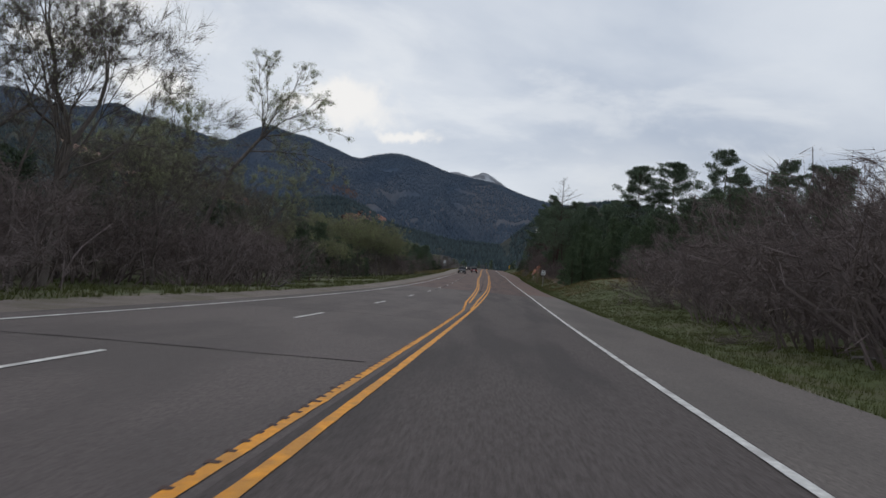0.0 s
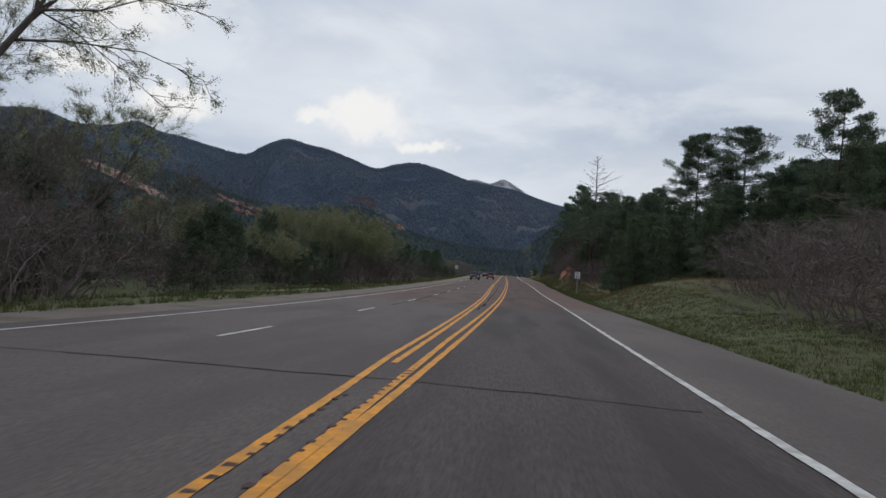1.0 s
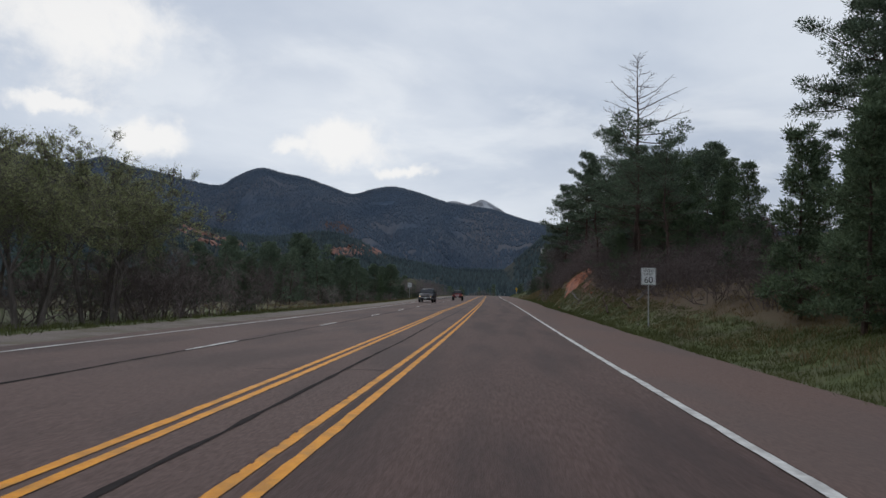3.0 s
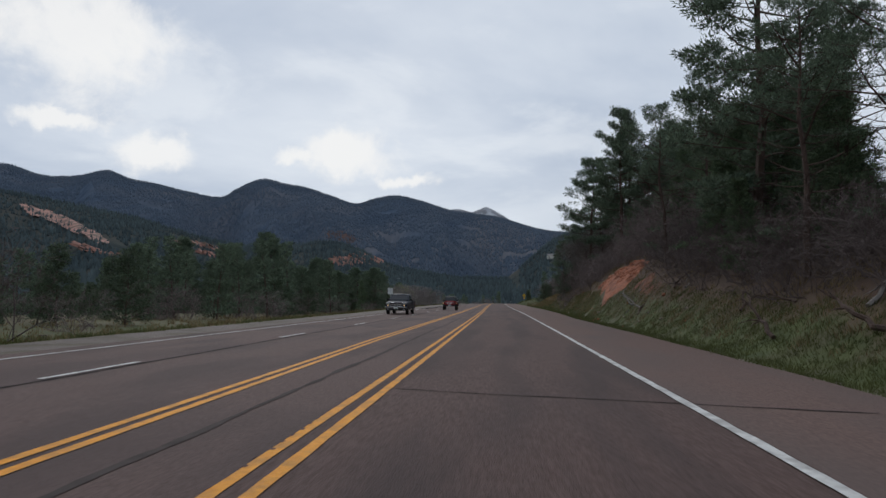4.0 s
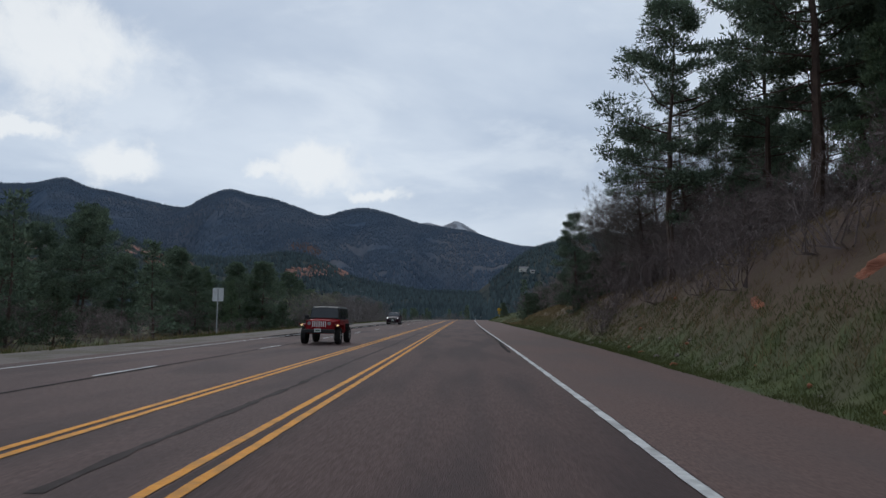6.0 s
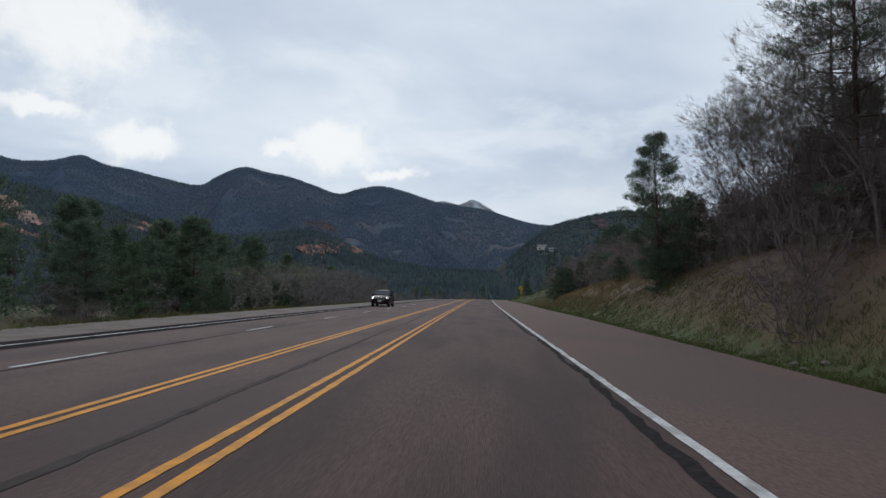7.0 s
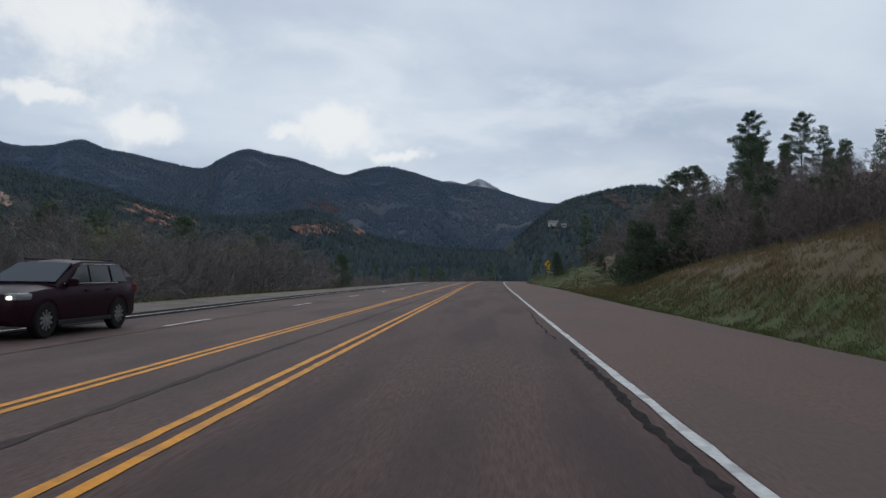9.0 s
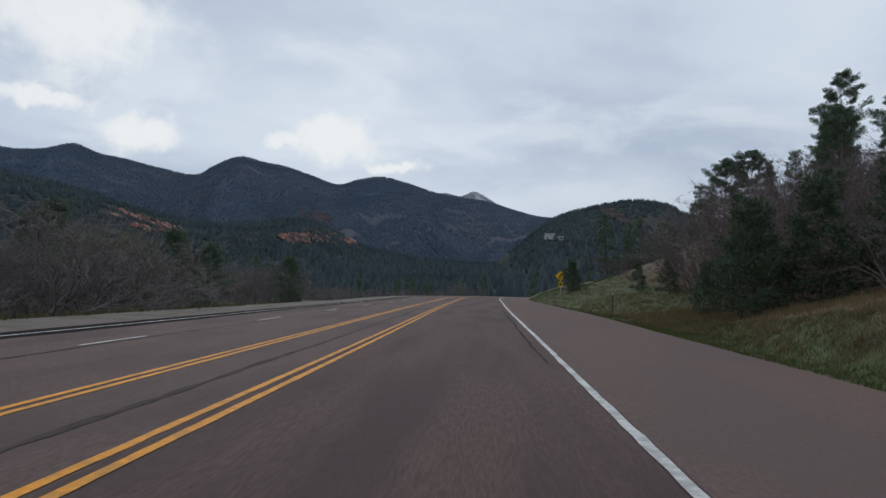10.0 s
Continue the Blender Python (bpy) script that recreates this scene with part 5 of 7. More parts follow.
def grass(name, label, seed, n, mat, xf, y0, y1, length, width, thin=None, tuft=9, spread=0.10):
    """Tufts of blades that lean out from their middle."""
    rng = np.random.default_rng(seed)
    n //= tuft
    y = y0 + (y1 - y0) * rng.random(n)
    x = xf(rng, y)
    if thin is not None:
        k = vnoise(x, y, 2.6, seed) * 0.7 + vnoise(x, y, 0.7, seed + 1) * 0.7 + rng.normal(0, 0.15, n) > thin
        x, y = x[k], y[k]
    u = x - axis_x(y) - verge_r(y)
    k = (y < ROCK_Y[0]) | (y > ROCK_Y[-1]) | (u < np.interp(y, ROCK_Y, ROCK_LOW) + 0.1) | (u > np.interp(y, ROCK_Y, ROCK_HIGH))
    x, y = x[k], y[k]
    size = np.repeat(rng.uniform(0.5, 1.4, len(x)), tuft)
    x, y = np.repeat(x, tuft), np.repeat(y, tuft)
    off = rng.normal(0, spread, (len(x), 2)) * size[:, None]
    x, y = x + off[:, 0], y + off[:, 1]
    pts = np.stack([x, y, ground_z(x, y) - 0.02], 1)
    d = rng.normal(0, 0.25, (len(x), 3))
    d[:, :2] += off / spread * 0.3
    d[:, 2] = 1
    d /= np.linalg.norm(d, axis=1)[:, None]
    v, f = blades(rng, pts, d, length, width)
    v = v.reshape(-1, 3, 3)
    v[:, 2] = pts + (v[:, 2] - pts) * size[:, None]
    return tagged(new(name, mesh_of(name, v.reshape(-1, 3), f, mat)), label, "grass", kind="stuff")


green_band = lambda rng, y: axis_x(y) + verge_r(y) + 0.25 + np.interp(y, [0, 60, 90, 130, 170, 190, 230, 245, 262, 320, 345], [10, 8.5, 6, 3.6, 4.0, 3.2, 3.8, 5.0, 2.6, 3.6, 11.0]) * rng.random(len(y)) ** 1.1
right_band = lambda a, b, p=1.0: (lambda rng, y: axis_x(y) + verge_r(y) + a + (b - a) * rng.random(len(y)) ** p)
left_band = lambda a, b, p=1.0: (lambda rng, y: axis_x(y) + verge_l(y) - a - (b - a) * rng.random(len(y)) ** p)
grass("verge_grass", "short green spring grass on the verge", 81, 330000, M_GRASS, green_band, 6, 385, 0.17, 0.011, -0.6)
grass("bank_grass", "dry tan bunch grass on the bank", 82, 210000, M_DRY, right_band(1.8, 15), 80, 350, 0.30, 0.011, -0.15)
grass("bunch_grass", "tan bunch grass on the steep bank", 85, 60000, M_DRY, right_band(1.4, 10), 258, 335, 0.36, 0.010, -0.3, 14, 0.07)
grass("left_verge_grass", "mixed green grass beside the shoulder", 83, 70000, M_GRASS, left_band(0.1, 12, 1.5), 15, 330, 0.24, 0.02, -0.4)
grass("left_dry_grass", "dry tan grass on the flats", 84, 44000, M_DRY, left_band(0.6, 26, 1.3), 138, 340, 0.34, 0.022, -0.1)


# ---- vehicles and road furniture ----
def box(bm, cx, cy, cz, sx, sy, sz, taper=1.0):
    """A box whose top is narrowed by taper."""
    vs = []
    for k, (dz, f) in enumerate(((-0.5, 1.0), (0.5, taper))):
        for dx, dy in ((-0.5, -0.5), (0.5, -0.5), (0.5, 0.5), (-0.5, 0.5)):
            vs.append(bm.verts.new((cx + dx * sx * f, cy + dy * sy * f, cz + dz * sz)))
    for f in ((3, 2, 1, 0), (4, 5, 6, 7), (0, 1, 5, 4), (1, 2, 6, 5), (2, 3, 7, 6), (3, 0, 4, 7)):
        bm.faces.new([vs[i] for i in f])
    return vs


def bm_mesh(name, bm, mat, bevel=0.0, smooth=False):
    if bevel:
        bmesh.ops.bevel(bm, geom=list(bm.edges), offset=bevel, segments=2, affect="EDGES", profile=0.6)
    bmesh.ops.recalc_face_normals(bm, faces=list(bm.faces))
    me = bpy.data.meshes.new(name)
    bm.to_mesh(me)
    bm.free()
    me.materials.append(mat)
    if smooth:
        for p in me.polygons:
            p.use_smooth = True
    return me


def box_part(name, parent, mat, dims, bevel=0.01, label="", taper=1.0):
    bm = bmesh.new()
    box(bm, *dims, taper)
    return part(name, bm_mesh(name, bm, mat, bevel), parent, label)


def loft(name, sections, mat, smooth=True):
    """A symmetric shell through half sections of (x, z) points, one per station y."""
    bm = bmesh.new()
    rings = []
    for y, pts in sections:
        full = [(x, z) for x, z in pts] + [(-x, z) for x, z in reversed(pts)]
        rings.append([bm.verts.new((x, y, z)) for x, z in full])
    n = len(rings[0])
    for a, b in zip(rings, rings[1:]):
        for i in range(n):
            bm.faces.new((a[i], a[(i + 1) % n], b[(i + 1) % n], b[i]))
    bm.faces.new(rings[0])
    bm.faces.new(list(reversed(rings[-1])))
    me = bm_mesh(name, bm, mat)
    if smooth:
        me.polygons.foreach_set("use_smooth", np.ones(len(me.polygons), dtype=bool))
        me.set_sharp_from_angle(angle=radians(32))
    return me


def half_section(w, zb, zt, shoulder=0.10, tuck=0.06, crown=0.03):
    return [(0.01, zb), (w - tuck, zb), (w - 0.01, zb + 0.10), (w, (zb + zt) / 2), (w - 0.02, zt - shoulder), (w - 0.07, zt - shoulder * 0.25), (w * 0.55, zt + crown * 0.7), (0.01, zt + crown)]


def disc(name, r, depth, mat, n=28, inner=0.0, bevel=0.02):
    """A wheel-like ring or disc about the x axis."""
    bm = bmesh.new()
    prof = [(inner, -depth / 2), (r - bevel, -depth / 2), (r, -depth / 2 + bevel), (r, depth / 2 - bevel), (r - bevel, depth / 2), (inner, depth / 2)]
    rings = [[bm.verts.new((x, rr * math.cos(2 * math.pi * i / n), rr * math.sin(2 * math.pi * i / n))) for rr, x in prof] for i in range(n)]
    m = len(prof)
    for i in range(n):
        a, b = rings[i], rings[(i + 1) % n]
        for j in range(m - 1 if inner == 0 else m):
            bm.faces.new((a[j], a[(j + 1) % m], b[(j + 1) % m], b[j]))
    if inner == 0:
        bmesh.ops.remove_doubles(bm, verts=list(bm.verts), dist=0.001)
    return bm_mesh(name, bm, mat, smooth=False)


def glossy(name, c, rough=0.36, coat=0.0, metal=0.0, spec=0.02):
    m = material(name, c, tuple(q * 1.25 for q in c), scale=4, rough=rough, metal=metal, spec=spec)
    m.node_tree.nodes["Principled BSDF"].inputs["Coat Weight"].default_value = coat
    return m


def glow(name, c, strength):
    m = material(name, c, rough=0.2)
    p = m.node_tree.nodes["Principled BSDF"]
    p.inputs["Emission Color"].default_value = (*c, 1)
    p.inputs["Emission Strength"].default_value = strength
    return m


M_NAVY = glossy("dark_navy_paint", (0.007, 0.010, 0.021), 0.33, 0.03, 0.0, 0.06)
M_MAROON = glossy("maroon_paint", (0.021, 0.008, 0.013), 0.34, 0.03, 0.0, 0.06)
M_RED = glossy("red_paint", (0.20, 0.016, 0.02), 0.4, 0.1)
M_BLACKTOP = material("black_hardtop", (0.015, 0.015, 0.016), (0.025, 0.025, 0.026), scale=20, rough=0.6)
M_GLASS = glossy("dark_window_glass", (0.010, 0.013, 0.017), 0.08, 0.0, 0.0, 0.45)
M_RUBBER = material("tyre_rubber", (0.012, 0.012, 0.012), (0.022, 0.021, 0.02), scale=15, rough=0.9)
M_ALLOY = material("wheel_alloy", (0.25, 0.25, 0.26), (0.36, 0.36, 0.37), scale=12, rough=0.35, metal=0.8)
M_CHROME = material("chrome", (0.62, 0.63, 0.65), (0.72, 0.73, 0.75), scale=9, rough=0.16, metal=1.0)
M_DULLCHROME = material("dull_chrome", (0.22, 0.225, 0.235), (0.30, 0.305, 0.315), scale=9, rough=0.25, metal=1.0)
M_PLASTIC = material("black_plastic", (0.018, 0.018, 0.019), (0.028, 0.028, 0.029), scale=18, rough=0.65)
M_PLATE = material("plate_white", (0.55, 0.57, 0.56), (0.62, 0.63, 0.62), scale=9, rough=0.5)
M_PLATEBAR = material("plate_bar", (0.05, 0.12, 0.07), (0.06, 0.14, 0.08), scale=9, rough=0.5)
M_LENS = glossy("clear_lamp_lens", (0.22, 0.23, 0.24), 0.08, 0.5)
M_LAMP = glow("lit_headlamp", (1.0, 0.93, 0.80), 4.0)
M_AMBER = glow("lit_amber_lamp", (1.0, 0.66, 0.32), 0.7)
M_GALV = material("galvanised_steel", (0.36, 0.37, 0.38), (0.46, 0.47, 0.48), scale=14, rough=0.5, metal=0.6)
M_SIGNWHITE = material("white_sign_sheeting", (0.60, 0.61, 0.61), (0.70, 0.71, 0.71), scale=5, rough=0.5)
M_SIGNBACK = material("bare_sign_back", (0.48, 0.49, 0.50), (0.58, 0.59, 0.60), scale=4, rough=0.5)
M_SIGNBLACK = material("black_sign_ink", (0.012, 0.012, 0.012), (0.02, 0.02, 0.02), scale=9, rough=0.6)
M_SIGNYELLOW = material("yellow_sign_sheeting", (0.70, 0.40, 0.02), (0.80, 0.47, 0.035), scale=4, rough=0.5)
M_POLE = material("weathered_pole", (0.05, 0.042, 0.036), (0.085, 0.07, 0.06), scale=5, bump=0.4, stretch=(1, 1, 0.2))
M_WALLW = material("cream_wall", (0.50, 0.48, 0.44), (0.60, 0.58, 0.53), scale=0.5, rough=0.9)
M_ROOF = material("grey_roof", (0.16, 0.15, 0.15), (0.22, 0.21, 0.21), scale=0.6, rough=0.9)
M_PANE = glossy("house_pane", (0.03, 0.035, 0.04), 0.1, 0.0)


def wheel(car, x, y, r, width, rim_mat, spokes):
    w = part("wheel", disc("wheel", r * 0.62, width * 0.7, M_PLASTIC), car)
    w.location = (x, y, r)
    part("tyre", disc("tyre", r, width, M_RUBBER, 32, r * 0.60, 0.03), w)
    side = 1 if x > 0 else -1
    bm = bmesh.new()
    for i in range(spokes):
        a = 2 * math.pi * i / spokes
        vs = box(bm, side * width * 0.42, 0, r * 0.30, 0.04, r * 0.20, r * 0.56, 0.75)
        bmesh.ops.rotate(bm, verts=vs, cent=(0, 0, 0), matrix=Matrix.Rotation(a, 3, "X"))
    vs = box(bm, side * width * 0.43, 0, 0, 0.05, r * 0.26, r * 0.26)
    part("rim", bm_mesh("rim", bm, rim_mat, 0.008), w, "silver spoked rim")
    return w


def arch(car, x, y, r, mat):
    """A dark wheel opening with a lip, proud of the flank."""
    bm = bmesh.new()
    n = 14
    outer, inner = [], []
    for i in range(n + 1):
        a = math.pi * i / n
        outer.append(bm.verts.new((x, y + (r + 0.10) * math.cos(a), r * 0.98 + (r + 0.10) * math.sin(a))))
        inner.append(bm.verts.new((x - math.copysign(0.16, x), y + (r + 0.03) * math.cos(a), r * 0.98 + (r + 0.03) * math.sin(a))))
    for i in range(n):
        bm.faces.new((outer[i], outer[i + 1], inner[i + 1], inner[i]))
    c = bm.verts.new((x - math.copysign(0.16, x), y, r * 0.98))
    for i in range(n):
        bm.faces.new((inner[i], inner[i + 1], c))
    part("wheel_arch", bm_mesh("wheel_arch", bm, mat), car)


def window(car, name, pts, mat=M_GLASS, thick=0.012):
    """A flat pane through corner points, with a little depth."""
    bm = bmesh.new()
    p = [Vector(q) for q in pts]
    nrm = (p[1] - p[0]).cross(p[2] - p[1]).normalized()
    a = [bm.verts.new(q + nrm * thick) for q in p]
    b = [bm.verts.new(q - nrm * thick) for q in p]
    bm.faces.new(a)
    bm.faces.new(list(reversed(b)))
    for i in range(len(p)):
        j = (i + 1) % len(p)
        bm.faces.new((a[i], b[i], b[j], a[j]))
    return part(name, bm_mesh(name, bm, mat), car)


def mirror_pair(car, x, y, z, mat):
    for s in (-1, 1):
        bm = bmesh.new()
        box(bm, s * (x + 0.12), y, z, 0.22, 0.10, 0.17)
        box(bm, s * (x + 0.01), y + 0.02, z - 0.06, 0.12, 0.05, 0.05)
        part("wing_mirror", bm_mesh("wing_mirror", bm, mat, 0.02), car)


def plate(car, y, z):
    pl = box_part("number_plate", car, M_PLATE, (0, y, z, 0.31, 0.012, 0.155), 0.004)
    box_part("plate_bar", pl, M_PLATEBAR, (0, y - 0.009, z, 0.22, 0.006, 0.06), 0.0)


def pickup_truck():
    t = thing("pickup_truck", "dark navy extended-cab pickup truck with chrome grille, headlights lit", "pickup truck")
    hs = half_section
    part("body", loft("body", [(-2.86, hs(0.86, 0.62, 0.98)), (-2.78, hs(0.95, 0.48, 1.06)), (-2.4, hs(0.99, 0.45, 1.12)), (-1.6, hs(1.0, 0.45, 1.17)), (-1.25, hs(1.0, 0.45, 1.20)), (0.9, hs(1.0, 0.45, 1.20)), (0.93, hs(1.0, 0.45, 1.22))], M_NAVY), t)
    # load bed with rails and an open top
    bm = bmesh.new()
    for s in (-1, 1):
        box(bm, s * 0.95, 1.93, 0.86, 0.10, 1.94, 0.76)
    box(bm, 0, 2.88, 0.86, 2.0, 0.08, 0.76)
    box(bm, 0, 0.99, 0.86, 1.9, 0.06, 0.76)
    box(bm, 0, 1.93, 0.60, 1.86, 1.9, 0.08)
    part("cargo_bed", bm_mesh("cargo_bed", bm, M_NAVY, 0.02), t)
    cab = lambda w, zt: [(0.01, 1.15), (w + 0.12, 1.15), (w + 0.06, 1.42), (w, zt - 0.10), (w - 0.07, zt - 0.02), (0.01, zt + 0.02)]
    part("cab", loft("cab", [(-1.22, [(0.01, 1.15), (0.94, 1.15), (0.93, 1.17), (0.92, 1.18), (0.88, 1.19), (0.01, 1.20)]), (-0.52, cab(0.80, 1.80)), (-0.25, cab(0.81, 1.86)), (0.62, cab(0.81, 1.86)), (0.78, cab(0.80, 1.80)), (0.92, cab(0.84, 1.25))], M_NAVY), t)
    window(t, "windscreen", [(-0.86, -1.16, 1.24), (0.86, -1.16, 1.24), (0.73, -0.57, 1.76), (-0.73, -0.57, 1.76)], thick=0.045)
    for s in (-1, 1):
        window(t, "side_window", [(s * 0.925, -0.86, 1.27), (s * 0.925, 0.14, 1.27), (s * 0.835, 0.14, 1.72), (s * 0.835, -0.46, 1.72)])
        window(t, "side_window", [(s * 0.925, 0.22, 1.27), (s * 0.925, 0.66, 1.27), (s * 0.835, 0.62, 1.72), (s * 0.835, 0.22, 1.72)])
        box_part("side_moulding", t, M_PLASTIC, (s * 1.005, -0.15, 0.78, 0.02, 2.0, 0.07), 0.006)
        box_part("step_rail", t, M_CHROME, (s * 0.93, -0.1, 0.42, 0.10, 2.2, 0.06), 0.015)
        box_part("door_handle", t, M_PLASTIC, (s * 1.0, -0.02, 1.08, 0.03, 0.16, 0.035), 0.006)
        box_part("headlight", t, M_LENS, (s * 0.76, -2.82, 0.95, 0.34, 0.12, 0.12), 0.03)
        box_part("turn_lamp", t, M_AMBER, (s * 0.74, -2.85, 0.80, 0.12, 0.08, 0.06), 0.02, "lit amber lamp")
        box_part("fog_lamp", t, M_LENS, (s * 0.72, -2.97, 0.46, 0.13, 0.04, 0.10), 0.02)
        box_part("tail_light", t, M_RED, (s * 0.96, 2.90, 0.98, 0.10, 0.06, 0.36), 0.01)
        for y in (-1.82, 1.82):
            arch(t, s * 1.012, y, 0.38, M_PLASTIC)
            wheel(t, s * 0.87, y, 0.38, 0.25, M_ALLOY, 6)
    gr = box_part("grille", t, M_PLASTIC, (0, -2.83, 0.88, 1.12, 0.08, 0.34), 0.02)
    for z in (0.74, 0.89, 1.04):
        box_part("grille_bar", gr, M_CHROME, (0, -2.88, z, 1.16, 0.03, 0.035), 0.008, "chrome grille bar")
    bm = bmesh.new()
    box(bm, 0, -2.905, 0.89, 0.26, 0.03, 0.07)
    part("badge", bm_mesh("badge", bm, M_CHROME, 0.012), gr, "plain bright badge")
    box_part("front_bumper", t, M_DULLCHROME, (0, -2.90, 0.62, 1.92, 0.20, 0.16), 0.04, "chrome front bumper")
    box_part("front_valance", t, M_PLASTIC, (0, -2.86, 0.45, 1.80, 0.20, 0.20), 0.05)
    box_part("rear_bumper", t, M_CHROME, (0, 2.98, 0.60, 1.85, 0.14, 0.16), 0.03)
    plate(t, -3.005, 0.55)
    mirror_pair(t, 0.93, -0.72, 1.32, M_PLASTIC)
    for s in (-0.35, 0.35):
        box_part("wiper", t, M_PLASTIC, (s, -1.14, 1.245, 0.5, 0.03, 0.02), 0.0)
    return t


def suv():
    t = thing("sport_utility_vehicle", "dark maroon sport utility vehicle with chrome window trim and roof rails", "car")
    hs = half_section
    part("body", loft("body", [(-2.36, hs(0.72, 0.42, 0.78, 0.14)), (-2.26, hs(0.86, 0.30, 0.90, 0.14)), (-1.9, hs(0.92, 0.26, 0.99)), (-1.1, hs(0.92, 0.26, 1.06)), (-0.9, hs(0.92, 0.26, 1.08)), (1.6, hs(0.92, 0.26, 1.13)), (2.2, hs(0.90, 0.30, 1.12)), (2.38, hs(0.80, 0.42, 1.02))], M_MAROON), t)
    gh = lambda w, zt: [(0.01, 1.02), (w + 0.17, 1.02), (w + 0.10, 1.25), (w, zt - 0.12), (w - 0.08, zt - 0.02), (0.01, zt + 0.02)]
    part("cabin", loft("cabin", [(-1.05, [(0.01, 1.02), (0.88, 1.02), (0.87, 1.05), (0.86, 1.07), (0.80, 1.08), (0.01, 1.10)]), (-0.15, gh(0.70, 1.55)), (0.2, gh(0.72, 1.63)), (1.3, gh(0.72, 1.64)), (1.95, gh(0.68, 1.58)), (2.28, gh(0.66, 1.16))], M_MAROON), t)
    window(t, "windscreen", [(-0.80, -0.98, 1.12), (0.80, -0.98, 1.12), (0.66, -0.20, 1.53), (-0.66, -0.20, 1.53)], thick=0.045)
    window(t, "rear_window", [(-0.66, 2.27, 1.18), (0.66, 2.27, 1.18), (0.60, 2.02, 1.54), (-0.60, 2.02, 1.54)], thick=0.03)
    for s in (-1, 1):
        for y0, y1, u0, u1 in ((-0.62, 0.20, -0.05, 0.20), (0.27, 1.10, 0.27, 1.06), (1.20, 1.86, 1.17, 1.62)):
            window(t, "side_window", [(s * 0.865, y0, 1.14), (s * 0.865, y1, 1.14), (s * 0.765, u1, 1.52), (s * 0.765, u0, 1.52)])
        box_part("window_trim", t, M_CHROME, (s * 0.880, 0.3, 1.115, 0.02, 2.2, 0.03), 0.006, "chrome window trim")
        box_part("window_trim", t, M_CHROME, (s * 0.760, 0.70, 1.545, 0.02, 1.5, 0.025), 0.006, "chrome window trim")
        box_part("roof_rail", t, M_PLASTIC, (s * 0.60, 0.75, 1.655, 0.05, 1.7, 0.05), 0.015)
        box_part("headlight", t, M_LENS, (s * 0.75, -2.10, 0.87, 0.32, 0.46, 0.15), 0.06)
        box_part("lamp", t, M_LAMP, (s * 0.72, -2.34, 0.85, 0.11, 0.03, 0.06), 0.02, "lit headlamp")
        box_part("tail_light", t, M_RED, (s * 0.80, 2.26, 0.98, 0.16, 0.16, 0.22), 0.03)
        box_part("door_handle", t, M_MAROON, (s * 0.925, 0.02, 0.96, 0.03, 0.17, 0.035), 0.008)
        box_part("door_handle", t, M_MAROON, (s * 0.925, 0.95, 0.97, 0.03, 0.17, 0.035), 0.008)
        box_part("sill", t, M_PLASTIC, (s * 0.90, 0.05, 0.30, 0.06, 2.2, 0.10), 0.02)
        for y in (-1.45, 1.41):
            arch(t, s * 0.932, y, 0.36, M_PLASTIC)
            wheel(t, s * 0.82, y, 0.37, 0.23, M_ALLOY, 10)
    gr = box_part("grille", t, M_PLASTIC, (0, -2.37, 0.76, 0.90, 0.06, 0.24), 0.04)
    for z in (0.66, 0.78, 0.88):
        box_part("grille_bar", gr, M_CHROME, (0, -2.41, z, 0.94, 0.03, 0.025), 0.008, "chrome grille bar")
    box_part("lower_grille", t, M_PLASTIC, (0, -2.36, 0.44, 1.1, 0.08, 0.14), 0.03)
    plate(t, -2.43, 0.56)
    mirror_pair(t, 0.86, -0.62, 1.14, M_MAROON)
    for s in (-0.3, 0.3):
        box_part("wiper", t, M_PLASTIC, (s, -0.97, 1.125, 0.5, 0.03, 0.02), 0.0)
    return t


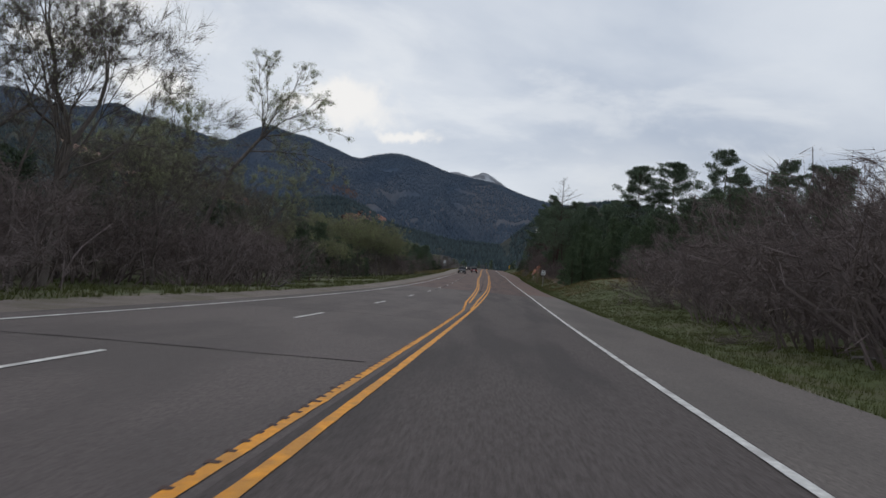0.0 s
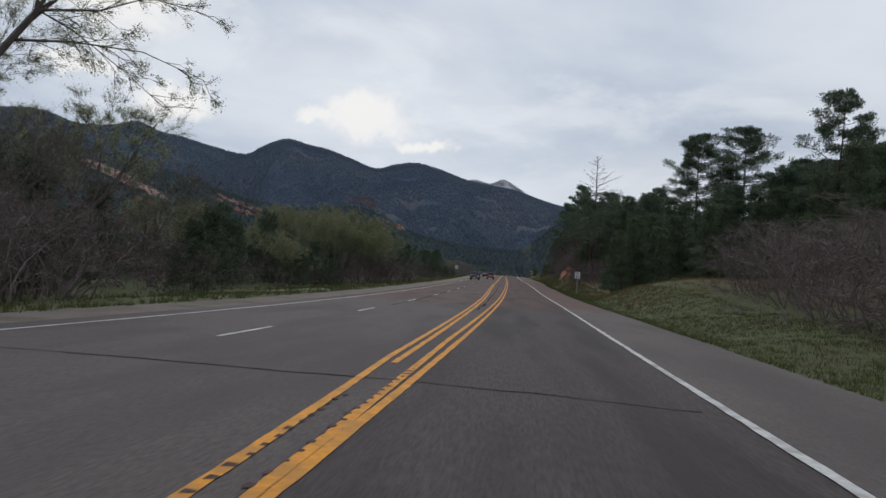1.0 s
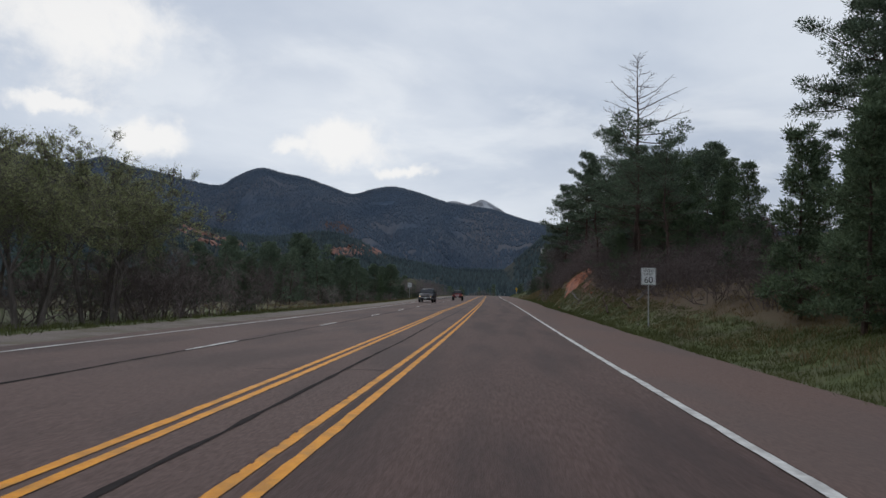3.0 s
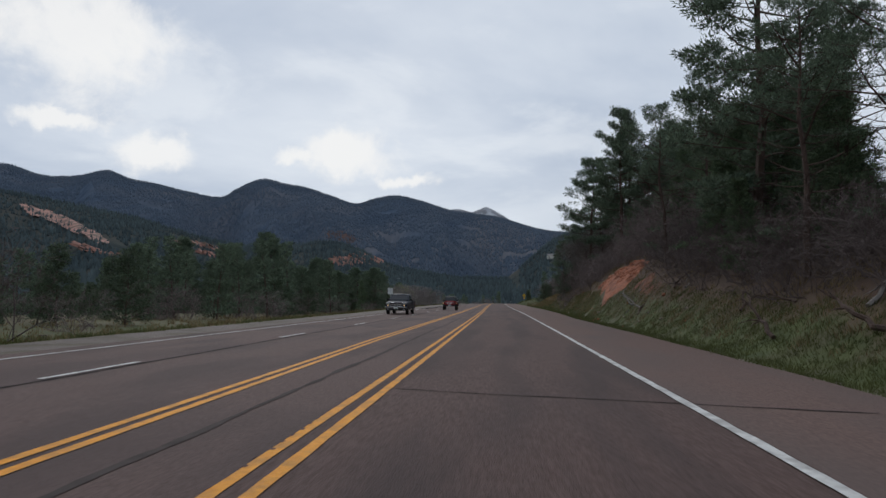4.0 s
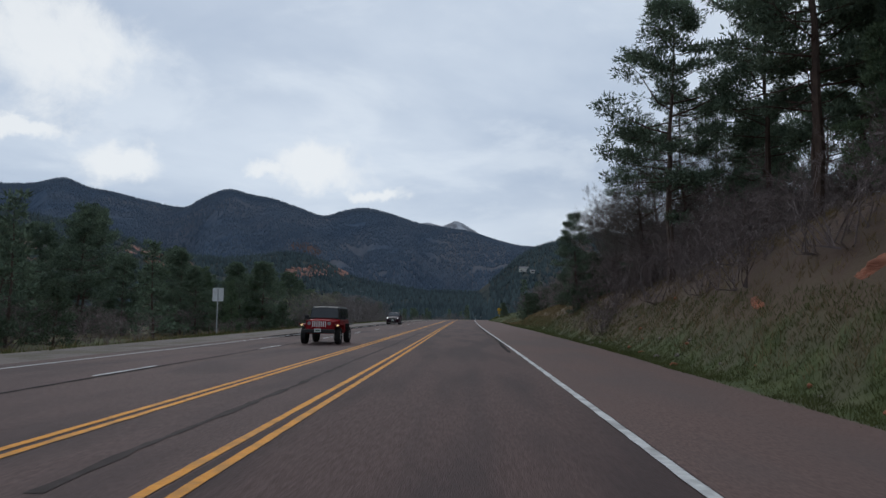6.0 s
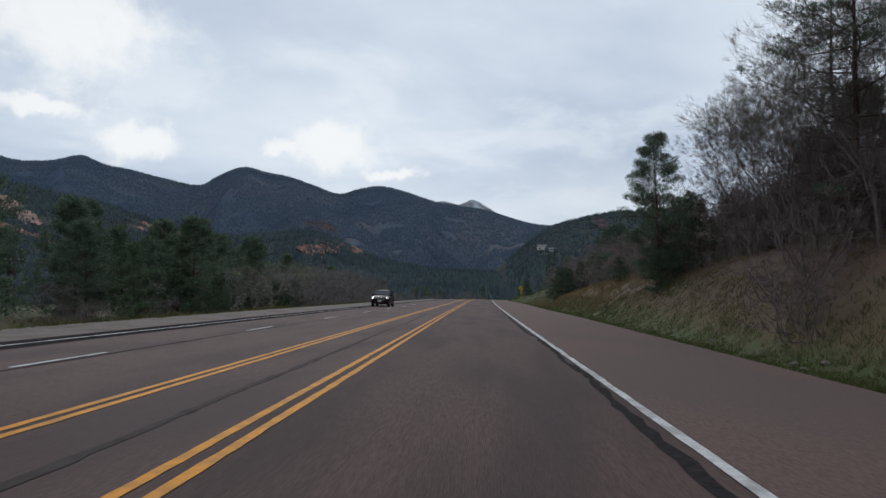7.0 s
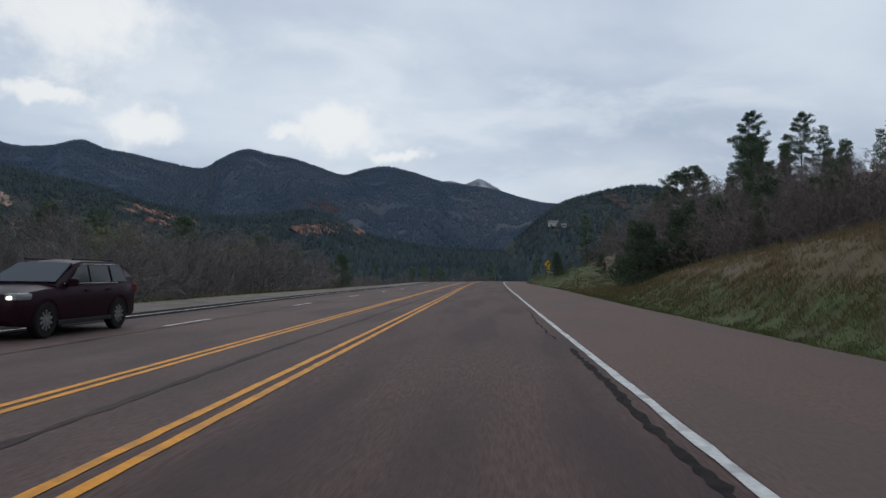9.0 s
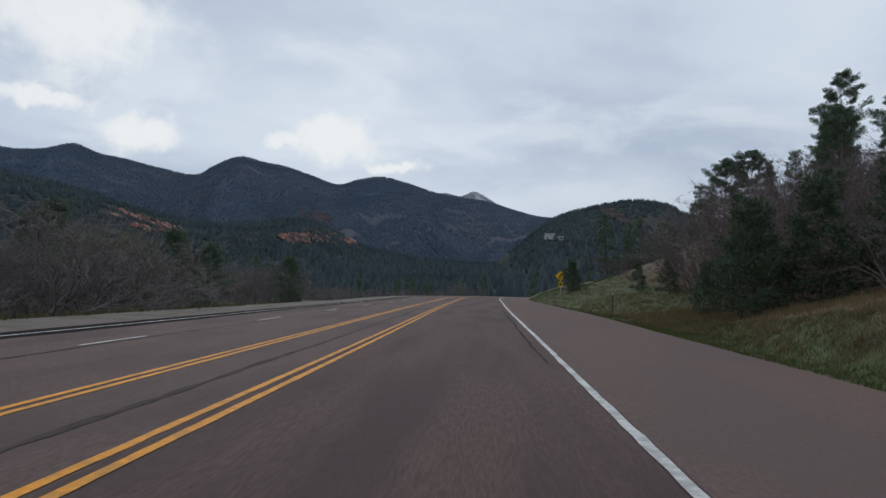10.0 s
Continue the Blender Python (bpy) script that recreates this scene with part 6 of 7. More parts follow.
def jeep():
    t = thing("off_road_vehicle", "boxy red off-road vehicle with black hardtop and slotted grille", "car")
    hs = half_section
    part("body", loft("body", [(-1.80, hs(0.62, 0.55, 1.06, 0.05)), (-1.72, hs(0.66, 0.50, 1.10, 0.05)), (-0.75, hs(0.72, 0.50, 1.16, 0.05)), (-0.70, hs(0.78, 0.48, 1.18, 0.05)), (1.70, hs(0.78, 0.48, 1.18, 0.05)), (1.78, hs(0.76, 0.52, 1.16, 0.05))], M_RED), t)
    top = lambda w, zt: [(0.01, 1.16), (w + 0.05, 1.16), (w + 0.03, 1.4), (w, zt - 0.08), (w - 0.06, zt - 0.01), (0.01, zt + 0.01)]
    part("hardtop", loft("hardtop", [(-0.70, [(0.01, 1.16), (0.74, 1.16), (0.73, 1.18), (0.72, 1.19), (0.70, 1.20), (0.01, 1.20)]), (-0.42, top(0.68, 1.74)), (-0.2, top(0.69, 1.80)), (1.60, top(0.69, 1.80)), (1.76, top(0.68, 1.74))], M_BLACKTOP), t)
    window(t, "windscreen", [(-0.66, -0.70, 1.22), (0.66, -0.70, 1.22), (0.62, -0.47, 1.70), (-0.62, -0.47, 1.70)], thick=0.045)
    for s in (-1, 1):
        for y0, y1 in ((-0.38, 0.42), (0.52, 1.62)):
            window(t, "side_window", [(s * 0.745, y0, 1.24), (s * 0.745, y1, 1.24), (s * 0.70, y1, 1.68), (s * 0.70, y0 + 0.06, 1.68)])
        for y in (-1.18, 1.24):
            bm = bmesh.new()
            box(bm, s * 0.84, y, 0.93, 0.28, 1.0, 0.06)
            box(bm, s * 0.84, y + (0.48 if y < 0 else -0.46), 0.80, 0.26, 0.06, 0.24)
            part("fender_flare", bm_mesh("fender_flare", bm, M_RED if y < 0 else M_BLACKTOP, 0.02), t)
            wheel(t, s * 0.80, y, 0.40, 0.26, M_ALLOY, 5)
        hl = part("headlight", disc("headlight", 0.095, 0.05, M_LENS, 20), t)
        hl.matrix_basis = pose(s * 0.47, -1.83, 0.98, 0, 0, 90)
        box_part("turn_lamp", t, M_AMBER, (s * 0.86, -1.66, 0.90, 0.10, 0.05, 0.07), 0.015)
        box_part("door_handle", t, M_BLACKTOP, (s * 0.79, 0.30, 1.06, 0.03, 0.13, 0.03), 0.006)
    gr = box_part("grille", t, M_RED, (0, -1.82, 0.92, 1.24, 0.05, 0.42), 0.03)
    for i in range(7):
        box_part("grille_slot", gr, M_SIGNWHITE, (-0.30 + i * 0.10, -1.848, 0.95, 0.045, 0.012, 0.26), 0.004, "pale slot insert")
    box_part("front_bumper", t, M_PLASTIC, (0, -2.0, 0.62, 1.55, 0.20, 0.18), 0.04, "black front bumper")
    box_part("spare_wheel_carrier", t, M_BLACKTOP, (0, 1.86, 0.98, 0.20, 0.14, 0.20), 0.02)
    plate(t, -2.11, 0.66)
    mirror_pair(t, 0.78, -0.45, 1.26, M_BLACKTOP)
    return t


def park(car, x, y, turn=0.0):
    z = float(road_z(np.array([x]), np.array([y]))[0])
    roll = math.degrees(math.atan2(float(road_z(np.array([x + 1.0]), np.array([y]))[0]) - z, 1.0))
    car.matrix_basis = pose(x, y, z + 0.004, 0, -roll, turn)


truck = pickup_truck()
park(truck, -6.95, 180.4)
red_car = jeep()
park(red_car, -4.15, 208.0)
maroon_car = suv()
park(maroon_car, -7.62, 272.4)
maroon_car.scale.z = 1.06


# ---- signs and posts ----
def text_mesh(name, words, size, mat):
    cu = bpy.data.curves.new(name, "FONT")
    cu.body, cu.size, cu.align_x, cu.align_y, cu.extrude = words, size, "CENTER", "CENTER", 0.002
    ob = bpy.data.objects.new(name, cu)
    scene.collection.objects.link(ob)
    me = bpy.data.meshes.new_from_object(ob.evaluated_get(bpy.context.evaluated_depsgraph_get()))
    bpy.data.objects.remove(ob)
    me.materials.clear()
    me.materials.append(mat)
    return me


def plate_mesh(name, w, h, r, mat, depth=0.006, diamond=False):
    """An upright plate with rounded corners, facing -y."""
    bm = bmesh.new()
    pts = []
    for cx, cz, a0 in ((w / 2 - r, h / 2 - r, 0), (-w / 2 + r, h / 2 - r, 90), (-w / 2 + r, -h / 2 + r, 180), (w / 2 - r, -h / 2 + r, 270)):
        for k in range(5):
            a = radians(a0 + k * 22.5)
            pts.append((cx + r * math.cos(a), cz + r * math.sin(a)))
    if diamond:
        c = math.cos(radians(45))
        pts = [(c * (x - z), c * (x + z)) for x, z in pts]
    f = [bm.verts.new((x, -depth / 2, z)) for x, z in pts]
    b = [bm.verts.new((x, depth / 2, z)) for x, z in pts]
    bm.faces.new(f)
    bm.faces.new(list(reversed(b)))
    n = len(pts)
    for i in range(n):
        bm.faces.new((f[i], b[i], b[(i + 1) % n], f[(i + 1) % n]))
    return bm_mesh(name, bm, mat)


def post_mesh(h, w=0.06):
    bm = bmesh.new()
    box(bm, 0, 0, h / 2 - 0.2, w, 0.03, h + 0.4)
    box(bm, 0, 0.02, h / 2 - 0.2, w * 0.4, 0.03, h + 0.4)
    return bm_mesh("post", bm, M_GALV, 0.004)


def speed_sign(x, y, centre):
    t = thing("speed_limit_sign", "white speed limit sign on a steel post in the verge", "road sign")
    z0 = gz(x, y)
    t.location = (x, y, z0)
    t.rotation_euler.z = radians(-4)
    part("post", post_mesh(centre - z0 + 0.40), t)
    face = part("sign_face", plate_mesh("sign_face", 0.76, 0.915, 0.05, M_SIGNWHITE), t)
    face.location = (0, -0.045, centre - z0)
    ring = part("border", plate_mesh("border", 0.72, 0.875, 0.045, M_SIGNBLACK, 0.003), face)
    ring.location = (0, -0.004, 0)
    field = part("field", plate_mesh("field", 0.69, 0.845, 0.035, M_SIGNWHITE, 0.003), face)
    field.location = (0, -0.007, 0)
    for word, size, z in (("SPEED", 0.20, 0.29), ("LIMIT", 0.20, 0.11), ("60", 0.47, -0.20)):
        o = part("lettering", text_mesh("lettering", word, size, M_SIGNBLACK), face)
        o.matrix_basis = pose(0, -0.011, z, 90, 0, 0)
    return t


def sign_seen_from_behind(x, y, centre):
    t = thing("road_sign", "road sign seen from its bare grey back, on a steel post", "road sign")
    z0 = gz(x, y)
    t.location = (x, y, z0)
    part("post", post_mesh(centre - z0 + 0.5, 0.07), t)
    f = part("sign_face", plate_mesh("sign_face", 0.76, 0.915, 0.05, M_SIGNBACK), t)
    f.location = (0, 0.045, centre - z0)
    return t


def curve_sign(x, y, centre):
    t = thing("curve_warning_sign", "yellow diamond warning sign with black right-curve arrow above small plate", "road sign")
    z0 = gz(x, y)
    t.location = (x, y, z0)
    part("post", post_mesh(centre - z0 + 0.55, 0.08), t)
    face = part("sign_face", plate_mesh("sign_face", 0.915, 0.915, 0.05, M_SIGNYELLOW, 0.006, True), t)
    face.location = (0, -0.045, centre - z0)
    for w, m, y1 in ((0.875, M_SIGNBLACK, -0.004), (0.835, M_SIGNYELLOW, -0.007)):
        o = part("border" if m is M_SIGNBLACK else "field", plate_mesh("border", w, w, 0.045, m, 0.003, True), face)
        o.location = (0, y1, 0)
    bm = bmesh.new()
    path = [(-0.10, -0.34), (-0.10, -0.05), (-0.06, 0.08), (0.03, 0.15), (0.14, 0.17)]
    for (x0, z0_), (x1, z1) in zip(path, path[1:]):
        d = Vector((x1 - x0, 0, z1 - z0_)).normalized() * 0.012
        nrm = Vector((-(z1 - z0_), 0, x1 - x0)).normalized() * 0.065
        a, b = Vector((x0, 0, z0_)) - d, Vector((x1, 0, z1)) + d
        bm.faces.new([bm.verts.new(q) for q in (a - nrm, a + nrm, b + nrm, b - nrm)])
    bm.faces.new([bm.verts.new(q) for q in ((0.13, 0, 0.32), (0.13, 0, 0.02), (0.36, 0, 0.17))])
    ar = part("arrow", bm_mesh("arrow", bm, M_SIGNBLACK), face, "black curve arrow")
    ar.location = (0, -0.012, 0)
    low = part("advisory_plate", plate_mesh("advisory_plate", 0.5, 0.5, 0.04, M_SIGNYELLOW), t)
    low.location = (0, -0.045, centre - z0 - 0.95)
    bar = part("plate_bar", plate_mesh("plate_bar", 0.32, 0.2, 0.02, M_SIGNBLACK, 0.004), low)
    bar.location = (0, -0.006, 0.02)
    return t


def delineator(x, y, h):
    t = thing("marker_post", "dark slim roadside marker post with a white reflector", "post")
    t.location = (x, y, gz(x, y))
    bm = bmesh.new()
    box(bm, 0, 0, h / 2 - 0.2, 0.07, 0.035, h + 0.4)
    part("post", bm_mesh("post", bm, M_POLE, 0.006), t)
    box_part("reflector", t, M_SIGNWHITE, (0, -0.024, h - 0.1, 0.06, 0.012, 0.13), 0.004)
    return t


def utility_pole(x, y, top, arm=True):
    t = thing("utility_pole", "dark wooden utility pole with a crossarm and insulators", "utility pole")
    z0 = gz(x, y)
    t.location = (x, y, z0)
    h = top - z0
    v, f = prisms([(0, 0, -0.5, 0, 0, h * 0.5, 0.15, 0.13), (0, 0, h * 0.5, 0, 0, h, 0.13, 0.10)], 8)
    part("pole", mesh_of("pole", v, f, M_POLE), t)
    box_part("crossarm", t, M_POLE, (0.45, 0, h - 0.35, 1.9, 0.10, 0.12), 0.01)
    for x0 in (-0.4, 0.1, 0.9, 1.3):
        box_part("insulator", t, M_SIGNBACK, (x0, 0, h - 0.22, 0.07, 0.07, 0.14), 0.02)
    tr = box_part("transformer", t, M_POLE, (0.28, 0, h - 1.2, 0.38, 0.38, 0.8), 0.08)
    return t


def wires(a, b, name="overhead_wire"):
    n = 16
    s = np.linspace(0, 1, n)
    p = np.outer(1 - s, a) + np.outer(s, b)
    p[:, 2] -= 4 * 1.4 * s * (1 - s)
    ring = np.array([(0.0, 0.018), (0.016, -0.009), (-0.016, -0.009)])
    v = np.concatenate([np.column_stack([p[:, 0] + a, p[:, 1], p[:, 2] + b]) for a, b in ring])
    f = np.array([(k * n + i, k * n + i + 1, (k + 1) % 3 * n + i + 1, (k + 1) % 3 * n + i) for k in range(3) for i in range(n - 1)])
    tagged(new(name, mesh_of(name, v, f, M_POLE)), "thin sagging overhead wire between poles", "wire", "overhead wires")


speed_sign(9.95, 125.4, 2.52)
sign_seen_from_behind(-14.2, 220.1, 2.75)
curve_sign(12.0, 362.0, 3.15)
delineator(13.6, 339.5, 1.6)
utility_pole(-39, 332, 4.6)
utility_pole(-34, 392, 4.4)
utility_pole(-41, 262, 4.4)
utility_pole(-27.5, 354, 5.4)
utility_pole(-28.5, 311, 3.8)
for (ax_, ay_, az_), (bx_, by_, bz_) in (((-39, 332, 4.4), (-34, 392, 4.2)), ((-38.2, 332, 4.4), (-33.2, 392, 4.2)), ((-41, 262, 4.2), (-39, 332, 4.4))):
    wires(np.array([ax_, ay_, az_]), np.array([bx_, by_, bz_]))


# ---- rock cut in the bank ----
def rock_face(name, label, ys, low, high, seed, proud=0.25, ledges=0.3, smooth_part=0.0, mat=None):
    """Bedded rock that breaks out of the bank between two heights on it; its rim dips under the turf."""
    y0, y1 = ys[0], ys[-1]
    u0, u1 = min(low) - 1.2, max(high) + 1.2
    ny, nu = int((y1 - y0) / 0.075), int((u1 - u0) / 0.055)
    yy, uu = np.meshgrid(np.linspace(y0, y1, ny), np.linspace(u0, u1, nu), indexing="ij")
    x = axis_x(yy) + np.interp(yy, VERGE_R_Y, VERGE_R_X) + uu
    z = ground_z(x.ravel(), yy.ravel()).reshape(x.shape)
    lo = np.interp(yy, ys, low) + vnoise(yy, yy * 0, 2.4, seed) * 0.42 + vnoise(yy, yy * 0, 0.8, seed + 1) * 0.16
    hi = np.interp(yy, ys, high) + vnoise(yy, uu * 0.3, 1.9, seed + 2) * 0.5 + vnoise(yy, uu, 0.7, seed + 3) * 0.25
    ends = np.minimum(yy - y0, y1 - yy) * 0.6
    body = np.minimum(np.minimum(uu - lo, hi - uu), ends)
    # thin beds dip away along the road: broken into blocks above, worn smooth below
    bed = (z + 0.40 * (yy - y0) + vnoise(yy, uu, 3.5, seed + 4) * 0.22) / 0.36
    row = np.floor(bed)
    across = (yy - 0.55 * uu + vnoise(yy, uu, 1.5, seed + 9) * 0.25) / (0.9 + 0.5 * np.sin(row * 2.3)) + row * 0.37
    col = np.floor(across)
    rough = np.clip(((uu - lo) / np.maximum(hi - lo, 0.3) - 0.40) * 9 + vnoise(yy, uu, 1.8, seed + 10) * 1.4, 0, 1) + np.clip((yy - y0) / (y1 - y0) * 6 - 2.6, 0, 1)
    rough = np.clip(rough, 1 - smooth_part, 1) if smooth_part < 1 else np.clip(rough, 0, 1)
    cell = np.sin(row * 127.1 + col * 311.7 + seed) * 43758.5453
    cell = cell - np.floor(cell)
    step = bed - row
    joint = np.maximum((step < 0.22) * (vnoise(yy, uu, 1.3, seed + 12) > -0.4) * 1.0, (across - col < 0.12) * (cell > 0.45) * 0.8)
    pit = np.clip(vnoise(yy * 0.7, uu * 2.4, 1.0, seed + 5) - 0.66, 0, 1)
    crack = (np.abs(vnoise(yy * 0.22 + uu * 0.5, uu * 1.1 + yy * 0.22, 1.3, seed + 7)) < 0.035) * (vnoise(yy, uu, 1.9, seed + 11) > 0.25)
    out = proud + vnoise(yy, uu, 4.0, seed + 6) * 0.05 + vnoise(yy, uu, 1.1, seed + 8) * 0.018 + vnoise(yy, uu, 0.22, seed + 13) * 0.006
    out = out - (1 - rough) * np.minimum(pit * 0.9, 0.06) - (1 - rough) * crack * 0.07
    out = out + rough * ledges * ((cell - 0.2) * 0.40 - joint * 0.30 + vnoise(yy, uu, 0.35, seed + 8) * 0.05)
    out = out * np.clip(body * 2.2, 0, 1) - 0.025 - 0.5 * np.clip(0.05 - body, 0, 0.6)
    v = np.stack([(x - out * 0.78).ravel(), yy.ravel(), (z + out * 0.62).ravel()], 1)
    i, j = np.meshgrid(np.arange(ny - 1), np.arange(nu - 1), indexing="ij")
    q = (i * nu + j).ravel()
    q = q[body.ravel()[q] > -0.35]
    t = thing(name, label, "rock", "rock cut")
    upper = rough.ravel()[q] > 0.5
    for nm, k, lab in (("rock_face", q[~upper], "smooth bare face"), ("ledge", q[upper], "cracked and broken beds")):
        if len(k):
            used, idx = np.unique(np.stack([k, k + nu, k + nu + 1, k + 1], 1), return_inverse=True)
            part(nm, mesh_of(nm, v[used], idx.reshape(-1, 4), mat or M_ROCK), t, lab)
    return t


rock_face("rock_outcrop", "smooth red sandstone face breaking out of the grassy bank", ROCK_Y, ROCK_LOW, ROCK_HIGH, 5, 0.15, 0.6, 1.0)
rock_face("rock_outcrop", "crumbling red earth bank among roots", [162.5, 164, 166, 168, 169.5], [3.5, 3.3, 3.2, 3.4, 3.6], [3.9, 4.4, 4.6, 4.4, 3.9], 12, 0.04, 0.22, 0.6, M_SOIL)


def boulder(x, y, r, seed, mat, name="rock", label="small loose stone on the verge", sink=0.3):
    rng = np.random.default_rng(seed)
    bm = bmesh.new()
    bmesh.ops.create_icosphere(bm, subdivisions=2, radius=1.0)
    k = rng.uniform(0.6, 1.2, 3)
    for v in bm.verts:
        n = noise.noise(v.co * 1.7 + Vector((seed, 0, 0))) * 0.35
        v.co = Vector((v.co.x * k[0], v.co.y * k[1], v.co.z * k[2] * 0.7)) * (1 + n) * r
    ob = tagged(new(name, bm_mesh(name, bm, mat)), label, "rock", "loose stones")
    ob.location = (x, y, gz(x, y) + r * 0.25)
    ob.rotation_euler.z = rng.uniform(0, 6)


rs = np.random.default_rng(77)
for i in range(46):
    y = rs.uniform(150, 222)
    u = rs.uniform(0.8, 2.4 if 170 < y < 206 else 4.0)
    boulder(float(axis_x(y) + verge_r(y)) + u, y, rs.uniform(0.05, 0.15), 200 + i, M_ROCK if rs.random() < 0.6 else M_GRAVEL)
for i in range(14):
    y = rs.uniform(60, 330)
    boulder(float(axis_x(y) + verge_r(y)) + rs.uniform(0.2, 2.0), y, rs.uniform(0.04, 0.09), 300 + i, M_GRAVEL)


def tube(name, pts, radii, mat, k=6):
    """One closed limb through the points."""
    pts = np.asarray(pts, float)
    d = np.gradient(pts, axis=0)
    d /= np.linalg.norm(d, axis=1)[:, None]
    a = np.cross(d, np.array([0.31, 0.17, 0.94]))
    a /= np.linalg.norm(a, axis=1)[:, None]
    b = np.cross(d, a)
    q = np.arange(k) * 2 * np.pi / k
    v = (pts[:, None] + (np.cos(q)[None, :, None] * a[:, None] + np.sin(q)[None, :, None] * b[:, None]) * np.asarray(radii)[:, None, None]).reshape(-1, 3)
    f = [[i * k + m, i * k + (m + 1) % k, (i + 1) * k + (m + 1) % k, (i + 1) * k + m] for i in range(len(pts) - 1) for m in range(k)]
    f += [list(range(k))[::-1], [(len(pts) - 1) * k + m for m in range(k)]]
    return mesh_of(name, v, f, mat)


def log(x, y, length, r, turn, tilt, seed):
    rng = np.random.default_rng(seed)
    n = 8
    p = np.column_stack([np.linspace(0, length, n), rng.normal(0, 0.11, n).cumsum(), rng.normal(0, 0.06, n).cumsum()])
    mat = M_BARK_PINE if seed % 2 else M_DEAD
    ob = tagged(new("fallen_branch", tube("fallen_branch", p, np.linspace(r, r * 0.3, n), mat)), "weathered fallen branch lying on the bank", "branch", "fallen branches")
    for i in range(4):
        b = p[rng.integers(2, n)]
        d = rand_dirs(rng, 1)[0] * np.array([1, 1, 0.6])
        e = b + d * length * 0.14
        part("side_branch", tube("side_branch", [b, e, e + (d + rng.normal(0, 0.4, 3)) * length * 0.12], [r * 0.4, r * 0.25, 0.006], mat, 5), ob)
    ob.matrix_basis = pose(x, y, gz(x, y) + r * 0.6, 0, tilt, turn)


for i in range(26):
    y = rs.uniform(124, 170) if i < 16 else rs.uniform(142, 168)
    log(float(axis_x(y) + verge_r(y)) + rs.uniform(2.0, 5.0), y, rs.uniform(1.2, 3.4), rs.uniform(0.04, 0.09), rs.uniform(-60, 120), rs.uniform(-35, 0), 400 + i)
for i, (x, y) in enumerate(((-13.8, 40), (-14.6, 52), (-15, 61), (13.2, 30), (12.6, 38), (14.2, 48), (11.8, 24))):
    log(x, y, rs.uniform(1.5, 3.5), rs.uniform(0.04, 0.08), rs.uniform(0, 360), rs.uniform(-12, 0), 430 + i)


# ---- far rocks and houses ----
def fins(name, label, ridge, az0, az1, el0, el1, n, size, seed, mat=None):
    """Tilted bedded slabs standing out of a far slope."""
    rng = np.random.default_rng(seed)
    bm = bmesh.new()
    for i in range(n):
        t = (i + rng.random()) / n
        p = ridge.at(az0 + (az1 - az0) * t, el0 + (el1 - el0) * t + rng.normal(0, 0.12))
        s = size * rng.uniform(0.5, 1.3)
        vs = box(bm, 0, 0, 0, s * rng.uniform(1.1, 2.0), s * 0.6, s * rng.uniform(0.14, 0.30), rng.uniform(0.5, 0.85))
        for v in vs:
            v.co += Vector(rng.normal(0, s * 0.07, 3))
        m = Matrix.Translation(Vector(p) + Vector((0, 0, s * 0.08))) @ pose(0, 0, 0, rng.uniform(-20, 5), rng.normal(30, 5), rng.uniform(-15, 15))
        bmesh.ops.transform(bm, matrix=m, verts=vs)
    return tagged(new(name, bm_mesh(name, bm, mat or M_SLAB, size * 0.03)), label, "rock", "far rock slabs")


def bare_patch(name, label, ridge, line, width, seed, mat):
    """A ragged bare strip lying on a far slope along a line of bearings and heights of sight."""
    n, m = 44, 12
    t, w = np.meshgrid(np.linspace(0, 1, n), np.linspace(-1, 1, m), indexing="ij")
    az = np.interp(t, np.linspace(0, 1, len(line)), [q[0] for q in line]) + w * 0.25
    el = np.interp(t, np.linspace(0, 1, len(line)), [q[1] for q in line]) + w * width
    v = np.array([ridge.at(a, e) for a, e in zip(az.ravel(), el.ravel())]) + np.array([0, -2.0, 3.0])
    i, j = np.meshgrid(np.arange(n - 1), np.arange(m - 1), indexing="ij")
    q = (i * m + j).ravel()
    edge_w = 1 - np.abs(w.ravel()[q]) + vnoise(t.ravel()[q] * 9, w.ravel()[q] * 2, 1.0, seed) * 0.6 - np.abs(t.ravel()[q] * 2 - 1) ** 4
    q = q[edge_w > 0.05]
    f = np.stack([q, q + m, q + m + 1, q + 1], 1)
    return tagged(new(name, mesh_of(name, v, f, mat, True)), label, "rock", "bare slopes")


fins("rock_slab", "tilted red sandstone slabs on the wooded foothill", FOOT, -14.3, -10.3, 3.2, 3.6, 34, 15, 1)
fins("rock_slab", "tilted red sandstone slabs on the wooded foothill", FOOT, -13.6, -11.2, 3.5, 3.9, 24, 12, 2)
fins("rock_slab", "pale tilted slabs along the foothill crest", FOOT, -26.4, -21.6, 4.9, 3.6, 36, 14, 3)
fins("rock_slab", "pale tilted slabs along the foothill crest", FOOT, -25.2, -22.4, 3.9, 3.5, 20, 11, 4)
bare_patch("bare_slope", "bare red slope scar on the foothill", FOOT, [(-37.8, 6.9), (-35, 5.9), (-32.2, 4.3)], 0.35, 5, M_SLAB)
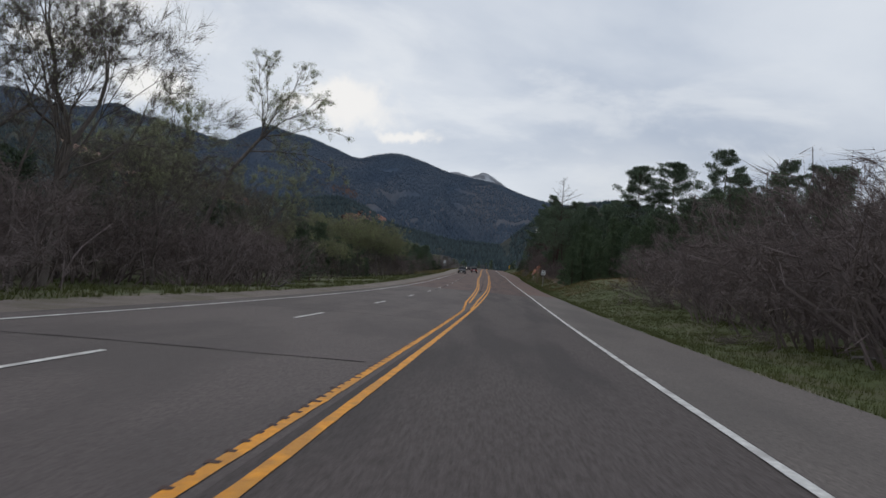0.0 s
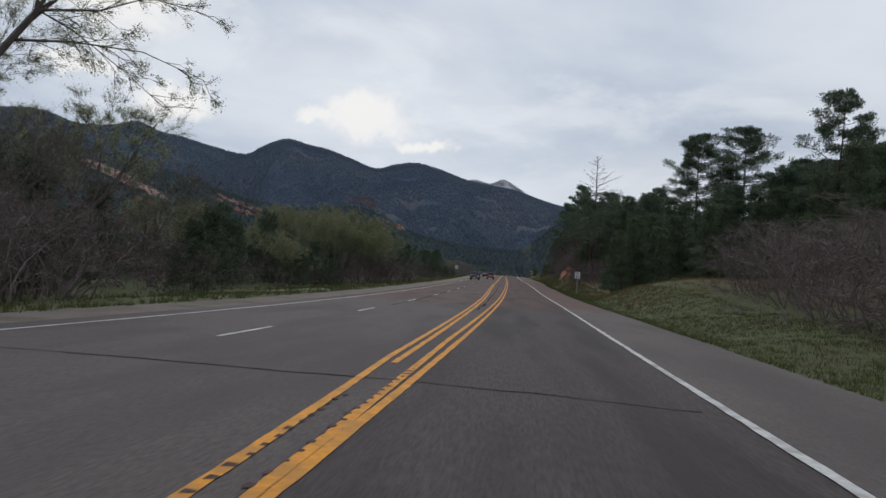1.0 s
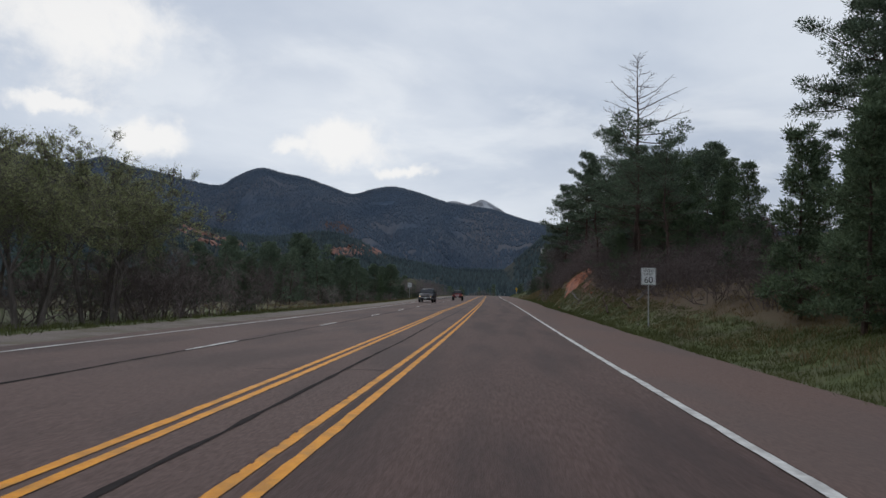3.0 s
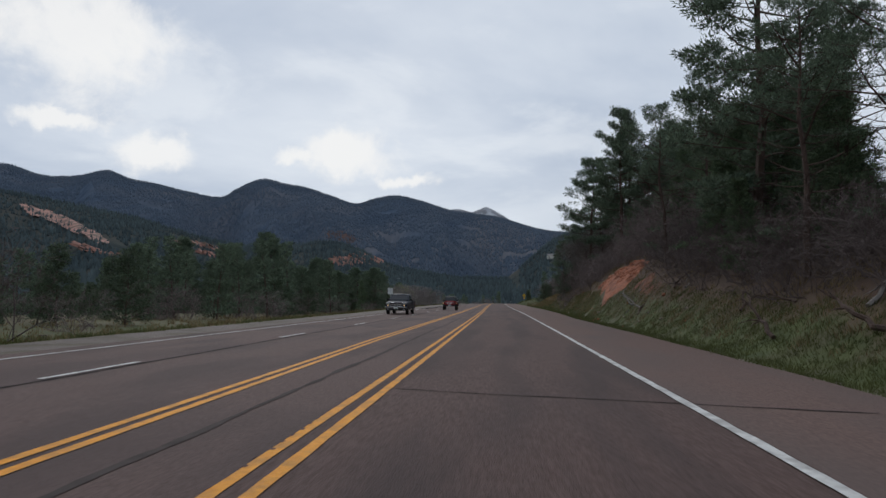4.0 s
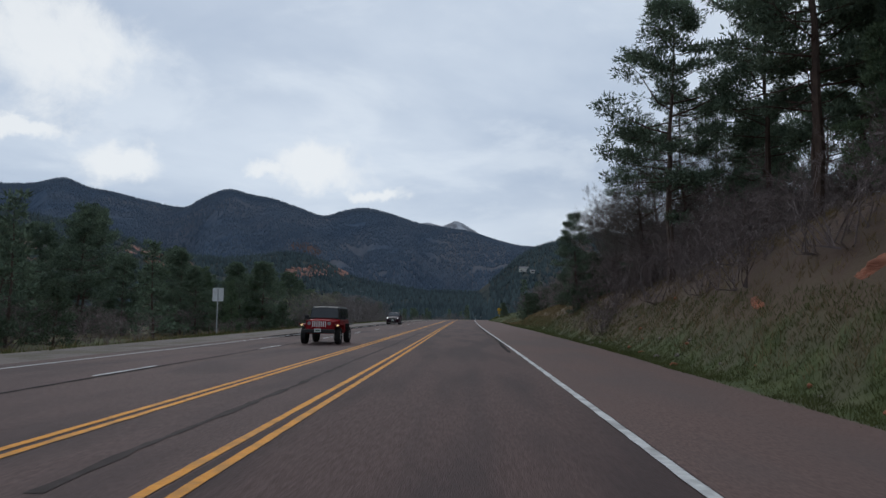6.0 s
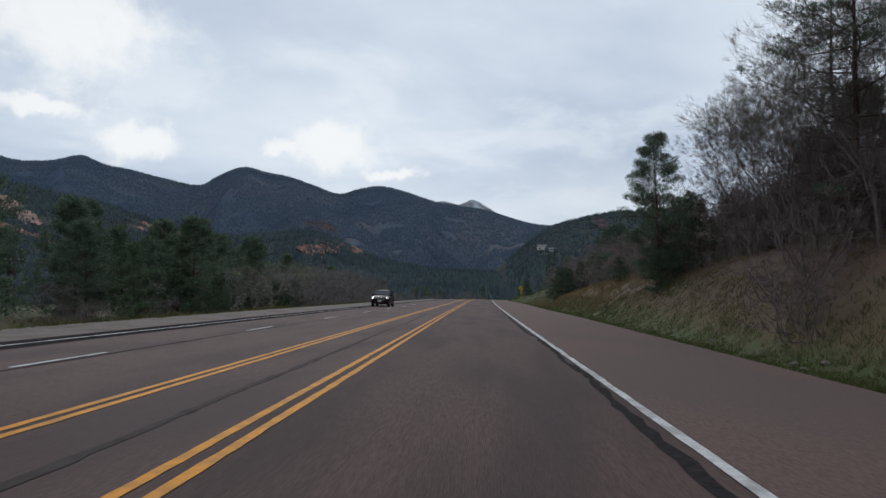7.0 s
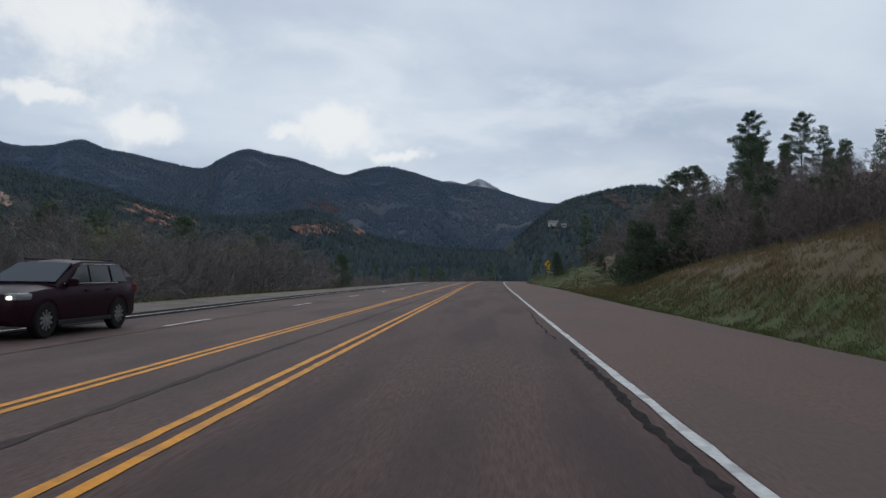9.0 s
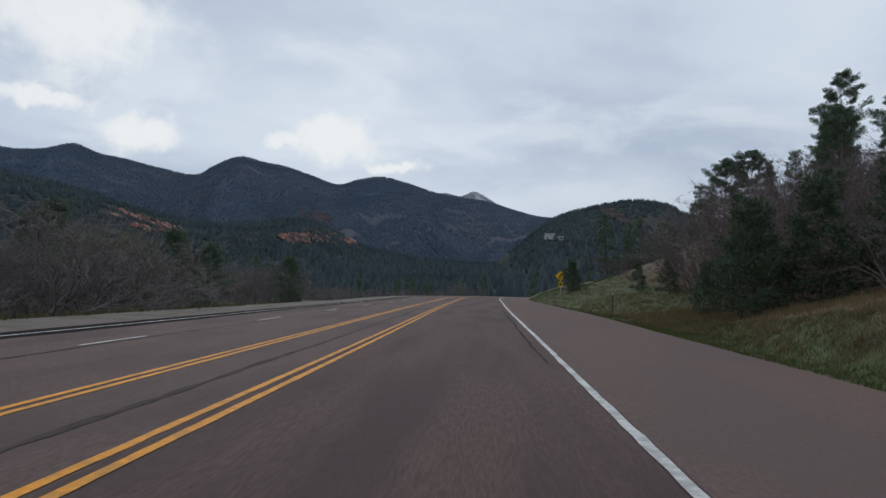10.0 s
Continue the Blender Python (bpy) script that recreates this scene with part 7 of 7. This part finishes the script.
fins("rock_slab", "pale broken ledges below the red scar", FOOT, -34.4, -31.2, 4.1, 3.4, 26, 11, 6)
bare_patch("bare_slope", "brownish scree slope high on the range", RANGE, [(-14.6, 5.7), (-13, 5.4), (-11.9, 4.8)], 0.42, 7, M_SCREE)
bare_patch("bare_slope", "reddish crag on the wooded hill", HILL, [(8.7, 6.4), (9.6, 5.7), (10.7, 4.9)], 0.3, 8, M_SCREE)


def house(p, w, d, h, turn, label, wings=True):
    t = thing("house", label, "house")
    t.matrix_basis = pose(p[0], p[1], p[2] - 1.5, 0, 0, turn)
    box_part("wall", t, M_WALLW, (0, 0, h / 2, w, d, h), 0.05)
    for z in np.arange(1.8, h - 0.5, 3.0):
        for x in np.linspace(-w / 2 + 2, w / 2 - 2, max(2, int(w / 4))):
            wn = box_part("window", t, M_PANE, (x, -d / 2 - 0.03, z, 1.6, 0.1, 1.5), 0.02)
    bm = bmesh.new()
    e = 0.8
    v = [bm.verts.new(q) for q in ((-w / 2 - e, -d / 2 - e, h), (w / 2 + e, -d / 2 - e, h), (w / 2 + e, d / 2 + e, h), (-w / 2 - e, d / 2 + e, h), (-w / 2 - e, 0, h + d * 0.32), (w / 2 + e, 0, h + d * 0.32))]
    for f in ((0, 1, 5, 4), (2, 3, 4, 5), (1, 2, 5), (3, 0, 4), (3, 2, 1, 0)):
        bm.faces.new([v[i] for i in f])
    part("roof", bm_mesh("roof", bm, M_ROOF), t)
    return t


house(HILL.at(4.75, 3.55) + np.array([0, -12, 3.5]), 11, 7, 5, 8, "large cream house with grey roof on the wooded hillside")
house(HILL.at(5.5, 3.5) + np.array([0, -10, 2.5]), 6, 5, 2.6, -6, "low cream outbuilding with grey roof on the hillside")
house(FOOT.at(-10.3, 2.1), 6, 5, 2.6, 15, "pale house among pines across the valley")
house(FOOT.at(-8.6, 1.9), 5, 4, 2.6, 5, "pale house among pines across the valley")
house((22, 640, -4.5), 26, 9, 4.0, 4, "long low pale building beyond the road's crest")
house((-14, 690, -4.0), 14, 8, 4.0, -8, "low pale building among trees beyond the crest")
